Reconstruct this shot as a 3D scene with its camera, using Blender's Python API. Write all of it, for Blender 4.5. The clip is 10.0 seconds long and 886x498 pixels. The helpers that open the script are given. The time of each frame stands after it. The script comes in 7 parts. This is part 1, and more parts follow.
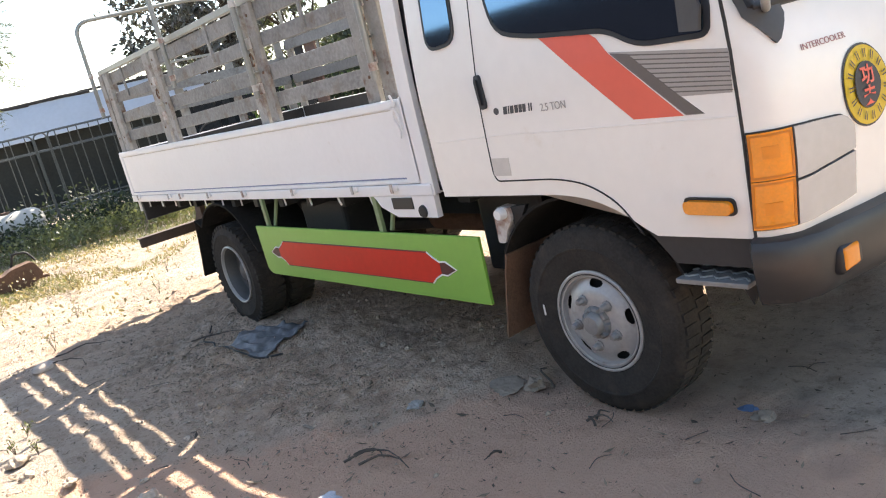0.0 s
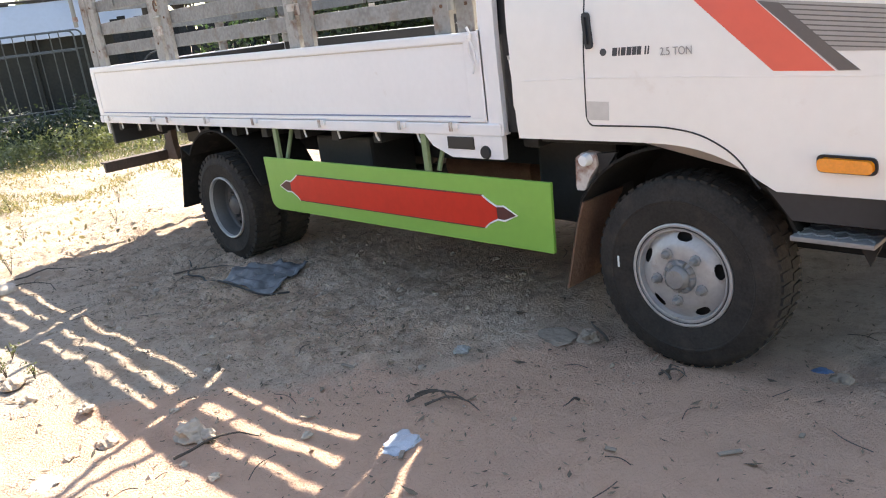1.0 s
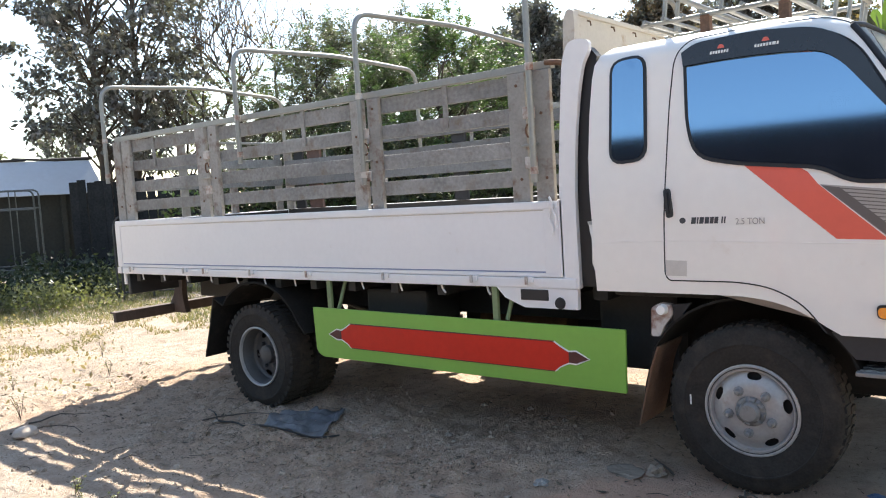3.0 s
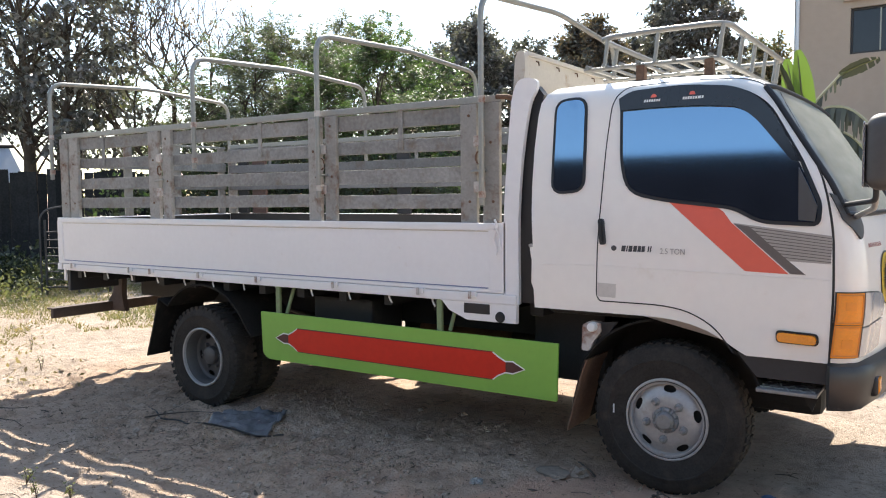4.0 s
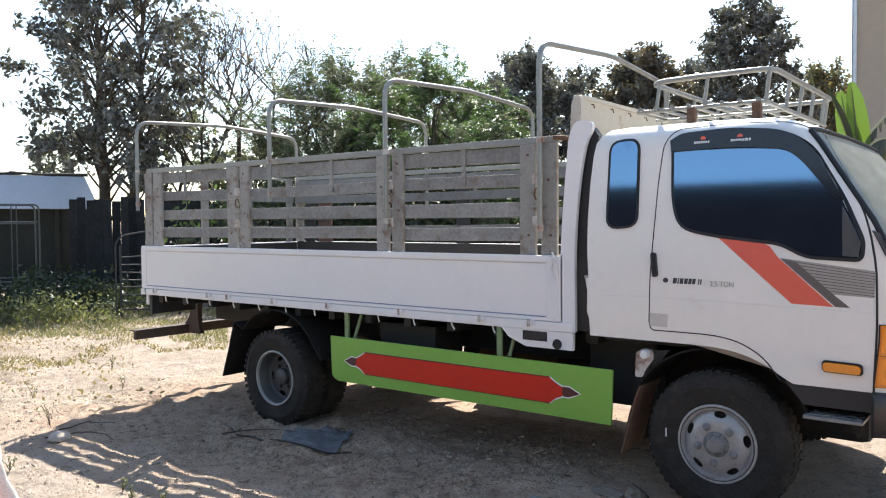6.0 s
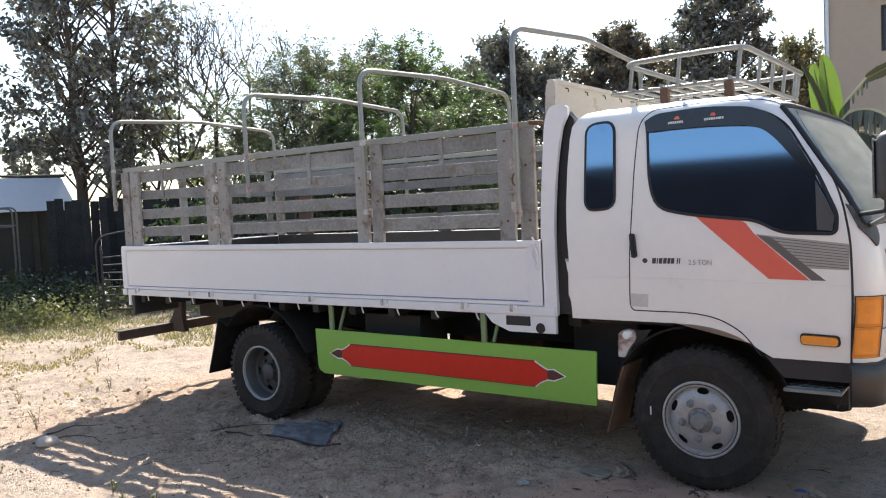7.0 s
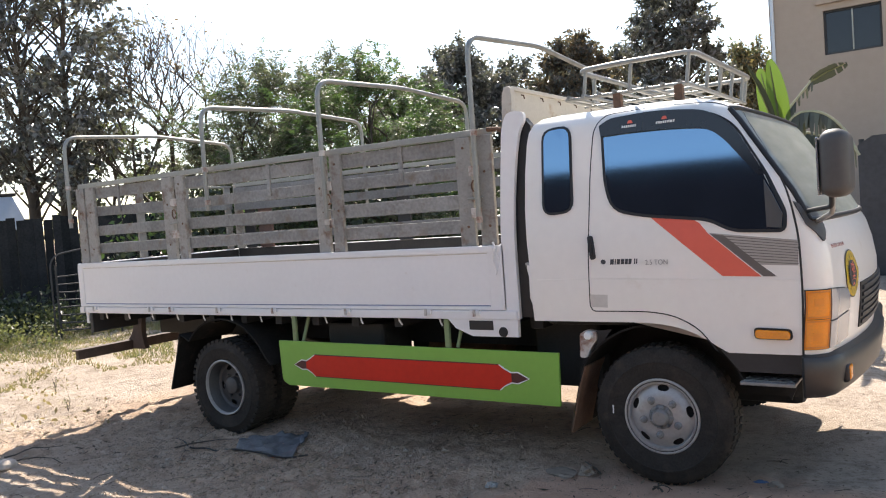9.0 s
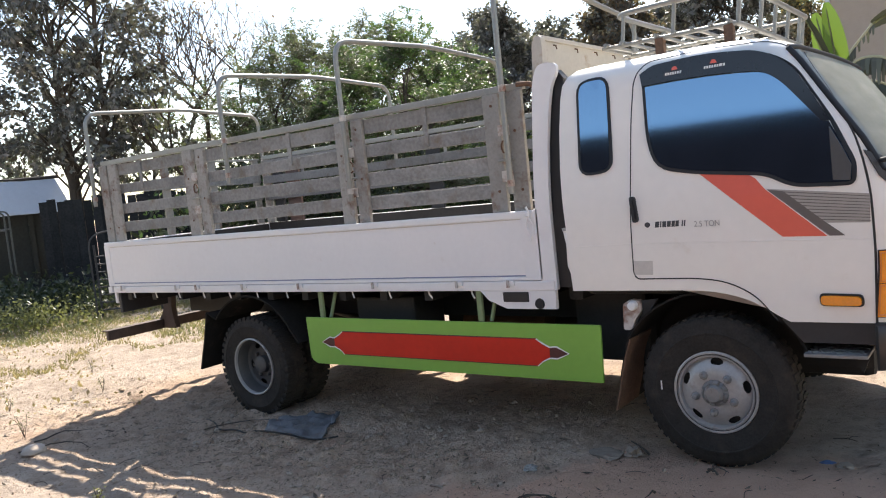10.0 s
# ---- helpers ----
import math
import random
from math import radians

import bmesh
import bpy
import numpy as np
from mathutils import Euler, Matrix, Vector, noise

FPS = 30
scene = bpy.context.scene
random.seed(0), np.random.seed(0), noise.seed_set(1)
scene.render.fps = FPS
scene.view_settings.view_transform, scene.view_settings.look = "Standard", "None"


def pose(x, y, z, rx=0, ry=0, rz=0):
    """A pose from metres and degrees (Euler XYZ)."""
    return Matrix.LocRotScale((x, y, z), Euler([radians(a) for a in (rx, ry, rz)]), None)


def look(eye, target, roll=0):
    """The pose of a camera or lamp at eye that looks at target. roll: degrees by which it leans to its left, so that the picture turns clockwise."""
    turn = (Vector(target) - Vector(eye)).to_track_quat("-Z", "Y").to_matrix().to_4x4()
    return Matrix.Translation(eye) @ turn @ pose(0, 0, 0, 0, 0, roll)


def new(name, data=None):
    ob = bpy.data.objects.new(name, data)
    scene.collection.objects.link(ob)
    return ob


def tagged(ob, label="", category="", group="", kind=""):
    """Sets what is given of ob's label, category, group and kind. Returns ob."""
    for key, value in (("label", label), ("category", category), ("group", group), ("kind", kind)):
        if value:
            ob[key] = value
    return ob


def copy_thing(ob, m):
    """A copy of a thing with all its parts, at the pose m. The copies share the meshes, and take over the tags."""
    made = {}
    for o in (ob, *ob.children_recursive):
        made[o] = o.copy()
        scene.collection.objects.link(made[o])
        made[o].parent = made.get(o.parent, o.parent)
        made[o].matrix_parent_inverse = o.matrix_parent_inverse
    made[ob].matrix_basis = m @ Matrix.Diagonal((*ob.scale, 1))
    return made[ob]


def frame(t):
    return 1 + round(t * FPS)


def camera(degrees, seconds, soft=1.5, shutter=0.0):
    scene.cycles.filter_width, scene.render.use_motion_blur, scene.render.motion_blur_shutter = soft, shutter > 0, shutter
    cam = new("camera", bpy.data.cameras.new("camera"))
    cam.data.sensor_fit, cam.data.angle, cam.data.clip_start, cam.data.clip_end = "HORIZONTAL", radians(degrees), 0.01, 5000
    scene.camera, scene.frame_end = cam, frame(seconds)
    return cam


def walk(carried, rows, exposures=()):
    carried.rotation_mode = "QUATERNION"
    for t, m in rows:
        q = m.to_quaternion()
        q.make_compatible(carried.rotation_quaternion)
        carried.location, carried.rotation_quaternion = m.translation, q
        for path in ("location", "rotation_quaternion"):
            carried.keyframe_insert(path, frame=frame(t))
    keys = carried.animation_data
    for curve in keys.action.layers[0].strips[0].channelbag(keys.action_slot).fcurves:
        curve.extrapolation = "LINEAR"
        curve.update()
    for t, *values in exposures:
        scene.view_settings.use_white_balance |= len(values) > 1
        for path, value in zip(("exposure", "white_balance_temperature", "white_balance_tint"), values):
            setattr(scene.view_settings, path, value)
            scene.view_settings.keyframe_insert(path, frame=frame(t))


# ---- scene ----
cam = camera(59.0, 10.0, soft=1.1)
PATH = [
    (0, (5.306, -1.881, 1.419), (3.725, -0.744, 0.961), -13.8),
    (0.3, (5.144, -2.0, 1.343), (3.598, -0.858, 0.79), -9.7),
    (0.5, (5.032, -2.103, 1.324), (3.57, -0.88, 0.718), -7.5),
    (1, (4.799, -2.336, 1.403), (3.384, -1.047, 0.824), -7.2),
    (1.5, (4.614, -2.518, 1.474), (3.169, -1.243, 0.939), -13.0),
    (2, (4.57, -2.749, 1.471), (3.161, -1.361, 1.171), -7.9),
    (2.2, (4.571, -2.858, 1.516), (3.196, -1.443, 1.187), -7.4),
    (3.3, (4.462, -3.336, 1.357), (3.254, -1.745, 1.255), -3.2),
    (3.5, (4.488, -3.408, 1.421), (3.326, -1.791, 1.231), -3.9),
    (4, (4.555, -3.552, 1.448), (3.445, -1.893, 1.315), -0.5),
    (4.5, (4.688, -3.635, 1.467), (3.617, -1.963, 1.224), 0.8),
    (5, (4.668, -3.827, 1.503), (3.522, -2.195, 1.346), -0.8),
    (5.5, (4.683, -3.83, 1.503), (3.324, -2.365, 1.411), -1.1),
    (6, (4.681, -3.829, 1.503), (3.463, -2.245, 1.433), -0.4),
    (6.2, (4.673, -3.826, 1.503), (3.531, -2.186, 1.419), -0.6),
    (7.3, (4.714, -3.825, 1.525), (3.517, -2.227, 1.415), -3.1),
    (7.5, (4.716, -3.85, 1.503), (3.527, -2.246, 1.395), -2.8),
    (8, (4.727, -3.856, 1.503), (3.557, -2.238, 1.385), -3.3),
    (8.5, (4.734, -3.859, 1.503), (3.573, -2.233, 1.409), -3.8),
    (9, (4.726, -3.857, 1.503), (3.62, -2.192, 1.416), -4.1),
    (9.5, (4.682, -3.755, 1.492), (3.571, -2.097, 1.363), -5.0),
    (10, (4.608, -3.546, 1.468), (3.409, -1.953, 1.315), -5.9),
]
walk(cam, [(t, look(eye, target, roll)) for t, eye, target, roll in PATH],
     exposures=[(0.0, 2.34, 7500, 11), (0.5, 2.42, 7500, 11), (1.0, 2.52, 7400, 10), (1.5, 2.50, 7200, 9), (2.0, 2.40, 6950, 8), (3.5, 1.98, 7200, 10), (5.0, 1.81, 7150, 11), (5.5, 1.68, 6850, 8), (6.0, 1.85, 6900, 9), (8.0, 1.80, 7200, 12), (10.0, 1.82, 7300, 12)])

# ---- world, sun ----
SUN_DIR = Vector((-0.41, 0.81, 1.0)).normalized()
world = bpy.data.worlds.new("sky")
scene.world = world
world.use_nodes = True
wn = world.node_tree.nodes
sky = wn.new("ShaderNodeTexSky")
sky.sky_type = "NISHITA"
sky.sun_disc = False
sky.sun_elevation = math.asin(SUN_DIR.z)
sky.sun_rotation = math.atan2(SUN_DIR.x, SUN_DIR.y)
sky.air_density, sky.dust_density, sky.ozone_density = 1.0, 0.35, 0.3
wn["Background"].inputs["Strength"].default_value = 0.092
world.node_tree.links.new(sky.outputs[0], wn["Background"].inputs[0])
sun = new("sun", bpy.data.lights.new("sun", "SUN"))
sun.data.energy, sun.data.angle, sun.data.color = 3.45, radians(0.5), (1.0, 0.98, 0.95)
sun.matrix_world = look(SUN_DIR * 40, (0, 0, 0))


# ---- materials ----
def mat(name, color, rough=0.6, metal=0.0, vary=0.12, scale=6.0, bump=0.0, bump_scale=40.0, dirt=None, dirt_amount=0.0,
        dirt_scale=3.0, per_object=0.0, spec=0.5, coat=0.0):
    """A principled material with two scales of colour variation, fine relief and an optional second, patchy colour."""
    m = bpy.data.materials.new(name)
    m.use_nodes = True
    nt = m.node_tree
    n, ln = nt.nodes, nt.links
    b = n["Principled BSDF"]
    co = n.new("ShaderNodeTexCoord")
    src = co.outputs["Object"]
    n1 = n.new("ShaderNodeTexNoise")
    n1.inputs["Scale"].default_value, n1.inputs["Detail"].default_value = scale, 6
    ln.new(src, n1.inputs["Vector"])
    n2 = n.new("ShaderNodeTexNoise")
    n2.inputs["Scale"].default_value, n2.inputs["Detail"].default_value = scale * 9, 4
    ln.new(src, n2.inputs["Vector"])
    add = n.new("ShaderNodeMath")
    add.operation = "ADD"
    ln.new(n1.outputs["Fac"], add.inputs[0])
    ln.new(n2.outputs["Fac"], add.inputs[1])
    mr = n.new("ShaderNodeMapRange")
    mr.inputs["From Min"].default_value, mr.inputs["From Max"].default_value = 0.6, 1.4
    mr.inputs["To Min"].default_value, mr.inputs["To Max"].default_value = 1 - vary, 1 + vary
    ln.new(add.outputs[0], mr.inputs["Value"])
    vm = n.new("ShaderNodeVectorMath")
    vm.operation = "SCALE"
    vm.inputs[0].default_value = color[:3]
    ln.new(mr.outputs[0], vm.inputs["Scale"])
    out = vm.outputs[0]
    if per_object:
        oi = n.new("ShaderNodeObjectInfo")
        mo = n.new("ShaderNodeMapRange")
        mo.inputs["To Min"].default_value, mo.inputs["To Max"].default_value = 1 - per_object, 1 + per_object
        ln.new(oi.outputs["Random"], mo.inputs["Value"])
        v2 = n.new("ShaderNodeVectorMath")
        v2.operation = "SCALE"
        ln.new(out, v2.inputs[0])
        ln.new(mo.outputs[0], v2.inputs["Scale"])
        out = v2.outputs[0]
    if dirt:
        n3 = n.new("ShaderNodeTexNoise")
        n3.inputs["Scale"].default_value, n3.inputs["Detail"].default_value = dirt_scale, 9
        n3.inputs["Roughness"].default_value = 0.65
        ln.new(src, n3.inputs["Vector"])
        rp = n.new("ShaderNodeMapRange")
        rp.inputs["From Min"].default_value = 0.68 - 0.4 * dirt_amount
        rp.inputs["From Max"].default_value = 0.86 - 0.4 * dirt_amount
        ln.new(n3.outputs["Fac"], rp.inputs["Value"])
        mx = n.new("ShaderNodeMix")
        mx.data_type = "RGBA"
        ln.new(rp.outputs[0], mx.inputs["Factor"])
        ln.new(out, mx.inputs["A"])
        mx.inputs["B"].default_value = (*dirt[:3], 1)
        out = mx.outputs["Result"]
    ln.new(out, b.inputs["Base Color"])
    b.inputs["Roughness"].default_value, b.inputs["Metallic"].default_value = rough, metal
    b.inputs["Specular IOR Level"].default_value = spec
    b.inputs["Coat Weight"].default_value = coat
    if bump:
        nb = n.new("ShaderNodeTexNoise")
        nb.inputs["Scale"].default_value, nb.inputs["Detail"].default_value = bump_scale, 5
        ln.new(src, nb.inputs["Vector"])
        bp = n.new("ShaderNodeBump")
        bp.inputs["Strength"].default_value, bp.inputs["Distance"].default_value = bump, 0.02
        ln.new(nb.outputs["Fac"], bp.inputs["Height"])
        ln.new(bp.outputs[0], b.inputs["Normal"])
    return m


def leaf_mat(name, color, back=0.45, rough=0.45, vary=0.35):
    """Leaves: half of the light goes through; each leaf differs a little."""
    m = bpy.data.materials.new(name)
    m.use_nodes = True
    n, ln = m.node_tree.nodes, m.node_tree.links
    b = n["Principled BSDF"]
    g = n.new("ShaderNodeNewGeometry")
    mr = n.new("ShaderNodeMapRange")
    mr.inputs["To Min"].default_value, mr.inputs["To Max"].default_value = 1 - vary, 1 + vary
    ln.new(g.outputs["Random Per Island"], mr.inputs["Value"])
    vm = n.new("ShaderNodeVectorMath")
    vm.operation = "SCALE"
    vm.inputs[0].default_value = color
    ln.new(mr.outputs[0], vm.inputs["Scale"])
    ln.new(vm.outputs[0], b.inputs["Base Color"])
    b.inputs["Roughness"].default_value = rough
    tr = n.new("ShaderNodeBsdfTranslucent")
    v2 = n.new("ShaderNodeVectorMath")
    v2.operation = "MULTIPLY"
    v2.inputs[1].default_value = (1.25, 1.3, 0.8)
    ln.new(vm.outputs[0], v2.inputs[0])
    ln.new(v2.outputs[0], tr.inputs["Color"])
    mx = n.new("ShaderNodeMixShader")
    mx.inputs[0].default_value = back
    ln.new(b.outputs[0], mx.inputs[1])
    ln.new(tr.outputs[0], mx.inputs[2])
    ln.new(mx.outputs[0], n["Material Output"].inputs[0])
    return m


def glass_mat(name, tint, alpha, rough=0.02):
    m = bpy.data.materials.new(name)
    m.use_nodes = True
    n, ln = m.node_tree.nodes, m.node_tree.links
    gl = n.new("ShaderNodeBsdfGlossy")
    gl.inputs["Roughness"].default_value = rough
    tr = n.new("ShaderNodeBsdfTransparent")
    tr.inputs[0].default_value = (*tint, 1)
    fr = n.new("ShaderNodeFresnel")
    fr.inputs["IOR"].default_value = 1.5
    ad = n.new("ShaderNodeMath")
    ad.operation = "ADD"
    ad.inputs[1].default_value = alpha
    ln.new(fr.outputs[0], ad.inputs[0])
    mx = n.new("ShaderNodeMixShader")
    ln.new(ad.outputs[0], mx.inputs[0])
    ln.new(tr.outputs[0], mx.inputs[1])
    ln.new(gl.outputs[0], mx.inputs[2])
    ln.new(mx.outputs[0], n["Material Output"].inputs[0])
    return m


M = dict(
    cab=mat("cab_white_paint", (0.80, 0.760, 0.705), 0.32, vary=0.03, scale=2.0, dirt=(0.70, 0.63, 0.54), dirt_amount=0.16, dirt_scale=5, coat=0.3),
    bed=mat("bed_white_paint", (0.755, 0.735, 0.725), 0.45, vary=0.03, scale=3.0, dirt=(0.6, 0.53, 0.46), dirt_amount=0.05, dirt_scale=7),
    headboard=mat("headboard_paint", (0.50, 0.45, 0.38), 0.5, vary=0.08, dirt=(0.33, 0.22, 0.13), dirt_amount=0.30, dirt_scale=8),
    bracket=mat("rusty_painted_bracket", (0.50, 0.46, 0.42), 0.6, vary=0.12, dirt=(0.20, 0.075, 0.04), dirt_amount=0.55, dirt_scale=11),
    # Near-black bed paint: the shade inside the bed is put into the colour.
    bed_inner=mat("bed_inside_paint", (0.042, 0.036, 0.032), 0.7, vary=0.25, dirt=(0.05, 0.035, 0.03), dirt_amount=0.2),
    wood=mat("weathered_grey_wood", (0.225, 0.218, 0.205), 0.75, vary=0.34, scale=5, bump=0.5, bump_scale=30, dirt=(0.17, 0.125, 0.09), dirt_amount=0.34, dirt_scale=7, per_object=0.14),
    stake=mat("stake_wood", (0.29, 0.275, 0.25), 0.75, vary=0.18, scale=8, bump=0.3, bump_scale=40, dirt=(0.15, 0.085, 0.055), dirt_amount=0.42, dirt_scale=10, per_object=0.14),
    # Copy of the stake-side wood, darkened for the shaded inner far side.
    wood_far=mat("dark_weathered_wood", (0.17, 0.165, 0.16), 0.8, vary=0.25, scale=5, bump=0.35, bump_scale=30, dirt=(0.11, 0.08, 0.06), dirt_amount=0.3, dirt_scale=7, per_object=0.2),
    brownpost=mat("brown_post", (0.13, 0.075, 0.06), 0.7, vary=0.2, dirt=(0.05, 0.04, 0.04), dirt_amount=0.2),
    blackpost=mat("black_post", (0.03, 0.03, 0.033), 0.7, vary=0.2),
    pipe=mat("galvanised_pipe", (0.28, 0.275, 0.25), 0.45, 0.4, vary=0.12, dirt=(0.30, 0.22, 0.15), dirt_amount=0.10, dirt_scale=14),
    tyre=mat("tyre_rubber", (0.036, 0.032, 0.028), 0.9, vary=0.35, scale=12, bump=0.25, bump_scale=60, dirt=(0.062, 0.049, 0.040), dirt_amount=0.40, dirt_scale=9, spec=0.2),
    rim=mat("rim_silver", (0.388, 0.375, 0.360), 0.42, 0.25, vary=0.16, dirt=(0.24, 0.19, 0.15), dirt_amount=0.22, dirt_scale=14),
    rimhub=mat("rim_hub", (0.25, 0.243, 0.235), 0.45, 0.25, vary=0.15, dirt=(0.14, 0.11, 0.085), dirt_amount=0.25, dirt_scale=20),
    # Rear rim dust plus shade: the deep dish is darkened in the colour.
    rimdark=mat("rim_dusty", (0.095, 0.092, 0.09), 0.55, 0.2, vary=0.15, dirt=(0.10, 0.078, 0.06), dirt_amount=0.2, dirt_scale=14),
    black=mat("black_plastic", (0.022, 0.023, 0.026), 0.5, vary=0.15, dirt=(0.10, 0.085, 0.07), dirt_amount=0.1),
    bumper=mat("bumper_plastic", (0.030, 0.029, 0.029), 0.40, vary=0.1, dirt=(0.16, 0.14, 0.12), dirt_amount=0.14, dirt_scale=5),
    flap=mat("black_rubber_sheet", (0.020, 0.018, 0.016), 0.9, vary=0.3, dirt=(0.06, 0.045, 0.035), dirt_amount=0.25, dirt_scale=6, spec=0.15),
    chassis=mat("chassis_steel", (0.018, 0.017, 0.016), 0.7, vary=0.3, dirt=(0.07, 0.055, 0.04), dirt_amount=0.15),
    rust=mat("rusty_steel", (0.14, 0.075, 0.045), 0.85, vary=0.35, scale=12, bump=0.3, dirt=(0.05, 0.03, 0.025), dirt_amount=0.22),
    rust_dark=mat("dark_rusty_steel", (0.075, 0.052, 0.042), 0.8, vary=0.35, scale=10, bump=0.3, dirt=(0.15, 0.10, 0.07), dirt_amount=0.2),
    green=mat("green_paint", (0.20, 0.42, 0.065), 0.42, vary=0.05, scale=3, dirt=(0.17, 0.30, 0.09), dirt_amount=0.12, dirt_scale=4),
    bracket_green=mat("dull_green_bracket", (0.19, 0.25, 0.12), 0.55, vary=0.15, dirt=(0.14, 0.11, 0.08), dirt_amount=0.25, dirt_scale=12),
    red=mat("red_paint", (0.60, 0.030, 0.016), 0.45, spec=0.22, vary=0.08, scale=3, dirt=(0.45, 0.06, 0.035), dirt_amount=0.1, dirt_scale=5),
    maroon=mat("maroon_paint", (0.085, 0.02, 0.018), 0.5, vary=0.1),
    white=mat("white_line", (0.76, 0.75, 0.72), 0.5, vary=0.05),
    decal_red=mat("stripe_red", (0.74, 0.13, 0.085), 0.38, vary=0.04, scale=3),
    decal_grey=mat("stripe_grey", (0.36, 0.33, 0.30), 0.45, vary=0.06, scale=4),
    decal_dark=mat("stripe_dark", (0.13, 0.11, 0.10), 0.45, vary=0.06),
    ink=mat("ink", (0.05, 0.05, 0.055), 0.5, vary=0.05),
    ink_red=mat("ink_red", (0.35, 0.16, 0.15), 0.5, vary=0.05),
    yellow=mat("badge_yellow", (0.62, 0.42, 0.035), 0.4, vary=0.06),
    amber=mat("amber_lens", (0.80, 0.25, 0.006), 0.16, vary=0.16, scale=14, coat=0.5),
    amber_seat=mat("amber_seat", (0.74, 0.23, 0.013), 0.25, vary=0.1),
    amber_dark=mat("amber_frame", (0.55, 0.16, 0.008), 0.3, vary=0.1),
    lens=mat("clear_lamp_lens", (0.44, 0.45, 0.47), 0.24, 0.45, vary=0.06, scale=4, bump=0.05, bump_scale=5, coat=0.6),
    reflector=mat("lamp_reflector", (0.8, 0.8, 0.8), 0.18, 0.9, vary=0.05),
    rubber=mat("window_rubber", (0.014, 0.014, 0.016), 0.5, vary=0.1),
    seam=mat("door_gap", (0.03, 0.028, 0.027), 0.8, vary=0.1),
    visor=mat("smoked_visor", (0.012, 0.013, 0.018), 0.12, vary=0.05),
    steel=mat("step_plate", (0.40, 0.40, 0.39), 0.45, 0.6, vary=0.15, dirt=(0.20, 0.16, 0.12), dirt_amount=0.15),
    mirror_back=mat("mirror_housing", (0.065, 0.062, 0.060), 0.55, vary=0.1, dirt=(0.20, 0.18, 0.16), dirt_amount=0.1),
)
M["windscreen"] = glass_mat("windscreen_glass", (0.62, 0.70, 0.64), 0.05, 0.02)
wnt = M["windscreen"].node_tree
dust = wnt.nodes.new("ShaderNodeBsdfDiffuse")
dust.inputs[0].default_value = (0.55, 0.57, 0.50, 1)
dn = wnt.nodes.new("ShaderNodeTexNoise")
dn.inputs["Scale"].default_value, dn.inputs["Detail"].default_value = 5.0, 6
dr = wnt.nodes.new("ShaderNodeMapRange")
dr.inputs["To Min"].default_value, dr.inputs["To Max"].default_value = 0.25, 0.6
wnt.links.new(dn.outputs["Fac"], dr.inputs["Value"])
old_mix = wnt.nodes["Mix Shader"]
dm = wnt.nodes.new("ShaderNodeMixShader")
wnt.links.new(dr.outputs[0], dm.inputs[0])
wnt.links.new(old_mix.outputs[0], dm.inputs[1])
wnt.links.new(dust.outputs[0], dm.inputs[2])
wnt.links.new(dm.outputs[0], wnt.nodes["Material Output"].inputs[0])


# ---- building helpers ----
def part(name, bm, material, parent=None, label="", smooth=False):
    """Links a bmesh as one mesh object, under a thing or part if one is given."""
    me = bpy.data.meshes.new(name)
    bm.normal_update()
    bm.to_mesh(me)
    bm.free()
    me.materials.append(material)
    if smooth:
        for p in me.polygons:
            p.use_smooth = True
        me.set_sharp_from_angle(angle=radians(38))
    ob = new(name, me)
    if parent:
        ob.parent = parent
        ob.matrix_parent_inverse = parent.matrix_world.inverted()
    if label:
        ob["label"] = label
    return ob


def raw(name, verts, faces, material, parent=None, label="", smooth=False):
    me = bpy.data.meshes.new(name)
    me.from_pydata(verts, [], faces)
    me.materials.append(material)
    if smooth:
        for p in me.polygons:
            p.use_smooth = True
    ob = new(name, me)
    if parent:
        ob.parent = parent
        ob.matrix_parent_inverse = parent.matrix_world.inverted()
    if label:
        ob["label"] = label
    return ob


def thing(name, label, category, group="", kind="", at=(0, 0, 0)):
    ob = new(name)
    ob.location = at
    ob.empty_display_size = 0.2
    bpy.context.view_layer.update()
    return tagged(ob, label, category, group, kind)


def box(lo, hi, bevel=0.0, bm=None, m=None, seg=2):
    """A box from corner to corner with rounded edges, added to bm."""
    own = bmesh.new()
    lo, hi = Vector(lo), Vector(hi)
    bmesh.ops.create_cube(own, size=1.0)
    size = hi - lo
    for v in own.verts:
        v.co = Vector((v.co.x * size.x, v.co.y * size.y, v.co.z * size.z)) + (lo + hi) / 2
    if bevel:
        bmesh.ops.bevel(own, geom=own.edges[:], offset=bevel, segments=seg, profile=0.5 if seg > 2 else 0.6, affect="EDGES", clamp_overlap=True)
    if m:
        own.transform(m)
    return join(bm, own)


def join(bm, own):
    if bm is None:
        return own
    me = bpy.data.meshes.new("tmp")
    own.to_mesh(me)
    own.free()
    bm.from_mesh(me)
    bpy.data.meshes.remove(me)
    return bm


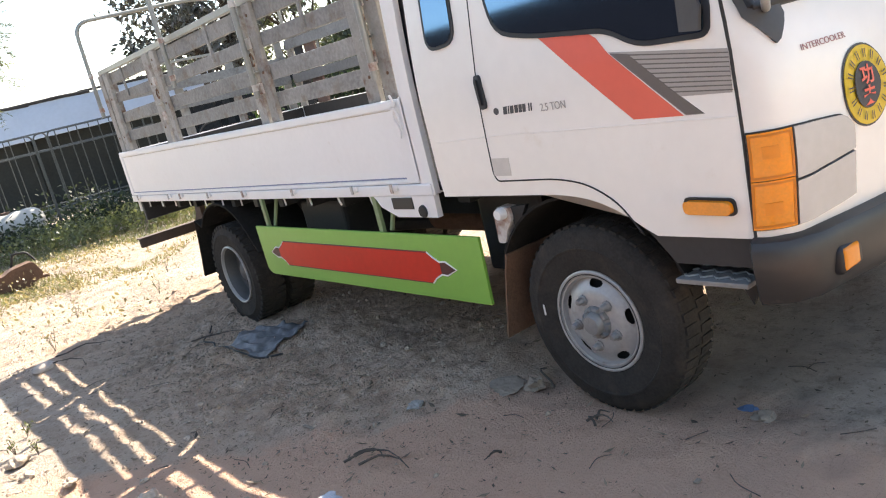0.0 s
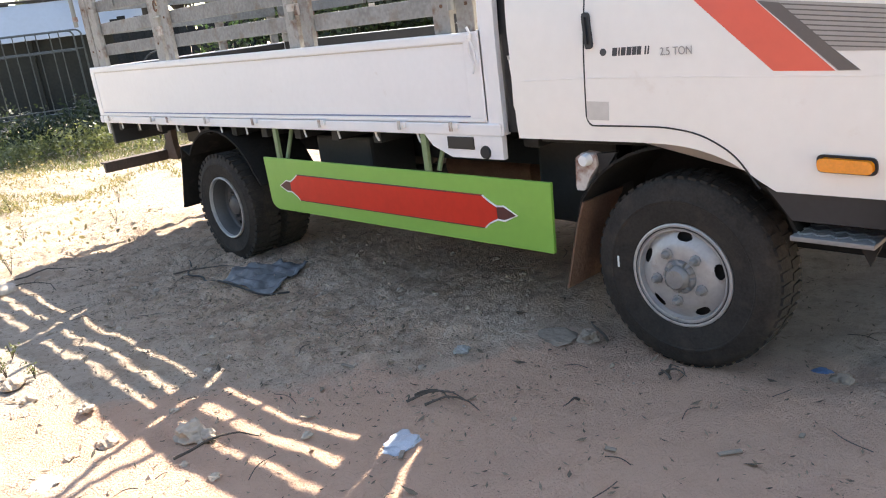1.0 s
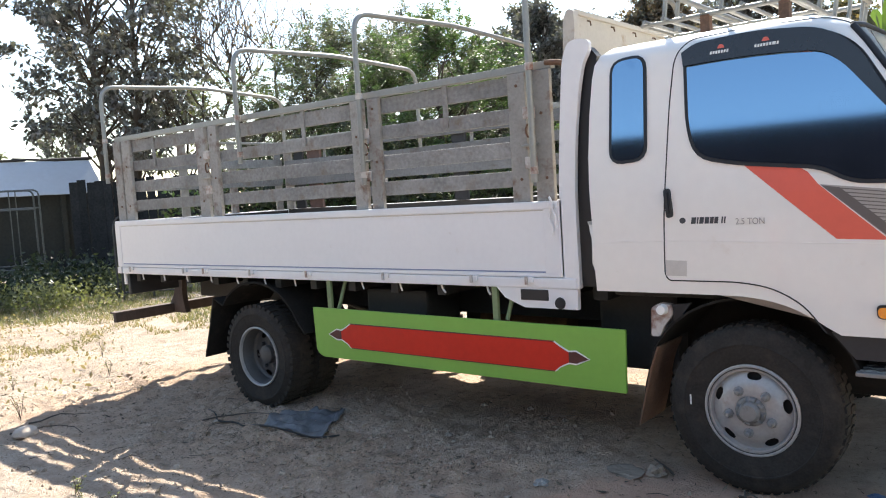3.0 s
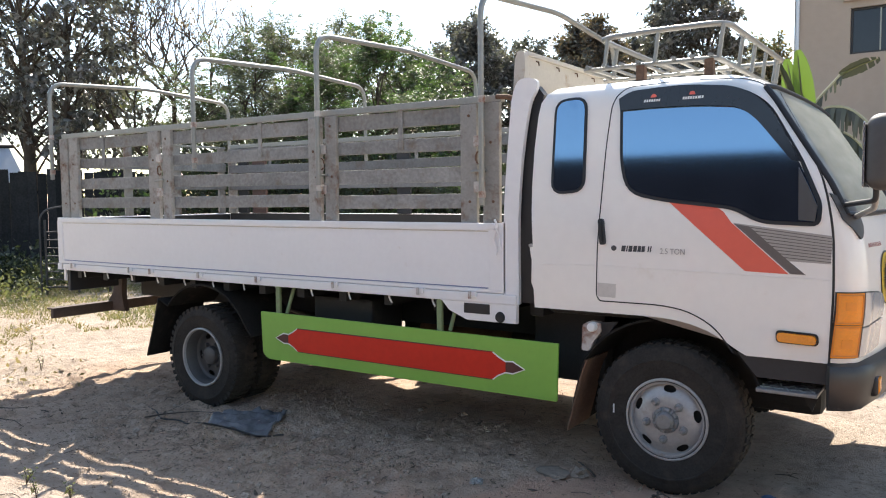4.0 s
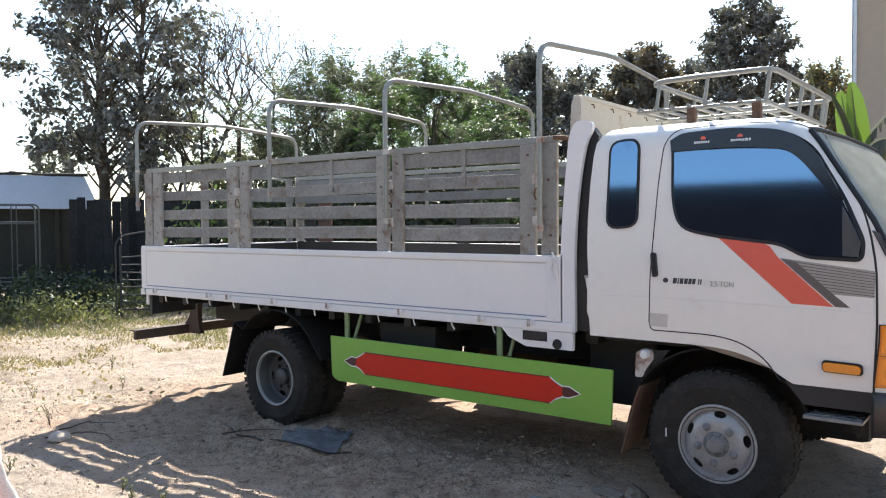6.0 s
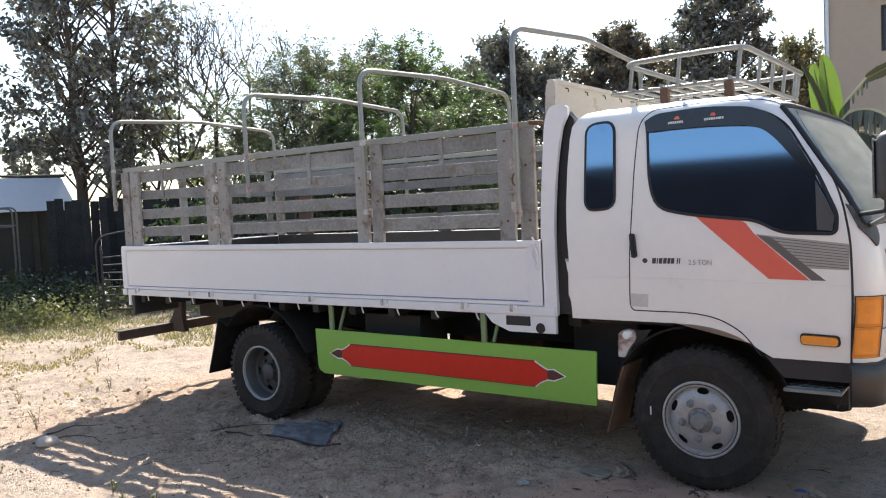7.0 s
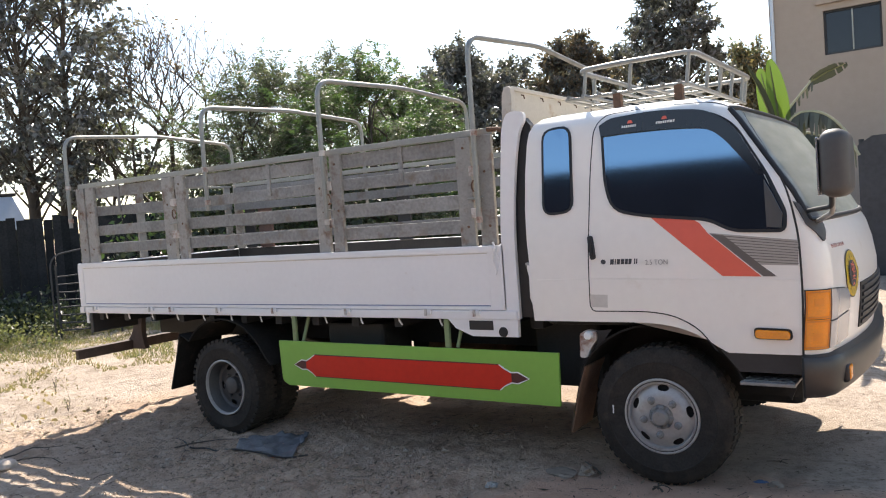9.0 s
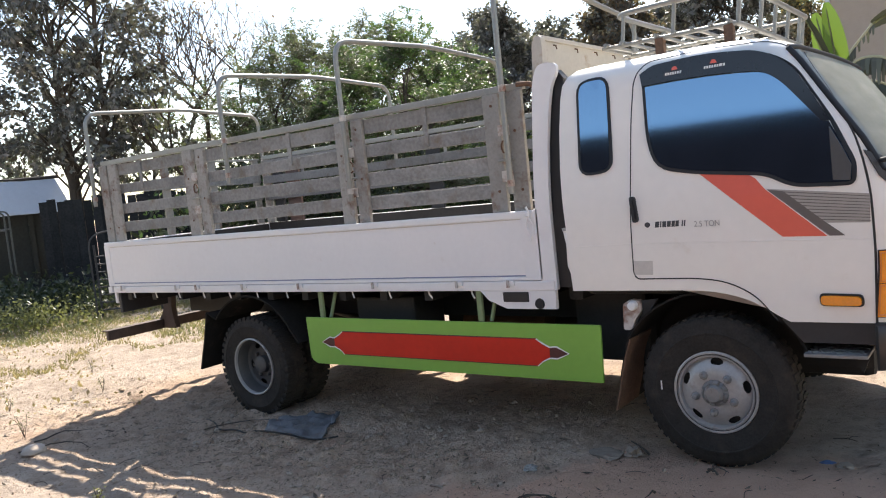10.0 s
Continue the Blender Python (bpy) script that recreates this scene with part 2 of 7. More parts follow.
def tube(points, r, bm=None, sides=10, closed=False, radii=None):
    """A round bar along points."""
    own = bmesh.new()
    pts = [Vector(p) for p in points]
    rings = []
    side = None
    for i, p in enumerate(pts):
        a = pts[i - 1] if i or closed else p
        b = pts[(i + 1) % len(pts)] if i + 1 < len(pts) or closed else p
        way = (b - a).normalized()
        if side is None or abs(side.dot(way)) > 0.95:
            side = way.orthogonal().normalized()
        side = (side - way * side.dot(way)).normalized()
        up = way.cross(side)
        rr = radii[i] if radii else r
        rings.append([own.verts.new(p + rr * (math.cos(2 * math.pi * k / sides) * side + math.sin(2 * math.pi * k / sides) * up)) for k in range(sides)])
    pairs = list(zip(rings, rings[1:])) + ([(rings[-1], rings[0])] if closed else [])
    for a, b in pairs:
        for k in range(sides):
            own.faces.new((a[k], a[(k + 1) % sides], b[(k + 1) % sides], b[k]))
    if not closed:
        own.faces.new(rings[0][::-1])
        own.faces.new(rings[-1])
    bmesh.ops.recalc_face_normals(own, faces=own.faces[:])
    return join(bm, own)


def rounded(points, r, n=5):
    """A polyline whose corners are rounded with radius r."""
    pts = [Vector(p) for p in points]
    out = [pts[0]]
    for a, b, c in zip(pts, pts[1:], pts[2:]):
        d = min(r, (a - b).length * 0.48, (c - b).length * 0.48)
        s, e = b + (a - b).normalized() * d, b + (c - b).normalized() * d
        for k in range(n + 1):
            t = k / n
            out.append((1 - t) ** 2 * s + 2 * t * (1 - t) * b + t * t * e)
    return out + [pts[-1]]


def lathe(profile, center, axis="y", steps=48, bm=None, skip=None):
    """Spins a profile of (radius, along) about an axis through center. skip(i, k): leave out a face."""
    own = bmesh.new()
    rings = []
    for r, a in profile:
        ring = []
        for k in range(steps):
            t = 2 * math.pi * k / steps
            c, s = r * math.cos(t), r * math.sin(t)
            off = Vector((c, a, s)) if axis == "y" else Vector((c, s, a)) if axis == "z" else Vector((a, c, s))
            ring.append(own.verts.new(Vector(center) + off))
        rings.append(ring)
    for i, (a, b) in enumerate(zip(rings, rings[1:])):
        for k in range(steps):
            if skip and skip(i, k):
                continue
            own.faces.new((a[k], a[(k + 1) % steps], b[(k + 1) % steps], b[k]))
    bmesh.ops.remove_doubles(own, verts=own.verts[:], dist=1e-5)
    bmesh.ops.recalc_face_normals(own, faces=own.faces[:])
    return join(bm, own)


def slab(outline, depth, to3d, bm=None, bevel=0.0):
    """A flat outline of (u, v) made depth thick; to3d(u, v, w) places it."""
    own = bmesh.new()
    a = [own.verts.new(to3d(u, v, 0.0)) for u, v in outline]
    b = [own.verts.new(to3d(u, v, depth)) for u, v in outline]
    own.faces.new(a[::-1])
    own.faces.new(b)
    for i in range(len(a)):
        j = (i + 1) % len(a)
        own.faces.new((a[i], a[j], b[j], b[i]))
    bmesh.ops.recalc_face_normals(own, faces=own.faces[:])
    if bevel:
        rim = [e for e in own.edges if all(v in b for v in e.verts)]
        bmesh.ops.bevel(own, geom=rim, offset=bevel, segments=2, profile=0.6, affect="EDGES", clamp_overlap=True)
    return join(bm, own)


def smooth_loop(points, r, n=4):
    """A closed 2D outline with rounded corners; r one radius or one for each corner."""
    out = []
    k = len(points)
    for i in range(k):
        a, b, c = (Vector(points[j % k]) for j in (i - 1, i, i + 1))
        rr = r[i] if isinstance(r, (list, tuple)) else r
        d = min(rr, (a - b).length * 0.49, (c - b).length * 0.49)
        s, e = b + (a - b).normalized() * d, b + (c - b).normalized() * d
        for q in range(n + 1):
            t = q / n
            out.append(tuple((1 - t) ** 2 * s + 2 * t * (1 - t) * b + t * t * e))
    return out

# ---- the truck ----
YC = 1.05
truck = thing("truck", "white flatbed truck with grey wooden stake sides and green guard", "truck")


def arch_z(x):
    """Lower edge of the cab side above the front wheel."""
    if x < 3.25:
        return 0.872
    if x < 3.74:
        t = (x - 3.25) / 0.49
        return 0.872 - 0.142 * t ** 2.9
    return 0.73


ROWS = [  # height, corner front, bow, inset, rear
    (0.73, 4.200, 0.115, 0.004, 2.705), (0.95, 4.222, 0.12, 0.000, 2.702), (1.08, 4.225, 0.12, 0.000, 2.70), (1.20, 4.212, 0.11, 0.002, 2.695),
    (1.30, 4.190, 0.10, 0.006, 2.688), (1.36, 4.165, 0.08, 0.0118, 2.684), (1.50, 4.095, 0.055, 0.0252, 2.680), (1.70, 3.968, 0.04, 0.0444, 2.686),
    (1.86, 3.868, 0.03, 0.0598, 2.700), (1.925, 3.820, 0.03, 0.066, 2.714), (1.968, 3.760, 0.03, 0.090, 2.735), (2.000, 3.66, 0.03, 0.14, 2.77),
    (2.020, 3.50, 0.02, 0.24, 2.85), (2.030, 3.30, 0.01, 0.42, 3.0)]
SIDE_N, ARC_N, FRONT_N = 26, 7, 12


def ring(row):
    """The cab's outline at one height, from the near rear corner round the front to the far rear corner."""
    z, xc, bow, s, xr = row
    rx = ry = 0.13
    y0 = 0.06 + s
    pts = [(xr + (xc - rx - xr) * k / SIDE_N, y0) for k in range(SIDE_N + 1)]
    half = YC - y0 - ry

    def front(y):
        return xc + bow * (1 - ((y - YC) / (half + ry)) ** 2) - bow * (1 - (half / (half + ry)) ** 2)

    for k in range(1, ARC_N + 1):
        a = math.pi / 2 * k / ARC_N
        pts.append((xc - rx + rx * math.sin(a), y0 + ry * (1 - math.cos(a))))
    for k in range(1, FRONT_N):
        y = y0 + ry + 2 * half * k / FRONT_N
        pts.append((front(y), y))
    n = SIDE_N + ARC_N
    pts += [(x, 2 * YC - y) for x, y in pts[:n + 1][::-1]]
    if z == 0.73:
        return [(x, y, arch_z(x)) for x, y in pts]
    return [(x, y, z) for x, y in pts]


def row_at(z):
    """The row at any height between the given ones."""
    for a, b in zip(ROWS, ROWS[1:]):
        if a[0] <= z <= b[0]:
            t = (z - a[0]) / (b[0] - a[0])
            return (z,) + tuple(p + (q - p) * t for p, q in zip(a[1:], b[1:]))
    return ROWS[0] if z < ROWS[0][0] else ROWS[-1]


def side_y(x, z):
    """The near side of the cab at a place, for what lies on it."""
    z, xc, bow, s, xr = row_at(z)
    y0 = 0.06 + s
    over = x - (xc - 0.13)
    if over > 0:
        return y0 + 0.13 * (1 - math.sqrt(max(0.0, 1 - min(1, over / 0.13) ** 2)))
    return y0


def wrap(u, z, out=0.0):
    """A place on the cab's corner and front: u 0 at the start of the corner, 1 at its end, then metres/0.13 along the front."""
    z, xc, bow, s, xr = row_at(z)
    y0, r = 0.06 + s, 0.13
    if u <= 1:
        a = math.pi / 2 * u
        return Vector((xc - r + (r + out) * math.sin(a), y0 + r - (r + out) * math.cos(a), z))
    y = y0 + r + (u - 1) * 0.13
    h = YC - y0
    return Vector((xc + bow * (1 - ((y - YC) / h) ** 2) - bow * (1 - ((h - r) / h) ** 2) + out, y, z))


def build_cab():
    bm = bmesh.new()
    rings = [[bm.verts.new(p) for p in ring(r)] for r in ROWS]
    n = len(rings[0])
    a0, a1 = SIDE_N + 4, n - 1 - SIDE_N - 4
    for i, (a, b) in enumerate(zip(rings, rings[1:])):
        for k in range(n):
            if 5 <= i <= 8 and a0 <= k < a1:
                continue
            j = (k + 1) % n
            bm.faces.new((a[k], a[j], b[j], b[k]))
    bm.faces.new(rings[-1])
    bm.faces.new(rings[0][::-1])
    bmesh.ops.recalc_face_normals(bm, faces=bm.faces[:])
    body = part("cab", bm, M["cab"], truck, "cream-white painted cab with a red and grey side stripe", smooth=True)
    # windscreen: a pane between pillar and pillar, with its rubber
    bm = bmesh.new()
    rr = [[bm.verts.new(Vector(p) + Vector((0.004, 0, 0.002))) for p in ring(r)[a0:a1 + 1]] for r in ROWS[5:10]]
    for a, b in zip(rr, rr[1:]):
        for k in range(len(a) - 1):
            bm.faces.new((a[k], a[k + 1], b[k + 1], b[k]))
    bmesh.ops.recalc_face_normals(bm, faces=bm.faces[:])
    part("windscreen", bm, M["windscreen"], truck, "dusty windscreen", smooth=True)
    edge = [Vector(ring(r)[a0]) for r in ROWS[5:10]] + [Vector(p) for p in ring(ROWS[9])[a0:a1 + 1]] + [Vector(ring(r)[a1]) for r in ROWS[5:10][::-1]]
    edge += [Vector(p) for p in ring(ROWS[5])[a0:a1 + 1][::-1]]
    part("windscreen_rubber", tube([p + Vector((0.003, 0, 0)) for p in edge], 0.014, closed=True), M["rubber"], truck, smooth=True)
    return body


cab = build_cab()
# dashboard, seats and far wall seen through the windscreen
part("dashboard", box((3.72, 0.12, 1.05), (4.12, 1.98, 1.31), 0.06), M["mirror_back"], truck, smooth=True)
for y in (0.25, 1.25):
    part("seat", box((2.95, y, 0.95), (3.1, y + 0.55, 1.75), 0.06, box((2.95, y, 0.9), (3.45, y + 0.55, 1.08), 0.05)), M["black"], truck, smooth=True)
sw = lathe([(0.2 + 0.014 * math.cos(t), 0.014 * math.sin(t)) for t in [2 * math.pi * k / 8 for k in range(9)]], (0, 0, 0), "z", 24)
sw.transform(pose(3.72, 1.5, 1.36, 0, -35, 0))
part("steering_wheel", sw, M["rubber"], truck, smooth=True)


def on_side(outline, depth, material, name, label="", parent=None, lift=0.0, bevel=0.0, smooth=False):
    """A plate of the given outline (x, z) that lies on the side of the cab and follows it."""
    own = bmesh.new()
    own.faces.new([own.verts.new((x, 0, z)) for x, z in outline])
    lo, hi = min(z for _, z in outline), max(z for _, z in outline)
    cuts = [0.73, 0.95, 1.08, 1.20, 1.30, 1.36, 1.50, 1.70, 1.86, 1.925] + [1.03, 1.14, 1.25, 1.33, 1.43, 1.60, 1.78]
    for z in cuts:
        if lo < z < hi:
            bmesh.ops.bisect_plane(own, geom=own.verts[:] + own.edges[:] + own.faces[:], dist=1e-6, plane_co=(0, 0, z), plane_no=(0, 0, 1))
    xlo, xhi = min(x for x, _ in outline), max(x for x, _ in outline)
    for x in (4.0, 4.03, 4.06, 4.08, 4.10):
        if xlo < x < xhi:
            bmesh.ops.bisect_plane(own, geom=own.verts[:] + own.edges[:] + own.faces[:], dist=1e-6, plane_co=(x, 0, 0), plane_no=(1, 0, 0))
    ext = bmesh.ops.extrude_face_region(own, geom=own.faces[:])
    outer = {v for v in ext["geom"] if isinstance(v, bmesh.types.BMVert)}
    for v in own.verts:
        v.co.y = side_y(v.co.x, v.co.z) - lift - (depth if v in outer else 0.0)
    bmesh.ops.recalc_face_normals(own, faces=own.faces[:])
    return part(name, own, material, parent or cab, label, smooth=smooth)


M["glass"] = mat("dark_tinted_glass", (0.002, 0.0025, 0.004), 0.06, vary=0.02, spec=1.0)
M["glass"].node_tree.nodes["Principled BSDF"].inputs["IOR"].default_value = 2.6
M["glass"].node_tree.nodes["Principled BSDF"].inputs["Specular Tint"].default_value = (0.42, 0.70, 1.0, 1)
win = smooth_loop([(3.157, 1.93), (3.70, 1.91), (3.81, 1.84), (3.955, 1.585), (4.035, 1.40), (4.03, 1.325), (3.80, 1.334), (3.70, 1.395), (3.36, 1.433), (3.205, 1.47), (3.168, 1.60)],
                  [0.05, 0.06, 0.06, 0.05, 0.03, 0.02, 0.06, 0.06, 0.08, 0.08, 0.1])


def grow(loop, d):
    c = Vector((sum(p[0] for p in loop) / len(loop), sum(p[1] for p in loop) / len(loop)))
    out = []
    for i, p in enumerate(loop):
        a, b = Vector(loop[i - 1]), Vector(loop[(i + 1) % len(loop)])
        t = b - a
        nn = Vector((t.y, -t.x)).normalized() if t.length > 1e-6 else Vector((0, 0))
        if nn.dot(Vector(p) - c) < 0:
            nn = -nn
        out.append(tuple(Vector(p) + d * nn))
    return out


def pane_on_side(outline, lift, material, name, label, parent):
    """A pane in its outline that lies on the side of the cab."""
    c = Vector((sum(p[0] for p in outline) / len(outline), sum(p[1] for p in outline) / len(outline)))
    own = bmesh.new()
    rings = []
    for f in (1.0, 0.8, 0.6, 0.4, 0.2):
        rings.append([own.verts.new((0, 0, 0)) for _ in outline])
        for v, p in zip(rings[-1], outline):
            q = c + (Vector(p) - c) * f
            v.co = (q.x, side_y(3.4, q.y) - lift, q.y)
    mid = own.verts.new((c.x, side_y(3.4, c.y) - lift, c.y))
    k = len(outline)
    for a, b in zip(rings, rings[1:]):
        for i in range(k):
            own.faces.new((a[i], a[(i + 1) % k], b[(i + 1) % k], b[i]))
    for i in range(k):
        own.faces.new((rings[-1][i], rings[-1][(i + 1) % k], mid))
    bmesh.ops.recalc_face_normals(own, faces=own.faces[:])
    return part(name, own, material, parent, label)


side_window = on_side(grow(win, 0.016), 0.006, M["rubber"], "side_window", "dark tinted door window with black rubber")
pane_on_side(win, 0.009, M["glass"], "pane", "dark tinted glass", side_window)
on_side([(3.955, 1.56), (4.0, 1.47), (4.032, 1.395), (4.025, 1.332), (3.962, 1.338)], 0.012, M["mirror_back"], "corner_trim", "grey corner trim", side_window, lift=0.012)
def visor_strip(low, high, lift, depth):
    """A thick curved strip between two lines of (x, z) in the plane of the door window."""
    def sample(points, n):
        pts = [Vector((x, 0, z)) for x, z in points]
        pts = rounded(pts, 0.09, 6)
        run = [0.0]
        for a, b in zip(pts, pts[1:]):
            run.append(run[-1] + (b - a).length)
        out = []
        for k in range(n + 1):
            d = run[-1] * k / n
            i = max(q for q in range(len(run)) if run[q] <= d + 1e-9)
            i = min(i, len(pts) - 2)
            out.append(pts[i].lerp(pts[i + 1], (d - run[i]) / max(1e-9, run[i + 1] - run[i])))
        return out

    n, rows = 40, 4
    a, b = sample(low, n), sample(high, n)
    own = bmesh.new()
    lay = []
    for off in (lift, lift + depth):
        grid = []
        for j in range(rows + 1):
            line = []
            for p, q in zip(a, b):
                v = p.lerp(q, j / rows)
                line.append(own.verts.new((v.x, 0.066 + 0.096 * (v.z - 1.3) - off, v.z)))
            grid.append(line)
        lay.append(grid)
    for g in lay:
        for j in range(rows):
            for i in range(n):
                own.faces.new((g[j][i], g[j][i + 1], g[j + 1][i + 1], g[j + 1][i]))
    p, q = lay
    for i in range(n):
        own.faces.new((p[0][i], p[0][i + 1], q[0][i + 1], q[0][i]))
        own.faces.new((p[rows][i], p[rows][i + 1], q[rows][i + 1], q[rows][i]))
    for j in range(rows):
        own.faces.new((p[j][0], p[j + 1][0], q[j + 1][0], q[j][0]))
        own.faces.new((p[j][n], p[j + 1][n], q[j + 1][n], q[j][n]))
    bmesh.ops.recalc_face_normals(own, faces=own.faces[:])
    return own


visor = part("window_visor", visor_strip([(3.150, 1.855), (3.30, 1.859), (3.50, 1.857), (3.70, 1.838), (3.775, 1.78), (3.925, 1.592)],
                                         [(3.142, 1.912), (3.20, 1.946), (3.45, 1.957), (3.70, 1.93), (3.825, 1.84), (3.962, 1.585)], 0.012, 0.014),
             M["visor"], cab, "smoked plastic wind visor", smooth=True)
rear_win = smooth_loop([(2.808, 1.922), (2.958, 1.93), (2.962, 1.478), (2.803, 1.468)], 0.055)
quarter = on_side(grow(rear_win, 0.014), 0.006, M["rubber"], "quarter_window", "narrow dark rear side window with black rubber")
pane_on_side(rear_win, 0.008, M["glass"], "pane", "dark tinted glass", quarter)


def seam(points, name="door_gap", r=0.0034, material=None, closed=False, parent=None):
    pts = []
    for a, b in zip(points, points[1:]):
        for k in range(6):
            t = k / 6
            pts.append((a[0] + (b[0] - a[0]) * t, a[1] + (b[1] - a[1]) * t))
    pts.append(points[-1])
    return part(name, tube([(x, side_y(x, z) + r * 0.35, z) for x, z in pts], r, sides=6), material or M["seam"], parent or cab, smooth=True)


def soft(points, r):
    return [tuple(p) for p in rounded([Vector((*p, 0)).to_2d() for p in points], r, 4)]


seam(soft([(3.70, 0.735), (3.62, 0.845), (3.50, 0.91), (3.37, 0.93), (3.062, 0.93), (3.046, 0.96), (3.05, 1.2), (3.077, 1.69), (3.10, 1.90), (3.16, 1.972), (3.44, 1.985), (3.74, 1.965), (3.84, 1.90)], 0.06))
seam(soft([(3.84, 1.90), (3.96, 1.69), (4.05, 1.50), (4.095, 1.30), (4.102, 1.05), (4.09, 0.735)], 0.08), r=0.0055)
seam([(2.74, 1.10), (3.05, 1.105)], "body_crease", 0.003, M["cab"])
seam([(3.06, 1.105), (4.09, 1.085)], "body_crease", 0.003, M["cab"])
handle = on_side(smooth_loop([(3.052, 1.335), (3.082, 1.335), (3.096, 1.21), (3.066, 1.205)], 0.015), 0.012, M["black"], "door_handle", "black recessed door handle")
on_side(smooth_loop([(3.060, 1.32), (3.072, 1.32), (3.082, 1.225), (3.070, 1.222)], 0.006), 0.008, M["rubber"], "lever", "", handle, lift=0.012)
on_side([(3.39, 1.422), (3.61, 1.394), (3.645, 1.372), (3.683, 1.322), (3.925, 1.103), (3.746, 1.108)], 0.0015, M["decal_red"], "red_stripe", "red slanted side stripe")
grey = on_side([(3.69, 1.321), (4.094, 1.270), (4.088, 1.152), (3.905, 1.160), (3.995, 1.102), (3.932, 1.103)], 0.0014, M["decal_grey"], "grey_stripe", "grey pinstriped side stripe")
on_side([(3.693, 1.317), (3.76, 1.306), (3.918, 1.165), (3.992, 1.104), (3.934, 1.105)], 0.0022, M["decal_dark"], "dark_band", "", grey)
for k in range(9):
    z0 = 1.262 - 0.0125 * k
    on_side([(3.765 + 0.012 * k, z0 + 0.042 - 0.003 * k), (4.09, z0 - 0.001), (4.09, z0 - 0.004), (3.765 + 0.012 * k, z0 + 0.038 - 0.003 * k)], 0.0024, M["decal_dark"], "pinstripe", "", grey)
on_side([(3.05, 0.952), (3.145, 0.95), (3.148, 1.018), (3.052, 1.02)], 0.0012, mat("faded_sticker", (0.56, 0.52, 0.47), 0.6, vary=0.12, scale=30), "sticker", "faded beige sticker")


def letters(text, x, z, size, material, parent, name="lettering", slant=0.0, width=1.0):
    cu = bpy.data.curves.new(name, "FONT")
    cu.body, cu.size, cu.shear, cu.extrude = text, size, slant, 0.0006
    tmp = bpy.data.objects.new("tmp", cu)
    scene.collection.objects.link(tmp)
    dg = bpy.context.evaluated_depsgraph_get()
    me = bpy.data.meshes.new_from_object(tmp.evaluated_get(dg))
    bpy.data.objects.remove(tmp)
    for v in me.vertices:
        px, pz = x + v.co.x * width, z + v.co.y
        v.co = (px, side_y(px, pz) - 0.003 - v.co.z, pz)
    me.materials.append(material)
    ob = new(name, me)
    ob.parent = parent
    return ob


letters("2.5 TON", 3.362, 1.172, 0.038, M["decal_grey"], cab, width=0.85)
# the model name: plain bars, one for each letter
name_bars = [(3.172, 0.020), (3.197, 0.006), (3.208, 0.018), (3.231, 0.018), (3.253, 0.016), (3.272, 0.016), (3.302, 0.006), (3.313, 0.006)]
for x0, w in name_bars:
    on_side([(x0, 1.178), (x0 + w, 1.178), (x0 + w + 0.004, 1.206), (x0 + 0.004, 1.206)], 0.0012, M["ink"], "name_bar")
on_side([(3.135 + 0.014 * math.cos(a), 1.193 + 0.013 * math.sin(a)) for a in [2 * math.pi * k / 14 for k in range(14)]], 0.0012, M["ink"], "maker_mark")
for x0, n in ((3.268, 7), (3.450, 7), (3.525, 2)):
    for k in range(n):
        xa = x0 + 0.0115 * k
        on_side([(xa, 1.886), (xa + 0.0075, 1.886), (xa + 0.0095, 1.898), (xa + 0.002, 1.898)], 0.0012, M["white"], "visor_print", "", visor, lift=0.0272)
for x0 in (3.298, 3.478):
    on_side(smooth_loop([(x0, 1.906), (x0 + 0.032, 1.906), (x0 + 0.024, 1.922), (x0 + 0.008, 1.922)], 0.005), 0.0012, M["decal_red"], "visor_mark", "", visor, lift=0.0272)

# lamps
lamp = on_side(smooth_loop([(3.878, 0.858), (4.048, 0.853), (4.05, 0.800), (3.88, 0.803)], 0.02), 0.008, M["rubber"], "side_marker", "orange side marker lamp")
on_side(smooth_loop([(3.886, 0.851), (4.041, 0.846), (4.043, 0.807), (3.888, 0.810)], 0.018), 0.02, M["amber"], "lens", "orange lens", lamp, lift=0.008, smooth=True)


def wrapped(u0, u1, z0, z1, out, depth, nu=10, nv=4, low=None, shape=None):
    """A panel that follows the cab's front corner; z0 and z1 may be functions of u."""
    own = bmesh.new()
    grid = []
    for layer in (out - depth, out):
        rows = []
        for j in range(nv + 1):
            line = []
            for i in range(nu + 1):
                u = u0 + (u1 - u0) * i / nu
                a = z0(u) if callable(z0) else z0
                b = z1(u) if callable(z1) else z1
                line.append(own.verts.new(wrap(u, a + (b - a) * j / nv, layer)))
            rows.append(line)
        grid.append(rows)
    for rows in grid:
        for j in range(nv):
            for i in range(nu):
                own.faces.new((rows[j][i], rows[j][i + 1], rows[j + 1][i + 1], rows[j + 1][i]))
    a, b = grid
    for i in range(nu):
        own.faces.new((a[0][i], a[0][i + 1], b[0][i + 1], b[0][i]))
        own.faces.new((a[nv][i], a[nv][i + 1], b[nv][i + 1], b[nv][i]))
    for j in range(nv):
        own.faces.new((a[j][0], a[j + 1][0], b[j + 1][0], b[j][0]))
        own.faces.new((a[j][nu], a[j + 1][nu], b[j + 1][nu], b[j][nu]))
    bmesh.ops.recalc_face_normals(own, faces=own.faces[:])
    return own


def head_top(u):
    return 1.033 - 0.012 * max(0, u - 0.7) - 0.22 * max(0, (u - 1.8)) ** 2


def head_low(u):
    return 0.758 + 0.012 * max(0, u - 0.6) + 0.01 * max(0, (u - 1.6)) ** 2


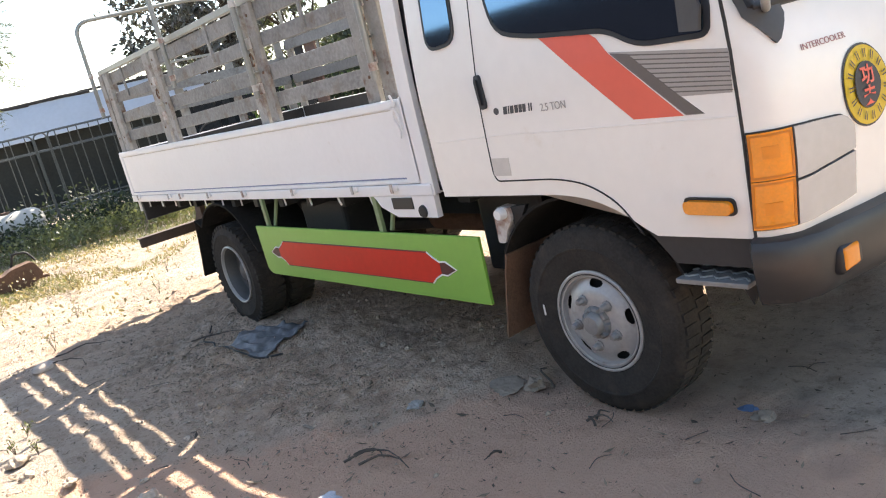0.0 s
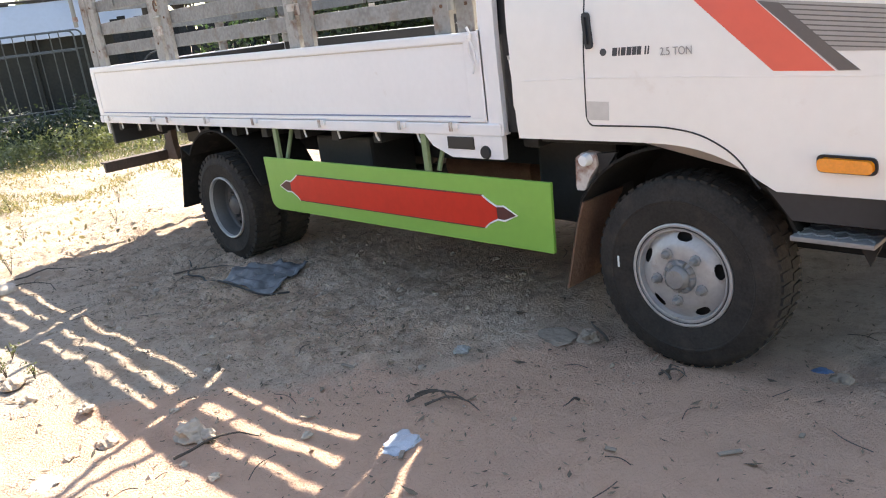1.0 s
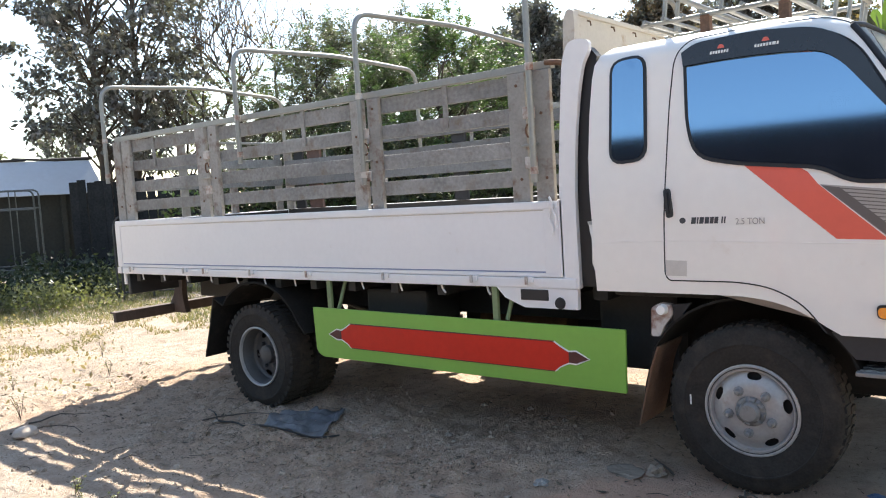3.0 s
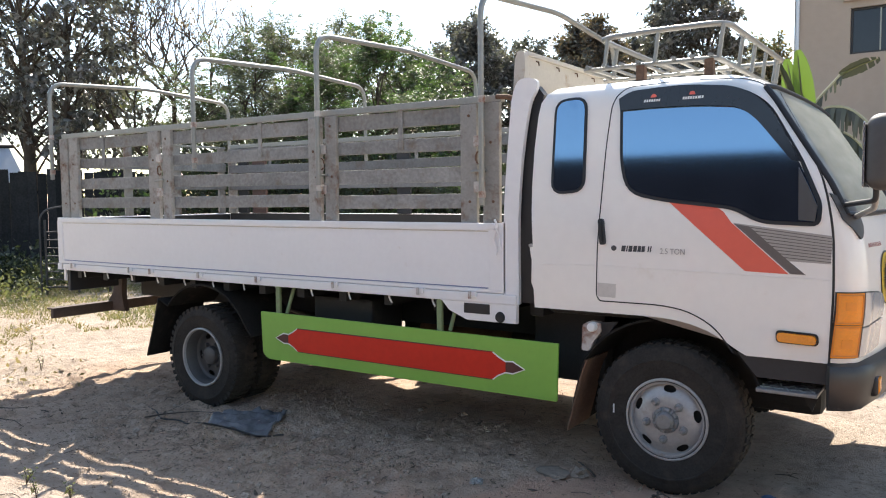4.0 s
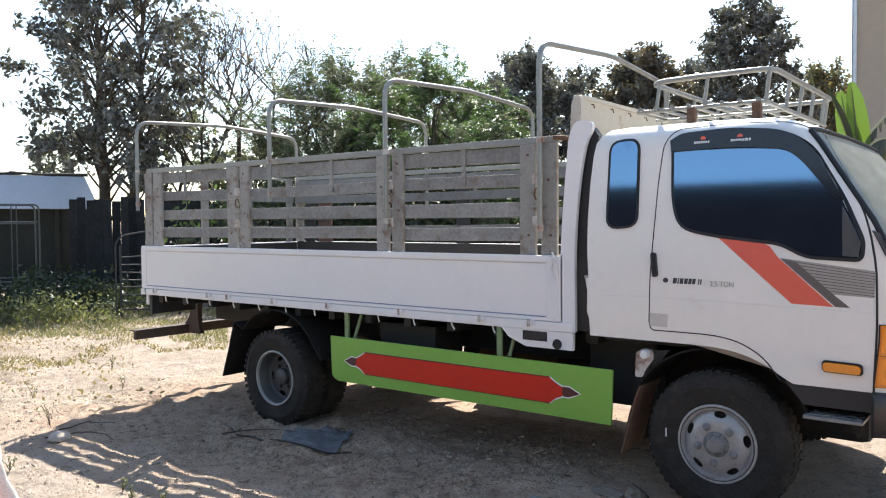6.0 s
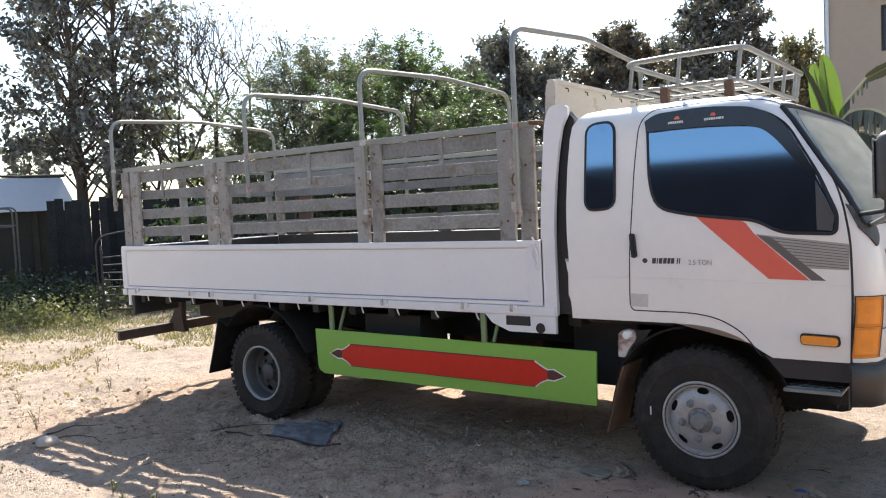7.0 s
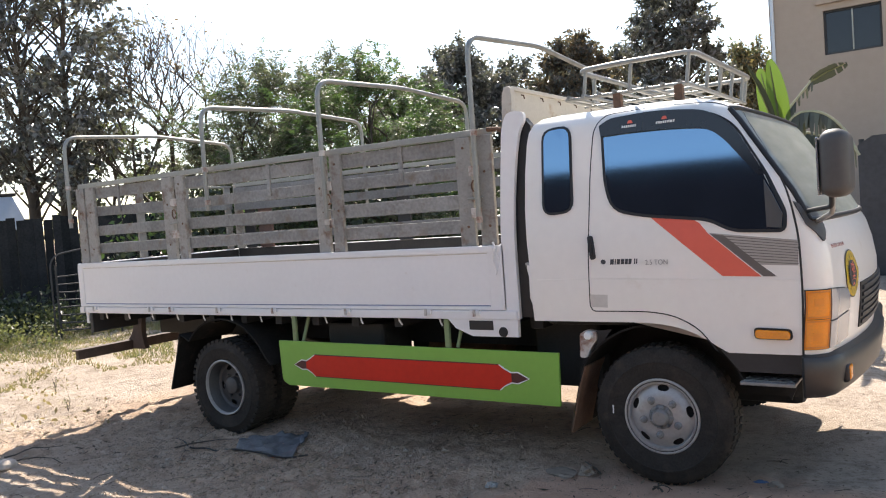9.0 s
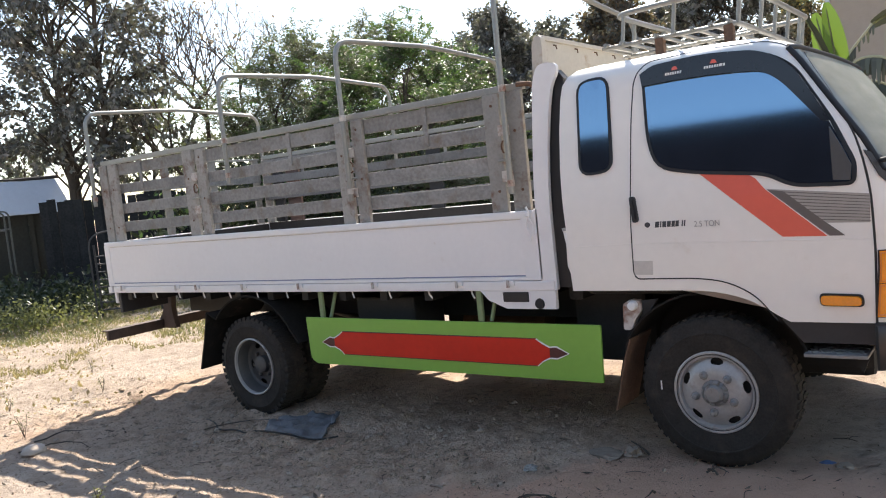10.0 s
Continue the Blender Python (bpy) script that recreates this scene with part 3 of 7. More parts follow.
headlamp = part("headlamp", wrapped(0.07, 2.24, lambda u: head_low(u) - 0.004, lambda u: head_top(u) + 0.004, 0.004, 0.008, 24), M["rubber"], cab, "headlamp with amber turn signal", smooth=True)
part("turn_signal", wrapped(0.10, 0.63, head_low, lambda u: 0.897, 0.012, 0.008, 10), M["amber"], headlamp, "orange turn signal", smooth=True)
part("turn_signal", wrapped(0.10, 0.63, lambda u: 0.900, head_top, 0.012, 0.008, 10), M["amber"], headlamp, "orange turn signal", smooth=True)
for zz in (0.80, 0.96):
    part("bulb_seat", wrapped(0.26, 0.46, zz, zz + 0.035, 0.0135, 0.004, 6, 3), M["amber_seat"], headlamp, smooth=True)
part("headlamp_lens", wrapped(0.655, 2.20, head_low, lambda u: 0.885 + 0.015 * (u - 0.76), 0.014, 0.01, 16), M["lens"], headlamp, "clear ribbed lamp glass", smooth=True)
part("headlamp_lens", wrapped(0.655, 2.20, lambda u: 0.893 + 0.015 * (u - 0.76), head_top, 0.014, 0.01, 16), M["lens"], headlamp, "clear ribbed lamp glass", smooth=True)
for z0, z1 in ((0.764, 0.892), (0.905, 1.028)):
    for a, b in ((0.105, 0.135), (0.595, 0.625)):
        part("frame", wrapped(a, b, z0, z1, 0.0135, 0.004, 2, 4), M["amber_dark"], headlamp, smooth=True)
    for za, zb in ((z0, z0 + 0.006), (z1 - 0.006, z1)):
        part("frame", wrapped(0.135, 0.595, za, zb, 0.0135, 0.004, 8, 1), M["amber_dark"], headlamp, smooth=True)
part("headlamp", wrapped(2 * (YC - 0.06) / 0.13 - 1.75 - 0.0 + 1 - 1.0, 2 * (YC - 0.06) / 0.13 - 0.2, 0.77, 1.02, 0.01, 0.012, 12), M["lens"], cab, "clear headlamp glass", smooth=True)
# grille and badge on the front
for k in range(6):
    part("grille_slat", wrapped(4.2, 12.0, 0.80 + 0.035 * k, 0.82 + 0.035 * k, 0.014, 0.018, 20, 1), M["black"], cab, smooth=True)
part("grille", wrapped(4.0, 12.2, 0.785, 1.015, 0.006, 0.008, 20, 2), M["rubber"], cab, "black front grille", smooth=True)


def oval(cu, cz, ru, rz, out, material, name, parent, label="", inner=0.0):
    own = bmesh.new()
    k = 36
    a = [own.verts.new(wrap(cu + ru * math.cos(2 * math.pi * i / k), cz + rz * math.sin(2 * math.pi * i / k), out)) for i in range(k)]
    if inner:
        b = [own.verts.new(wrap(cu + ru * inner * math.cos(2 * math.pi * i / k), cz + rz * inner * math.sin(2 * math.pi * i / k), out)) for i in range(k)]
        for i in range(k):
            own.faces.new((a[i], a[(i + 1) % k], b[(i + 1) % k], b[i]))
    else:
        own.faces.new(a)
    bmesh.ops.recalc_face_normals(own, faces=own.faces[:])
    geo = bmesh.ops.extrude_face_region(own, geom=own.faces[:])
    for v in geo["geom"]:
        if isinstance(v, bmesh.types.BMVert):
            v.co.x -= 0.002
    bmesh.ops.recalc_face_normals(own, faces=own.faces[:])
    return part(name, own, material, parent, label)


badge = oval(2.86, 1.075, 0.80, 0.118, 0.004, M["ink"], "round_badge", cab, "yellow and black oval badge sticker")
oval(2.86, 1.075, 0.76, 0.112, 0.006, M["yellow"], "ring", badge)
oval(2.86, 1.075, 0.44, 0.066, 0.008, M["ink"], "center", badge)
for sign, zc in (("\u529f", 1.083), ("\u592b", 1.024)):
    cu = bpy.data.curves.new("sign", "FONT")
    cu.body, cu.size, cu.offset = sign, 0.062, 0.0015
    tmp = bpy.data.objects.new("tmp", cu)
    scene.collection.objects.link(tmp)
    me = bpy.data.meshes.new_from_object(tmp.evaluated_get(bpy.context.evaluated_depsgraph_get()))
    bpy.data.objects.remove(tmp)
    for v in me.vertices:
        v.co = wrap(2.86 + (v.co.x - 0.031) / 0.13 * 0.95, zc + v.co.y * 0.92, 0.0095 + v.co.z)
    me.materials.append(M["decal_red"])
    ob = new("red_sign", me)
    ob.parent = badge
for k in range(15):
    a = 2 * math.pi * (k + 0.5) / 15
    for d in (-1, 1):
        own = bmesh.new()
        quad = []
        for p, q in ((-1, -1), (1, -1), (1, 1), (-1, 1)):
            r, t = 0.60 + 0.085 * q, a + d * 0.055 + 0.022 * p
            quad.append(own.verts.new(wrap(2.86 + r * math.cos(t), 1.075 + 0.148 * r * math.sin(t), 0.0095)))
        own.faces.new(quad)
        part("print_bar", own, M["ink"], badge)
cu = bpy.data.curves.new("lettering", "FONT")
cu.body, cu.size, cu.extrude = "INTERCOOLER", 0.025, 0.0005
tmp = bpy.data.objects.new("tmp", cu)
scene.collection.objects.link(tmp)
me = bpy.data.meshes.new_from_object(tmp.evaluated_get(bpy.context.evaluated_depsgraph_get()))
bpy.data.objects.remove(tmp)
for v in me.vertices:
    v.co = wrap(1.12 + v.co.x * 1.12 / 0.13, 1.218 + v.co.y, 0.003 + v.co.z)
me.materials.append(M["ink_red"])
ob = new("lettering", me)
ob.parent = cab
# bumper
bump_rows = [(0.53, 0.006), (0.56, 0.03), (0.64, 0.045), (0.70, 0.05), (0.725, 0.035), (0.735, 0.0)]
own = bmesh.new()
lines = []
for z, out in bump_rows:
    line = [own.verts.new((4.085, 0.06 - out * 0.5, z))]
    for i in range(40):
        u = 0.1 + (2 * (YC - 0.06) / 0.13 - 0.1) * i / 39
        if u <= 1:
            v = wrap(u, max(z, 0.74), out)
        else:
            y = 0.06 + 0.13 + (u - 1) * 0.13
            v = wrap(min(u, 2 * (YC - 0.06) / 0.13 - 2), max(z, 0.74), out)
            v.y = min(y, 2 * YC - 0.10)
        line.append(own.verts.new((v.x, v.y, z)))
    line.append(own.verts.new((4.085, 2 * YC - 0.06 + out * 0.5, z)))
    lines.append(line)
for a, b in zip(lines, lines[1:]):
    for i in range(len(a) - 1):
        own.faces.new((a[i], a[i + 1], b[i + 1], b[i]))
bmesh.ops.recalc_face_normals(own, faces=own.faces[:])
bumper = part("front_bumper", own, M["bumper"], truck, "dark grey plastic front bumper", smooth=True)
fog = part("fog_lamp", box((4.18, 0.190, 0.580), (4.268, 0.315, 0.668), 0.022, seg=4), M["rubber"], bumper, "fog lamp with black housing in the bumper", smooth=True)
part("lens", box((4.250, 0.200, 0.594), (4.2705, 0.288, 0.660), 0.009, seg=3), M["amber_seat"], fog, "orange lens", smooth=True)
# step and dark sill in front of the wheel
part("sill", slab([(3.715, 0.738), (4.10, 0.738), (4.10, 0.636), (3.80, 0.636)], 0.03, lambda u, v, w: (u, 0.078 + w, v), bevel=0.004), M["black"], truck)
part("step_well", slab([(3.73, 0.736), (4.10, 0.736), (4.10, 0.57), (3.80, 0.57)], 0.22, lambda u, v, w: (u, 0.275 + w, v)), M["black"], truck)
step = part("step", box((3.80, 0.055, 0.575), (4.05, 0.28, 0.592), 0.004), M["rimhub"], truck, "checkered steel step")
for i in range(9):
    for j in range(4):
        b = box((-0.015, -0.0035, 0), (0.015, 0.0035, 0.005))
        b.transform(pose(3.815 + 0.027 * i, 0.09 + 0.05 * j, 0.592, 0, 0, 45 if (i + j) % 2 else -45))
        part("tread", b, M["steel"], step)
part("step_bracket", slab([(3.98, 0.575), (4.05, 0.575), (4.02, 0.50)], 0.012, lambda u, v, w: (u, 0.12 + w, v)), M["chassis"], truck)

# mirrors
for side in (1, -1):
    def my(y):
        return y if side == 1 else 2 * YC - y
    if side == 1:
        mirror = part("mirror", box((4.228, -0.215, 1.458), (4.348, 0.025, 1.748), 0.052, seg=6), M["mirror_back"], truck, "dusty black wing mirror housing", smooth=True)
        part("mirror_glass", box((4.220, -0.195, 1.47), (4.228, 0.0, 1.718), 0.003), M["reflector"], mirror)
        part("mirror_arm", tube(rounded([(4.26, -0.09, 1.47), (4.26, -0.09, 1.42), (4.13, 0.12, 1.40)], 0.02), 0.011), M["black"], truck, smooth=True)
        part("mirror_arm", tube(rounded([(4.26, -0.05, 1.47), (4.25, 0.0, 1.39), (4.17, 0.14, 1.35)], 0.02), 0.012), M["steel"], truck, smooth=True)
part("mirror_base", wrapped(0.42, 0.98, lambda u: 1.25 + 0.30 * abs(u - 0.72), lambda u: 1.45 - 0.10 * (u - 0.42), 0.010, 0.012, 8), M["mirror_back"], cab, "dark plastic mirror base", smooth=True)
wip = tube([(4.19, 0.55, 1.385), (4.165, 0.95, 1.40)], 0.008)
part("wiper", wip, M["black"], truck)

# roof rack over the cab
rack = part("roof_rack", tube(rounded([(2.86, 0.35, 2.105), (3.545, 0.35, 2.105), (3.545, 1.75, 2.105), (2.86, 1.75, 2.105)], 0.06), 0.011, closed=True), M["pipe"], truck, "bare steel pipe roof rack", smooth=True)
part("top_rail", tube(rounded([(3.2, 0.35, 2.268), (3.58, 0.35, 2.268), (3.58, 1.75, 2.268), (2.93, 1.75, 2.262), (2.93, 0.35, 2.262), (3.2, 0.35, 2.268)], 0.11, 7), 0.0145), M["pipe"], rack, smooth=True)
for x, y in ((2.98, 0.36), (3.25, 0.35), (3.56, 0.37), (3.57, 0.72), (3.57, 1.0), (3.57, 1.28), (3.57, 1.56), (3.55, 1.74), (3.25, 1.75), (2.98, 1.74), (2.93, 0.62), (2.93, 1.05), (2.93, 1.5)):
    part("upright", tube([(x - 0.02, y, 2.105), (x, y, 2.265)], 0.011, sides=8), M["pipe"], rack, smooth=True)
for k in range(8):
    part("slat", tube([(2.88 + 0.09 * k, 0.32, 2.118), (2.88 + 0.09 * k, 1.78, 2.118)], 0.010, sides=8), M["pipe"], rack, smooth=True)
for y in (0.7, 1.05, 1.4):
    part("slat", tube([(2.82, y, 2.096), (3.545, y, 2.096)], 0.009, sides=8), M["pipe"], rack, smooth=True)
for x, y in ((3.16, 0.36), (3.50, 0.36), (3.16, 1.74), (3.50, 1.74)):
    part("foot", box((x - 0.022, y - 0.02, 2.0), (x + 0.022, y + 0.02, 2.105), 0.004), M["rust"], rack)

# ---- cargo bed ----
Y0, Y1 = 0.10, 2.0


def bed_side(near):
    """One drop side: panel with a raised border, lower rail, latches."""
    def yy(d):
        return Y0 + d if near else Y1 - d
    def bx(x0, x1, d0, d1, z0, z1, bevel=0.004, bm=None):
        a, b = sorted((yy(d0), yy(d1)))
        return box((x0, a, z0), (x1, b, z1), bevel, bm)
    # The far panel is near-black for the shade inside the bed.
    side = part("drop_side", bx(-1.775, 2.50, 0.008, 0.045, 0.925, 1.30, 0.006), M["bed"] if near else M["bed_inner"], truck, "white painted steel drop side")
    part("border", bx(-1.765, 2.49, 0.0, 0.03, 1.262, 1.304, 0.008), M["bed"], side)
    part("border", bx(-1.775, -1.70, 0.001, 0.03, 0.925, 1.28, 0.008), M["bed"], side)
    part("border", bx(2.405, 2.50, 0.001, 0.03, 0.925, 1.28, 0.008), M["bed"], side)
    part("border", bx(-1.765, 2.49, 0.0, 0.03, 0.925, 0.946, 0.005), M["bed"], side)
    part("blue_line", bx(-1.69, 2.40, 0.0045, 0.02, 0.947, 0.953, 0.001), mat("blue_grey_line", (0.17, 0.19, 0.29), 0.5), side)
    part("stain_line", bx(-1.69, 2.40, 0.0055, 0.02, 1.2575, 1.2605, 0.001), M["headboard"], side)
    rail = part("bed_rail", bx(-1.70, 2.58, -0.006, 0.06, 0.868, 0.922, 0.008), M["bed"], truck, "white lower bed rail with latches")
    for x in (-1.55, -0.78, -0.52, 0.03, 0.62, 1.30, 1.95, 2.30):
        lt = part("latch", bx(x - 0.035, x + 0.035, -0.02, 0.0, 0.898, 0.926, 0.004), M["bed"], rail)
        part("pin", bx(x - 0.008, x + 0.008, -0.028, -0.018, 0.888, 0.93, 0.002), M["bracket"], lt)
    random.seed(3)
    for k in range(13):
        x = -1.45 + 0.315 * k
        d = yy(0.03)
        part("rope_hook", tube(rounded([(x, d, 0.868), (x + 0.004, d, 0.845), (x + 0.018 + random.uniform(0, 0.012), d - 0.006, 0.822)], 0.01, 3), 0.0055, sides=7), M["white"], rail, smooth=True)
    return side


bed_side(True)
cord_pts = [(2.455 + 0.012 * math.sin(9 * k / 11), 0.088 - 0.004 * math.cos(5 * k / 11), 1.325 - 0.19 * k / 11) for k in range(12)]
tie = part("tie_cord", tube(cord_pts, 0.006, sides=7), M["bed"], truck, "white cord knotted at the bed corner", smooth=True)
part("knot", lathe([(0.0, -0.016), (0.013, -0.009), (0.014, 0.008), (0.0, 0.016)], (2.458, 0.086, 1.285), "z", 12), M["bed"], tie, smooth=True)
part("cord_end", tube([(2.458, 0.085, 1.28), (2.485, 0.083, 1.23), (2.49, 0.084, 1.17)], 0.0045, sides=6), M["bed"], tie, smooth=True)
bed_side(False)
part("bed_floor", box((-1.74, Y0 + 0.05, 0.90), (2.625, Y1 - 0.05, 0.929)), M["wood"], truck, "bare plank bed floor")
for k in range(12):
    part("cross_beam", box((-1.6 + 0.36 * k, Y0 + 0.06, 0.80), (-1.54 + 0.36 * k, Y1 - 0.06, 0.90), 0.004), M["chassis"], truck)
tail = part("tailgate", box((-1.80, Y0 + 0.02, 0.925), (-1.765, Y1 - 0.02, 1.30), 0.006), M["bed"], truck, "white tailgate")
# Added dark plate: shade on the tailgate's inside, put into its colour.
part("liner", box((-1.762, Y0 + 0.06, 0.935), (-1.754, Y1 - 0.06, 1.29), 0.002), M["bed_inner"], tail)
part("bed_rail", box((-1.79, Y0, 0.868), (-1.73, Y1, 0.922), 0.006), M["bed"], truck)
# reinforced front corner of the bed
corner_plate = [(2.10, 0.868), (2.58, 0.868), (2.578, 0.768), (2.27, 0.768), (2.15, 0.815)]
for y in (Y0 - 0.002, Y1 - 0.028):
    plate = part("corner_plate", slab(corner_plate, 0.03, lambda u, v, w, y=y: (u, y + w, v), bevel=0.003), M["bed"], truck, "white corner plate of the bed")
    part("dark_recess", box((2.25, y - 0.004, 0.806), (2.415, y + 0.034, 0.862), 0.004), M["rubber"], plate)
    part("round_plug", lathe([(0.0, -0.012), (0.026, -0.01), (0.03, 0.0)], (2.48, y, 0.797), "y", 20), M["chassis"], plate)
# headboard behind the cab with its side pillars
headboard = part("headboard", box((2.56, Y0 + 0.06, 0.93), (2.60, Y1 - 0.06, 2.19), 0.006), M["headboard"], truck, "stained white steel headboard")
for y, s in ((Y0 + 0.002, 1), (Y1 - 0.002, -1)):
    prof = smooth_loop([(2.502, 0.87), (2.592, 0.87), (2.588, 1.34), (2.606, 1.60), (2.634, 1.81), (2.662, 1.94), (2.70, 2.0), (2.70, 2.045), (2.64, 2.062), (2.585, 2.05), (2.552, 1.97), (2.522, 1.65), (2.500, 1.35)],
                       [0.004, 0.01, 0.15, 0.15, 0.1, 0.06, 0.02, 0.02, 0.05, 0.05, 0.08, 0.2, 0.2])
    part("pillar", slab(prof, 0.03 * s, lambda u, v, w, y=y: (u, y + w, v), bevel=0.003), M["bed"], headboard, "white headboard pillar")
    edge = smooth_loop([(2.516, 1.31), (2.56, 1.31), (2.61, 1.95), (2.625, 2.12), (2.62, 2.20), (2.59, 2.208), (2.565, 2.17), (2.558, 2.05), (2.528, 1.60)], [0.004, 0.004, 0.1, 0.05, 0.02, 0.03, 0.03, 0.1, 0.2])
    part("side_flange", slab(edge, 0.05 * s, lambda u, v, w, y=y, s=s: (u, y + 0.012 * s + w, v), bevel=0.004), M["headboard"], headboard, "stained beige side flange")
    part("angle_iron", box((2.488, min(y, y + 0.02 * s), 0.93), (2.512, max(y, y + 0.02 * s), 1.31), 0.003), M["bed"], headboard)
part("top_cap", box((2.555, Y0 + 0.05, 2.185), (2.615, Y1 - 0.05, 2.21), 0.006), M["headboard"], headboard)
for k in range(7):
    part("hook", tube([(2.605, 0.28 + 0.25 * k, 2.17), (2.62, 0.28 + 0.25 * k, 2.165), (2.623, 0.28 + 0.25 * k, 2.145)], 0.004, sides=6), M["rust"], headboard, smooth=True)
# Black strips added for the shade in the gap behind the cab.
for y0, y1 in ((0.14, 0.20), (1.90, 1.96)):
    part("gap_seal", slab([(2.575, 0.88), (2.66, 0.88), (2.665, 1.5), (2.685, 1.80), (2.72, 1.97), (2.68, 2.02), (2.62, 1.97), (2.585, 1.7)], y1 - y0, lambda u, v, w, y0=y0: (u, y0 + w, v)), M["rubber"], headboard, "black rubber seal behind the cab")
part("rear_window_guard", box((2.62, 0.3, 1.3), (2.64, 1.8, 1.98), 0.004), M["chassis"], headboard)
# Added box: its black stands for shade deep in the cab gap.
part("air_intake", box((2.60, 0.20, 0.80), (2.69, 1.9, 1.95), 0.02), M["chassis"], truck, "black duct behind the cab", smooth=True)
hose = part("filler_neck", tube([(2.672, 0.10, 1.185), (2.680, 0.095, 1.15), (2.700, 0.092, 1.12), (2.700, 0.092, 1.0), (2.705, 0.095, 0.965)], 0.02, sides=14, radii=[0.013, 0.014, 0.024, 0.026, 0.020]), M["cab"], truck, "cream plastic filler neck behind the cab", smooth=True)
part("cap", lathe([(0.0, -0.008), (0.016, -0.006), (0.016, 0.008), (0.0, 0.01)], (2.670, 0.10, 1.19), "z", 14), M["steel"], hose, smooth=True)


# ---- stake sides ----
def stakes(near):
    def yy(d):
        return 0.115 + d if near else 1.985 - d
    def bx(x0, x1, d0, d1, z0, z1, bevel=0.004, lean=0.0):
        a, b = sorted((yy(d0), yy(d1)))
        own = box((x0, a, z0), (x1, b, z1), bevel)
        for v in own.verts:
            v.co.x += lean * (v.co.z - z0)
        return own
    side = part("stake_side", bx(-1.72, 2.47, 0.022, 0.062, 1.954, 1.992, 0.003), M["pipe"], truck, "weathered grey wooden stake side with steel top rail")
    part("rail_end", tube(rounded([(2.44, yy(0.022), 1.981), (2.54, yy(0.022), 1.972), (2.565, yy(0.03), 1.90)], 0.05), 0.014), M["rust"], side, smooth=True)
    random.seed(5)
    bays = ((-1.72, -0.445), (-0.392, 1.135), (1.205, 2.30))
    for x0, x1 in bays:
        for z0, z1 in ((1.850, 1.940), (1.702, 1.779), (1.536, 1.620), (1.382, 1.464)):
            a, b, c, d = (random.uniform(-0.006, 0.006) for _ in range(4))
            own = bx(x0, x1, 0.045 + a * 0.3, 0.078, z0, z1, 0.003)
            for v in own.verts:
                t = (v.co.x - x0) / (x1 - x0)
                v.co.z += b * (1 - t) + c * t + 0.004 * math.sin(7 * t + d * 300)
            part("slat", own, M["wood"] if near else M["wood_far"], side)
    top = 1.953
    far_posts = ((-1.77, 0.11, "stake", 1.953), (-1.62, 0.13, "blackpost", 1.953), (-1.42, 0.19, "brownpost", 1.953), (0.40, 0.14, "blackpost", 1.953), (2.25, 0.10, "stake", 1.953))
    near_posts = ((-1.742, 0.112, "stake", top), (-1.612, 0.12, "stake", top), (-0.562, 0.12, "stake", top), (-0.402, 0.10, "stake", top),
                         (1.066, 0.104, "stake", top), (1.204, 0.092, "stake", top), (2.212, 0.106, "stake", top), (2.356, 0.104, "stake", top))
    for x, w, mm, up in near_posts if near else far_posts:
        lean = random.uniform(-0.006, 0.012)
        post = part("stake_post", bx(x, x + w, 0.016, 0.044, 1.302, up, 0.006, lean), M[mm], side, "worn wooden stake post")
        if near:
            for z in random.sample((1.42, 1.58, 1.74, 1.89), 2):
                part("bolt", lathe([(0.0, -0.006), (0.008, -0.004), (0.008, 0.004)], (x + w / 2 + lean * (z - 1.3) + random.uniform(-0.015, 0.015), yy(0.016), z), "y", 10), M["rust"], post)
    for x in (-1.165, 0.61, 1.785):
        part("strap", bx(x - 0.016, x + 0.016, 0.034, 0.045, 1.725, 1.975, 0.002), M["wood"], side)
    for x in (-0.425, 1.186, 2.338):
        for z in (1.47, 1.72):
            part("hinge", bx(x - 0.035, x + 0.035, 0.004, 0.016, z, z + 0.06, 0.005), M["bracket"], side)
        ring = [(x + 0.022 * math.cos(k * 0.7), yy(0.008), 1.66 + 0.035 * math.sin(k * 0.7)) for k in range(9)]
        part("chain_link", tube(ring, 0.005, sides=6), M["rust"], side, smooth=True)
        part("pin", tube([(x - 0.05, yy(0.006), 1.585), (x + 0.05, yy(0.006), 1.59)], 0.007, sides=7), M["pipe"], side, smooth=True)
    return side


stakes(True)
stakes(False)
# rear stake gate
gate = part("stake_gate", box((-1.775, 0.2, 1.95), (-1.75, 1.9, 1.97), 0.003), M["pipe"], truck, "grey slatted rear gate")
for z0, z1 in ((1.72, 1.80), (1.54, 1.62), (1.385, 1.465)):
    part("slat", box((-1.77, 0.2, z0), (-1.75, 1.9, z1), 0.003), M["wood"], gate)
for y in (0.2, 0.75, 1.28, 1.82):
    part("stake_post", box((-1.79, y, 1.302), (-1.77, y + 0.08, 1.96), 0.004), M["stake"], gate)


def hoop(x, zn, zr, foot):
    pts = rounded([(x, 0.095, foot), (x - 0.005, 0.10, zn), (x, YC, zr), (x, 1.99, zn), (x, 2.0, foot)], 0.13, 7)
    h = part("hoop", tube(pts, 0.0165, sides=12), M["pipe"], truck, "bent galvanised steel pipe hoop", smooth=True)
    for y in (0.098, 2.0):
        for z in (foot + 0.06, 1.97):
            part("clamp", tube([(x, y, z - 0.018), (x, y, z + 0.018)], 0.021, sides=10), M["bracket"], h, smooth=True)


hoop(-1.80, 2.415, 2.465, 1.62)
hoop(0.01, 2.435, 2.475, 1.66)
hoop(1.185, 2.455, 2.495, 1.45)
hoop(2.37, 2.53, 2.60, 1.40)

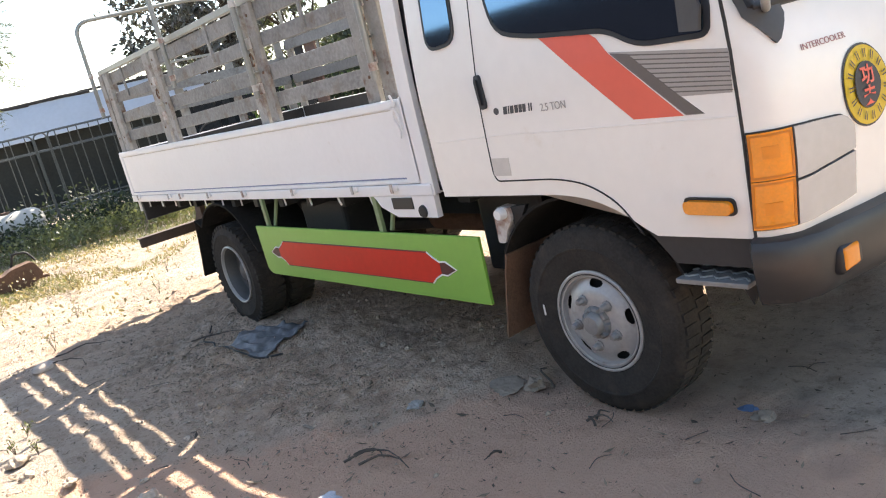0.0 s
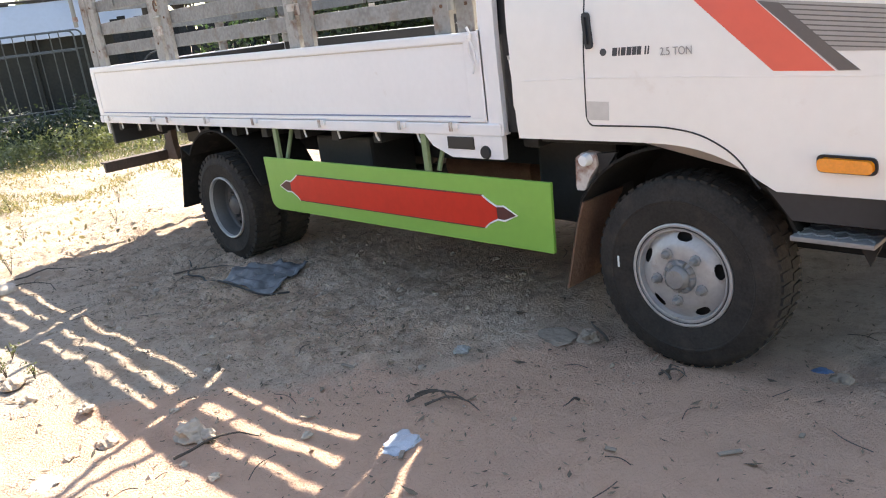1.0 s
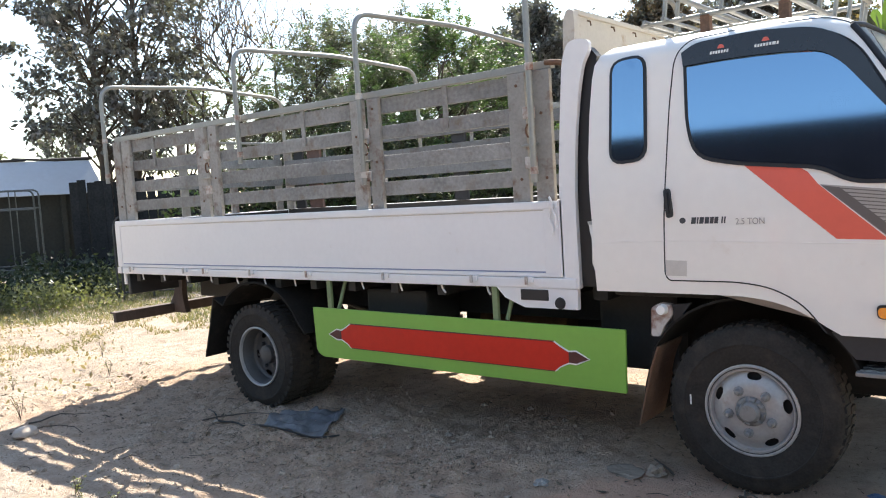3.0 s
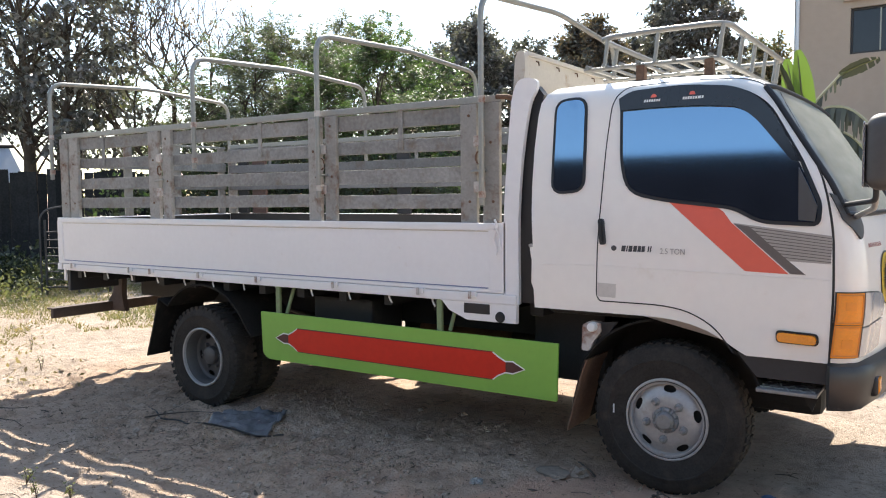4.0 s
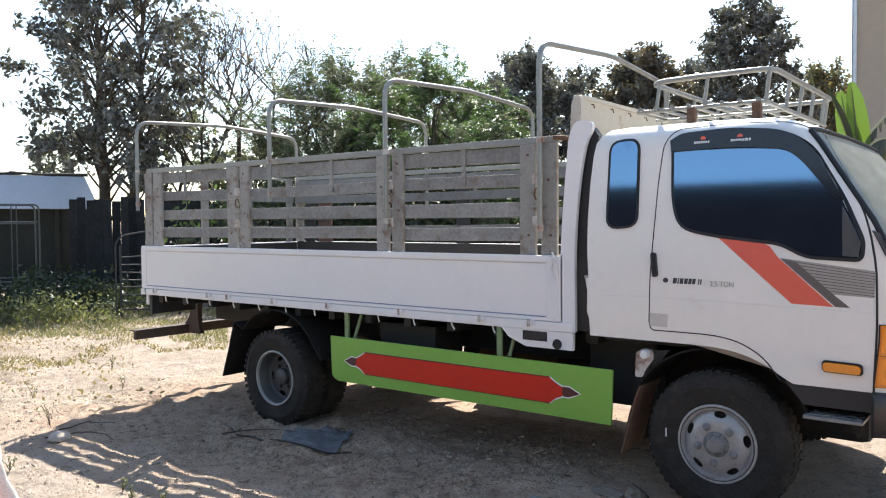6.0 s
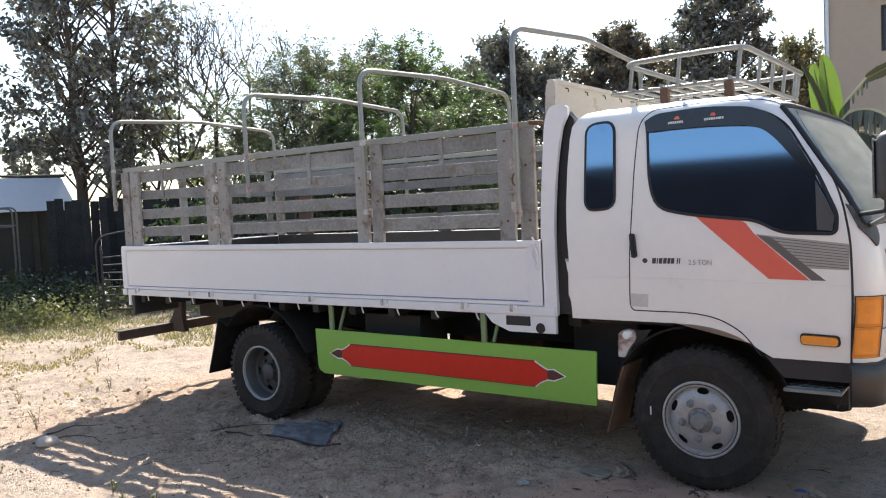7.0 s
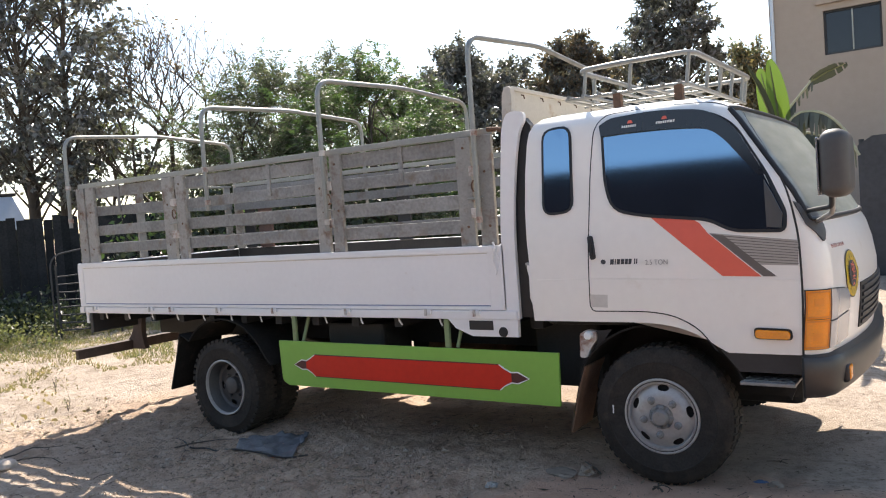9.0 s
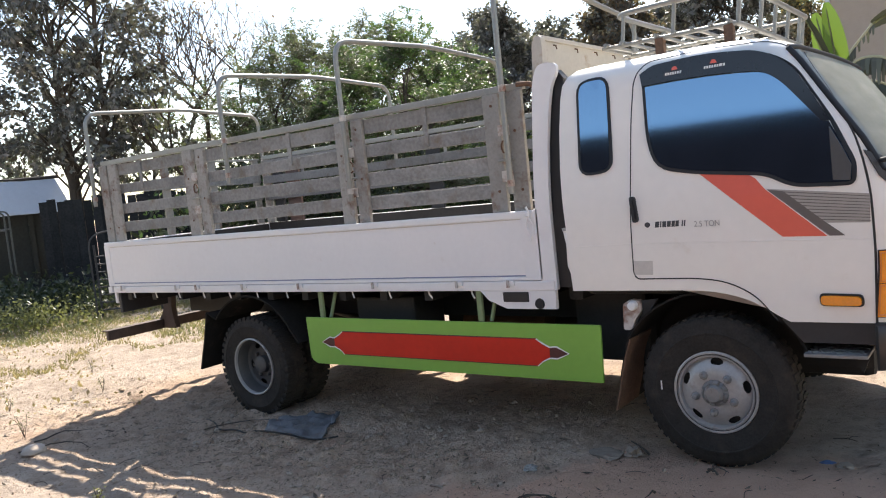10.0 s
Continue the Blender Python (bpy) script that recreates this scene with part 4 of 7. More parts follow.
# ---- under the bed ----
for y in (0.62, 1.40):
    part("chassis_beam", box((-1.40, y, 0.62), (3.9, y + 0.08, 0.80), 0.006), M["chassis"], truck)
part("engine", box((2.75, 0.6, 0.35), (4.0, 1.5, 0.85), 0.05), M["chassis"], truck)
part("cab_floor", box((2.75, 0.14, 0.84), (4.15, 1.96, 0.90), 0.02), M["chassis"], truck)
part("axle", tube([(0.02, 0.3, 0.315), (0.02, 1.8, 0.315)], 0.06), M["chassis"], truck, smooth=True)
part("differential", lathe([(0.0, -0.14), (0.12, -0.1), (0.16, 0.0), (0.12, 0.1), (0.0, 0.14)], (0.02, YC, 0.32), "x", 24), M["chassis"], truck, smooth=True)
part("axle", tube([(3.385, 0.25, 0.36), (3.385, 1.85, 0.36)], 0.05), M["chassis"], truck, smooth=True)
part("drive_shaft", tube([(0.2, YC, 0.36), (2.9, YC, 0.55)], 0.045), M["chassis"], truck, smooth=True)
for y in (0.55, 1.48):
    leaf = [(-0.65 + 1.3 * k / 12, y, 0.52 - 0.12 * math.sin(math.pi * k / 12)) for k in range(13)]
    part("leaf_spring", tube(leaf, 0.03), M["chassis"], truck, smooth=True)
part("fuel_tank", box((0.85, 1.40, 0.30), (1.95, 1.92, 0.78), 0.06), M["chassis"], truck, smooth=True)
part("tool_box", box((2.0, 1.35, 0.34), (2.62, 1.80, 0.80), 0.03), M["chassis"], truck, smooth=True)
part("splash_shield", box((2.56, 0.34, 0.44), (2.98, 0.46, 0.84), 0.02), M["chassis"], truck)
part("air_tank", tube([(0.48, 1.2, 0.52), (0.82, 1.2, 0.52)], 0.15, sides=16), M["chassis"], truck, smooth=True)
part("spare_tyre", lathe([(0.19, -0.09), (0.33, -0.10), (0.36, 0.0), (0.33, 0.10), (0.19, 0.09), (0.19, -0.09)], (-1.15, 1.05, 0.66), "z", 32), M["tyre"], truck, "spare tyre under the bed", smooth=True)
part("exhaust", lathe([(0.0, -0.35), (0.1, -0.33), (0.1, 0.33), (0.0, 0.35)], (1.7, 1.0, 0.5), "x", 20), M["rust"], truck, smooth=True)
part("battery_box", box((0.95, 0.28, 0.52), (1.45, 0.6, 0.80), 0.02), M["chassis"], truck)
# rear bumper bar, brackets, lamp box
bar = part("rear_bumper", box((-1.84, 0.05, 0.455), (-1.80, 2.05, 0.535), 0.006), M["rust_dark"], truck, "dark rusty steel rear bumper bar")
part("flange", box((-1.895, 0.05, 0.527), (-1.80, 2.05, 0.541), 0.004), M["rust_dark"], bar)
for y in (0.60, 1.42):
    part("bracket", slab(smooth_loop([(-1.86, 0.542), (-1.78, 0.62), (-1.745, 0.87), (-1.62, 0.87), (-1.66, 0.62), (-1.62, 0.46), (-1.798, 0.46), (-1.798, 0.542)], [0.01, 0.06, 0.02, 0.02, 0.06, 0.01, 0.004, 0.004]), 0.05, lambda u, v, w, y=y: (u, y + w, v), bevel=0.004), M["rust_dark"], bar)
part("tail_lamp_box", box((-1.70, 0.13, 0.69), (-1.66, 0.58, 0.866), 0.008), M["black"], truck, "black tail lamp box")
part("white_peg", box((-1.735, 0.12, 0.775), (-1.70, 0.145, 0.868), 0.005), M["bed"], truck)

# ---- green side panel ----
for near in (True, False):
    def pp(u, v, w, near=near):
        return (u, 0.10 - w if near else 2.0 + w, v)
    gp = part("side_panel", slab(smooth_loop([(0.652, 0.696), (2.828, 0.688), (2.820, 0.384), (0.72, 0.381), (0.664, 0.41)], [0.004, 0.004, 0.006, 0.02, 0.03]), 0.014, pp, bevel=0.002),
              M["green"], truck, "bright green steel side guard with a red ornament")
    if not near:
        continue
    body = [(0.985, 0.606), (2.441, 0.609), (2.470, 0.580), (2.520, 0.556), (2.520, 0.508), (2.475, 0.486), (2.440, 0.457), (0.985, 0.456), (0.955, 0.484), (0.905, 0.508), (0.905, 0.554), (0.950, 0.578)]
    def out(loop, d, lift, mm, name):
        return part(name, slab(loop, d, lambda u, v, w: (u, 0.0855 - lift - w, v)), M[mm], gp)
    outline = [(0.985, 0.606), (0.950, 0.584), (0.905, 0.562), (0.862, 0.566), (0.790, 0.531), (0.862, 0.500), (0.905, 0.502), (0.955, 0.480), (0.985, 0.456)]
    def line(points, name, mm="white", r=0.0045):
        return part(name, tube([(x, 0.0855, z) for x, z in points], r, sides=6), M[mm], gp)
    out(outline, 0.0015, 0.0, "maroon", "dark_tip")
    out([(3.425 - x, z) for x, z in outline], 0.0015, 0.0, "maroon", "dark_tip")
    out(body, 0.003, 0.0, "red", "red_field")
    for m in (0, 1):
        line([(3.425 - x if m else x, z) for x, z in outline], "white_outline")
    for z in (0.606, 0.457):
        line([(0.985, z), (2.44, z)], "dark_edge", "maroon", 0.004)
    for x in (0.775, 2.06):
        part("bracket", box((x, 0.105, 0.66), (x + 0.035, 0.125, 0.87), 0.003), M["bracket_green"], gp)
        part("brace", tube([(x + 0.10, 0.18, 0.868), (x + 0.075, 0.13, 0.69)], 0.012), M["bracket_green"], gp, smooth=True)


# ---- wheels ----
def tyre_mesh(cx, cz, y_out, width, R, r_in, lug_count=44, soft_edge=0.0):
    y0, y1 = y_out, y_out + width
    w = width
    prof = [(r_in, y0 + 0.03), (r_in + 0.012, y0 + 0.012), (r_in + 0.05, y0 + 0.002), (r_in + 0.09, y0 - 0.001), (r_in + 0.093, y0 - 0.004), (r_in + 0.099, y0 - 0.004), (r_in + 0.102, y0 - 0.001), (R - 0.055, y0 + 0.002), (R - 0.027, y0 + 0.011), (R - 0.011, y0 + 0.026), (R - 0.006, y0 + 0.05), (R - 0.004, y0 + w * 0.5),
            (R - 0.010, y1 - 0.03), (R - 0.03, y1 - 0.010), (R - 0.055, y1), (r_in + 0.05, y1), (r_in + 0.012, y1 - 0.012), (r_in, y1 - 0.03)]
    bm = lathe([(r, a - y_out) for r, a in prof], (cx, y_out, cz), "y", 64)
    lugs = lug_count
    verts, faces = [], []
    for k in range(lugs):
        a = 2 * math.pi * k / lugs
        for s in (0, 1):
            aa = a + s * math.pi / lugs
            lo, hi = (0.016 + soft_edge, w * 0.46) if s == 0 else (w * 0.54, w - 0.016 - soft_edge)
            half = math.pi / lugs * 0.62
            base = len(verts)
            for rr in (R - 0.03, R - 0.0005):
                for da in (-half, half):
                    for yy in (lo + (0.008 if rr == R else -0.006) * (1 if s == 0 else 0), hi - (0.008 if rr == R else -0.006) * (1 if s == 1 else 0)):
                        t = aa + da + (0.10 if (yy > w / 2) == (s == 0) else 0.0) * 0.6
                        verts.append((cx + rr * math.cos(t), y_out + yy, cz + rr * math.sin(t)))
            for f in ((0, 1, 3, 2), (4, 6, 7, 5), (0, 4, 5, 1), (2, 3, 7, 6), (0, 2, 6, 4), (1, 5, 7, 3)):
                faces.append([base + i for i in f])
    return bm, verts, faces


def tyre_part(flip, cx, cz, y_out, width, R, r_in, label, lug_count=44, soft_edge=0.0):
    bm, verts, faces = tyre_mesh(cx, cz, y_out, width, R, r_in, lug_count, soft_edge)
    tyre = part("wheel", flip(bm), M["tyre"], truck, label, smooth=True)
    own = bmesh.new()
    me = bpy.data.meshes.new("tmp")
    me.from_pydata(verts, [], faces)
    own.from_mesh(me)
    bpy.data.meshes.remove(me)
    own = flip(own)
    bmesh.ops.recalc_face_normals(own, faces=own.faces[:])
    tread = part("tread", own, M["tyre"], tyre)
    tread["kind"] = "stuff"
    return tyre


def front_wheel(cx, cz, near):
    s = 1 if near else -1
    def flip(bm):
        if not near:
            for v in bm.verts:
                v.co.y = 2 * YC - v.co.y
            bmesh.ops.reverse_faces(bm, faces=bm.faces[:])
        return bm
    R = 0.370
    tyre = tyre_part(flip, cx, cz, 0.095, 0.21, R, 0.192, "dusty black tyre on a silver steel rim", 52, 0.022)
    # flange lip, dark groove, inner lip, shallow dish with five oval holes, flat centre
    prof = [(0.200, 0.004), (0.200, -0.006), (0.194, -0.009), (0.187, -0.007), (0.184, 0.000), (0.181, 0.000), (0.179, -0.004), (0.173, -0.003), (0.169, 0.014)]
    prof += [(0.167 - 0.002 * q, 0.018 - 0.0012 * q) for q in range(21)]
    prof += [(0.122, -0.009), (0.100, -0.012), (0.066, -0.012), (0.064, -0.010)]
    turn = 180 - 13 if not near else 13

    def hole(i, k):
        """True inside one of the five oval hand holes."""
        if not 8 <= i < 29:
            return False
        r = (prof[i][0] + prof[i + 1][0]) / 2
        a = (360 * (k + 0.5) / 240 - turn + 36) % 72 - 36
        return (a / 11.5) ** 2 + ((r - 0.150) / 0.0155) ** 2 < 1
    rim = part("rim", flip(lathe(prof, (cx, 0.112, cz), "y", 240, skip=hole)), M["rim"], tyre, "silver steel rim with hand holes", smooth=True)
    part("groove", flip(lathe([(0.1875, -0.0076), (0.1855, -0.0081), (0.1835, -0.0076)], (cx, 0.112, cz), "y", 96)), M["rubber"], rim, smooth=True)
    part("brake_drum", flip(lathe([(0.0, 0.05), (0.17, 0.05), (0.17, 0.15), (0.0, 0.15)], (cx, 0.10, cz), "y", 32)), M["chassis"], rim, smooth=True)
    # castellated hub with its dust cap
    steps = 64
    own = lathe([(0.064, 0.0), (0.060, -0.016), (0.052, -0.019), (0.045, -0.016), (0.042, -0.030), (0.034, -0.040), (0.0, -0.043)], (cx, 0.102, cz), "y", steps)
    for v in own.verts:
        rr, aa = math.hypot(v.co.x - cx, v.co.z - cz), math.atan2(v.co.z - cz, v.co.x - cx)
        if 0.050 < rr < 0.062 and math.sin(8 * aa) > 0.45:
            v.co.x, v.co.z, v.co.y = cx + (v.co.x - cx) * 0.86, cz + (v.co.z - cz) * 0.86, v.co.y + 0.010
    part("hub", flip(own), M["rimhub"], rim, "dull grey hub with a notched ring", smooth=True)
    for k in range(5):
        a = 2 * math.pi * k / 5 + math.radians(48)
        c = (cx + 0.095 * math.cos(a), 0.10, cz + 0.095 * math.sin(a))
        part("wheel_nut", flip(lathe([(0.0, -0.034), (0.009, -0.033), (0.014, -0.025), (0.015, -0.008), (0.022, -0.005), (0.022, 0.004)], c, "y", 8)), M["rimhub"], rim, smooth=True)
    if near:
        part("wheel_weight", box((cx - 0.262, 0.092, cz - 0.0), (cx - 0.255, 0.102, cz + 0.045), 0.002), M["white"], tyre)


front_wheel(3.385, 0.372, True)
front_wheel(3.385, 0.372, False)


def rear_wheel(cx, cz, near):
    def flip(bm):
        if not near:
            for v in bm.verts:
                v.co.y = 2 * YC - v.co.y
            bmesh.ops.reverse_faces(bm, faces=bm.faces[:])
        return bm
    for off in (0.0, 0.235):
        tyre = tyre_part(flip, cx, cz, 0.105 + off, 0.205, 0.368, 0.205, "dusty black dual rear tyre")
        if off:
            continue
        prof = [(0.210, 0.0), (0.210, -0.007), (0.205, -0.010), (0.199, -0.007), (0.195, 0.012), (0.186, 0.03), (0.182, 0.095), (0.172, 0.106)] + [(0.166 - 0.004 * q, 0.108 - 0.0008 * q) for q in range(12)] + [(0.112, 0.096), (0.066, 0.094), (0.062, 0.060), (0.050, 0.050), (0.0, 0.048)]
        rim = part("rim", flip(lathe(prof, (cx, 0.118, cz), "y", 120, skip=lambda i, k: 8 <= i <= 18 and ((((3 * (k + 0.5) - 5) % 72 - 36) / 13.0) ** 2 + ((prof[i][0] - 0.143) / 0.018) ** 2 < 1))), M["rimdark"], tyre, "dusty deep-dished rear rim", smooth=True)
        part("lip", flip(lathe([(0.2115, 0.003), (0.2115, -0.0085), (0.205, -0.0120), (0.1985, -0.0085), (0.1955, 0.010)], (cx, 0.118, cz), "y", 96)), M["rim"], rim, "worn bright rim lip", smooth=True)
        part("drum", flip(lathe([(0.0, 0.0), (0.19, 0.0), (0.19, 0.06)], (cx, 0.285, cz), "y", 32)), M["chassis"], rim, smooth=True)
        for k in range(6):
            a = 2 * math.pi * k / 6 + 0.1
            part("wheel_nut", flip(lathe([(0.0, -0.026), (0.010, -0.025), (0.013, -0.018), (0.013, 0.01)], (cx + 0.090 * math.cos(a), 0.212, cz + 0.090 * math.sin(a)), "y", 6)), M["rimdark"], rim)


rear_wheel(0.008, 0.312, True)
rear_wheel(0.008, 0.312, False)


def sheet(points, y0, y1, thick, name, material, label="", parent=None):
    """A bent sheet: a line of (x, z) from y0 to y1, with thickness."""
    own = bmesh.new()
    n = len(points)
    lay = []
    for o in (0, 1):
        rows = []
        for y in (y0, y1):
            line = []
            for i, (x, z) in enumerate(points):
                a, b = points[max(0, i - 1)], points[min(n - 1, i + 1)]
                t = Vector((b[0] - a[0], b[1] - a[1])).normalized()
                line.append(own.verts.new((x - o * thick * t.y, y, z + o * thick * t.x)))
            rows.append(line)
        lay.append(rows)
    for rows in lay:
        for i in range(n - 1):
            own.faces.new((rows[0][i], rows[0][i + 1], rows[1][i + 1], rows[1][i]))
    for k in (0, 1):
        for i in range(n - 1):
            own.faces.new((lay[0][k][i], lay[0][k][i + 1], lay[1][k][i + 1], lay[1][k][i]))
    for i in (0, n - 1):
        own.faces.new((lay[0][0][i], lay[0][1][i], lay[1][1][i], lay[1][0][i]))
    bmesh.ops.recalc_face_normals(own, faces=own.faces[:])
    return part(name, own, material, parent or truck, label, smooth=True)


for ya, yb in ((0.11, 0.55), (1.55, 1.99)):
    arc = [(-0.62, 0.255), (-0.53, 0.50), (-0.47, 0.70)] + [(0.02 + 0.50 * math.cos(math.radians(a)), 0.33 + 0.50 * math.sin(math.radians(a))) for a in range(140, 29, -10)] + [(0.52, 0.50)]
    sheet(arc, ya, yb, 0.012, "rear_fender", M["flap"], "black rubber rear fender and mud flap")
    fa = [(2.885, 0.25), (2.93, 0.45), (2.975, 0.62)] + [(3.385 + 0.46 * math.cos(math.radians(a)), 0.42 + 0.43 * math.sin(math.radians(a))) for a in range(150, 24, -9)] + [(3.82, 0.56)]
    sheet(fa, ya - 0.02, yb, 0.010, "front_fender_liner", M["flap"], "black plastic wheel arch liner")
flap = sheet([(2.885, 0.245), (2.91, 0.34), (2.955, 0.52), (2.99, 0.62)], 0.082, 0.36, 0.008, "mud_flap", M["rust"], "muddy brown mud flap")
hinge = part("rusty_bracket", slab(smooth_loop([(2.958, 0.67), (2.963, 0.80), (3.0, 0.822), (3.055, 0.815), (3.06, 0.77), (3.02, 0.72), (3.0, 0.67)], 0.012), 0.05, lambda u, v, w: (u, 0.085 + w, v), bevel=0.004), M["bracket"], truck, "rusty white bracket behind the front wheel")
part("bolt", lathe([(0.0, -0.035), (0.020, -0.033), (0.024, -0.02), (0.024, 0.01)], (3.02, 0.085, 0.795), "y", 14), M["white"], hinge, smooth=True)
part("plate", slab([(3.05, 0.815), (3.14, 0.825), (3.09, 0.755), (3.055, 0.73)], 0.02, lambda u, v, w: (u, 0.10 + w, v)), M["chassis"], hinge)

# ---- ground ----
def smooth01(t):
    t = min(1.0, max(0.0, t))
    return t * t * (3 - 2 * t)


def ground_z(x, y, fine=True):
    base = -0.045 + 0.020 * min(4.2, max(-1.5, x))
    far = smooth01((math.hypot(x - 1.5, y - 0.5) - 4.5) / 5.0)
    z = base * (1 - far)
    z += 0.035 * smooth01((-0.25 - y) / 0.8) * (1 - far)
    z -= 0.045 * smooth01((y - 0.3) / 1.0) * smooth01((x - 2.9) / 0.8) * (1 - far)
    if fine and abs(x) < 45 and abs(y) < 45:
        p = Vector((x, y, 0))
        near = 1.0 if -6 < x < 7 and -5 < y < 7 else 0.6
        z += near * (0.030 * noise.noise(p * 0.9) + 0.016 * noise.noise(p * 2.7 + Vector((3, 1, 4))) + 0.007 * noise.noise(p * 7.0 + Vector((9, 2, 1))))
        edge = 0.772 * (x - 2.23) - 0.635 * (y + 0.55) + 0.12 * noise.noise(p * 2.1)
        tread = (1 - 0.8 * smooth01(edge / 0.12 + 0.5)) * smooth01((x + 2.6) / 0.8) * smooth01((3.4 - x) / 1.2) * smooth01((y + 1.15) / 0.5) * smooth01((0.9 - y) / 0.5)
        if tread > 0:
            z += tread * (0.045 * (abs(noise.noise(p * 4.3 + Vector((5, 5, 5)))) - 0.25) + 0.022 * noise.noise(p * 10.0 + Vector((1, 7, 3))) + 0.012 * noise.noise(Vector((x * 6, y * 22, 2))))
        z -= 0.018 * smooth01(edge / 0.10 + 0.5) * smooth01((1.6 - edge) / 1.0) * smooth01((0.6 - y) / 0.5) * smooth01((y + 1.6) / 0.8)
        if -5 < x < 6.5 and -4 < y < 5:
            rough_here = max(tread, 0.5 + 0.5 * smooth01((-y - 1.2) / 0.6))
            z += rough_here * 0.006 * noise.noise(p * 19.0) + rough_here * 0.003 * noise.noise(p * 41.0)
        # shallow scraped ruts across the yard
        z += 0.012 * near * math.sin(2.2 * (x * 0.35 + y) + 2.0 * noise.noise(p * 0.6))
    if fine and -3 < x < 5.6 and -3.6 < y < 0.8:
        z += dent_z(x, y)
    return z


random.seed(31)
DENTS = {}
for _ in range(330):
    dx, dy = random.uniform(-2.5, 5.2), random.uniform(-3.2, 0.4)
    dent = (dx, dy, random.uniform(0.04, 0.12), random.uniform(0.005, 0.014), random.uniform(0, 3.14), random.uniform(1.2, 2.4))
    for i in (-1, 0, 1):
        for j in (-1, 0, 1):
            DENTS.setdefault((math.floor(dx / 0.3) + i, math.floor(dy / 0.3) + j), []).append(dent)


def dent_z(x, y):
    """Old footprints: oval hollows with a soft raised rim."""
    z = 0.0
    for dx, dy, r, deep, a, long in DENTS.get((math.floor(x / 0.3), math.floor(y / 0.3)), ()):
        u, v = x - dx, y - dy
        p, q = (u * math.cos(a) + v * math.sin(a)) / long, -u * math.sin(a) + v * math.cos(a)
        d = math.hypot(p, q) / r
        if d < 1.5:
            z += deep * (0.45 * math.exp(-((d - 1.1) / 0.22) ** 2) - math.exp(-(d / 0.75) ** 4))
    return z


def spread(lo, hi, step, far, grow=1.22):
    mid = list(np.arange(lo, hi + 1e-6, step))
    out, s, a = [], step, mid[-1]
    while a < far:
        s *= grow
        a += s
        out.append(a)
    low, s, a = [], step, mid[0]
    while a > -far:
        s *= grow
        a -= s
        low.append(a)
    return low[::-1] + mid + out


gx, gy = spread(-3.6, 5.4, 0.021, 900), spread(-3.0, 1.6, 0.021, 900)
gverts = [(x, y, ground_z(x, y)) for y in gy for x in gx]
nx = len(gx)
gfaces = [(j * nx + i, j * nx + i + 1, (j + 1) * nx + i + 1, (j + 1) * nx + i) for j in range(len(gy) - 1) for i in range(nx - 1)]


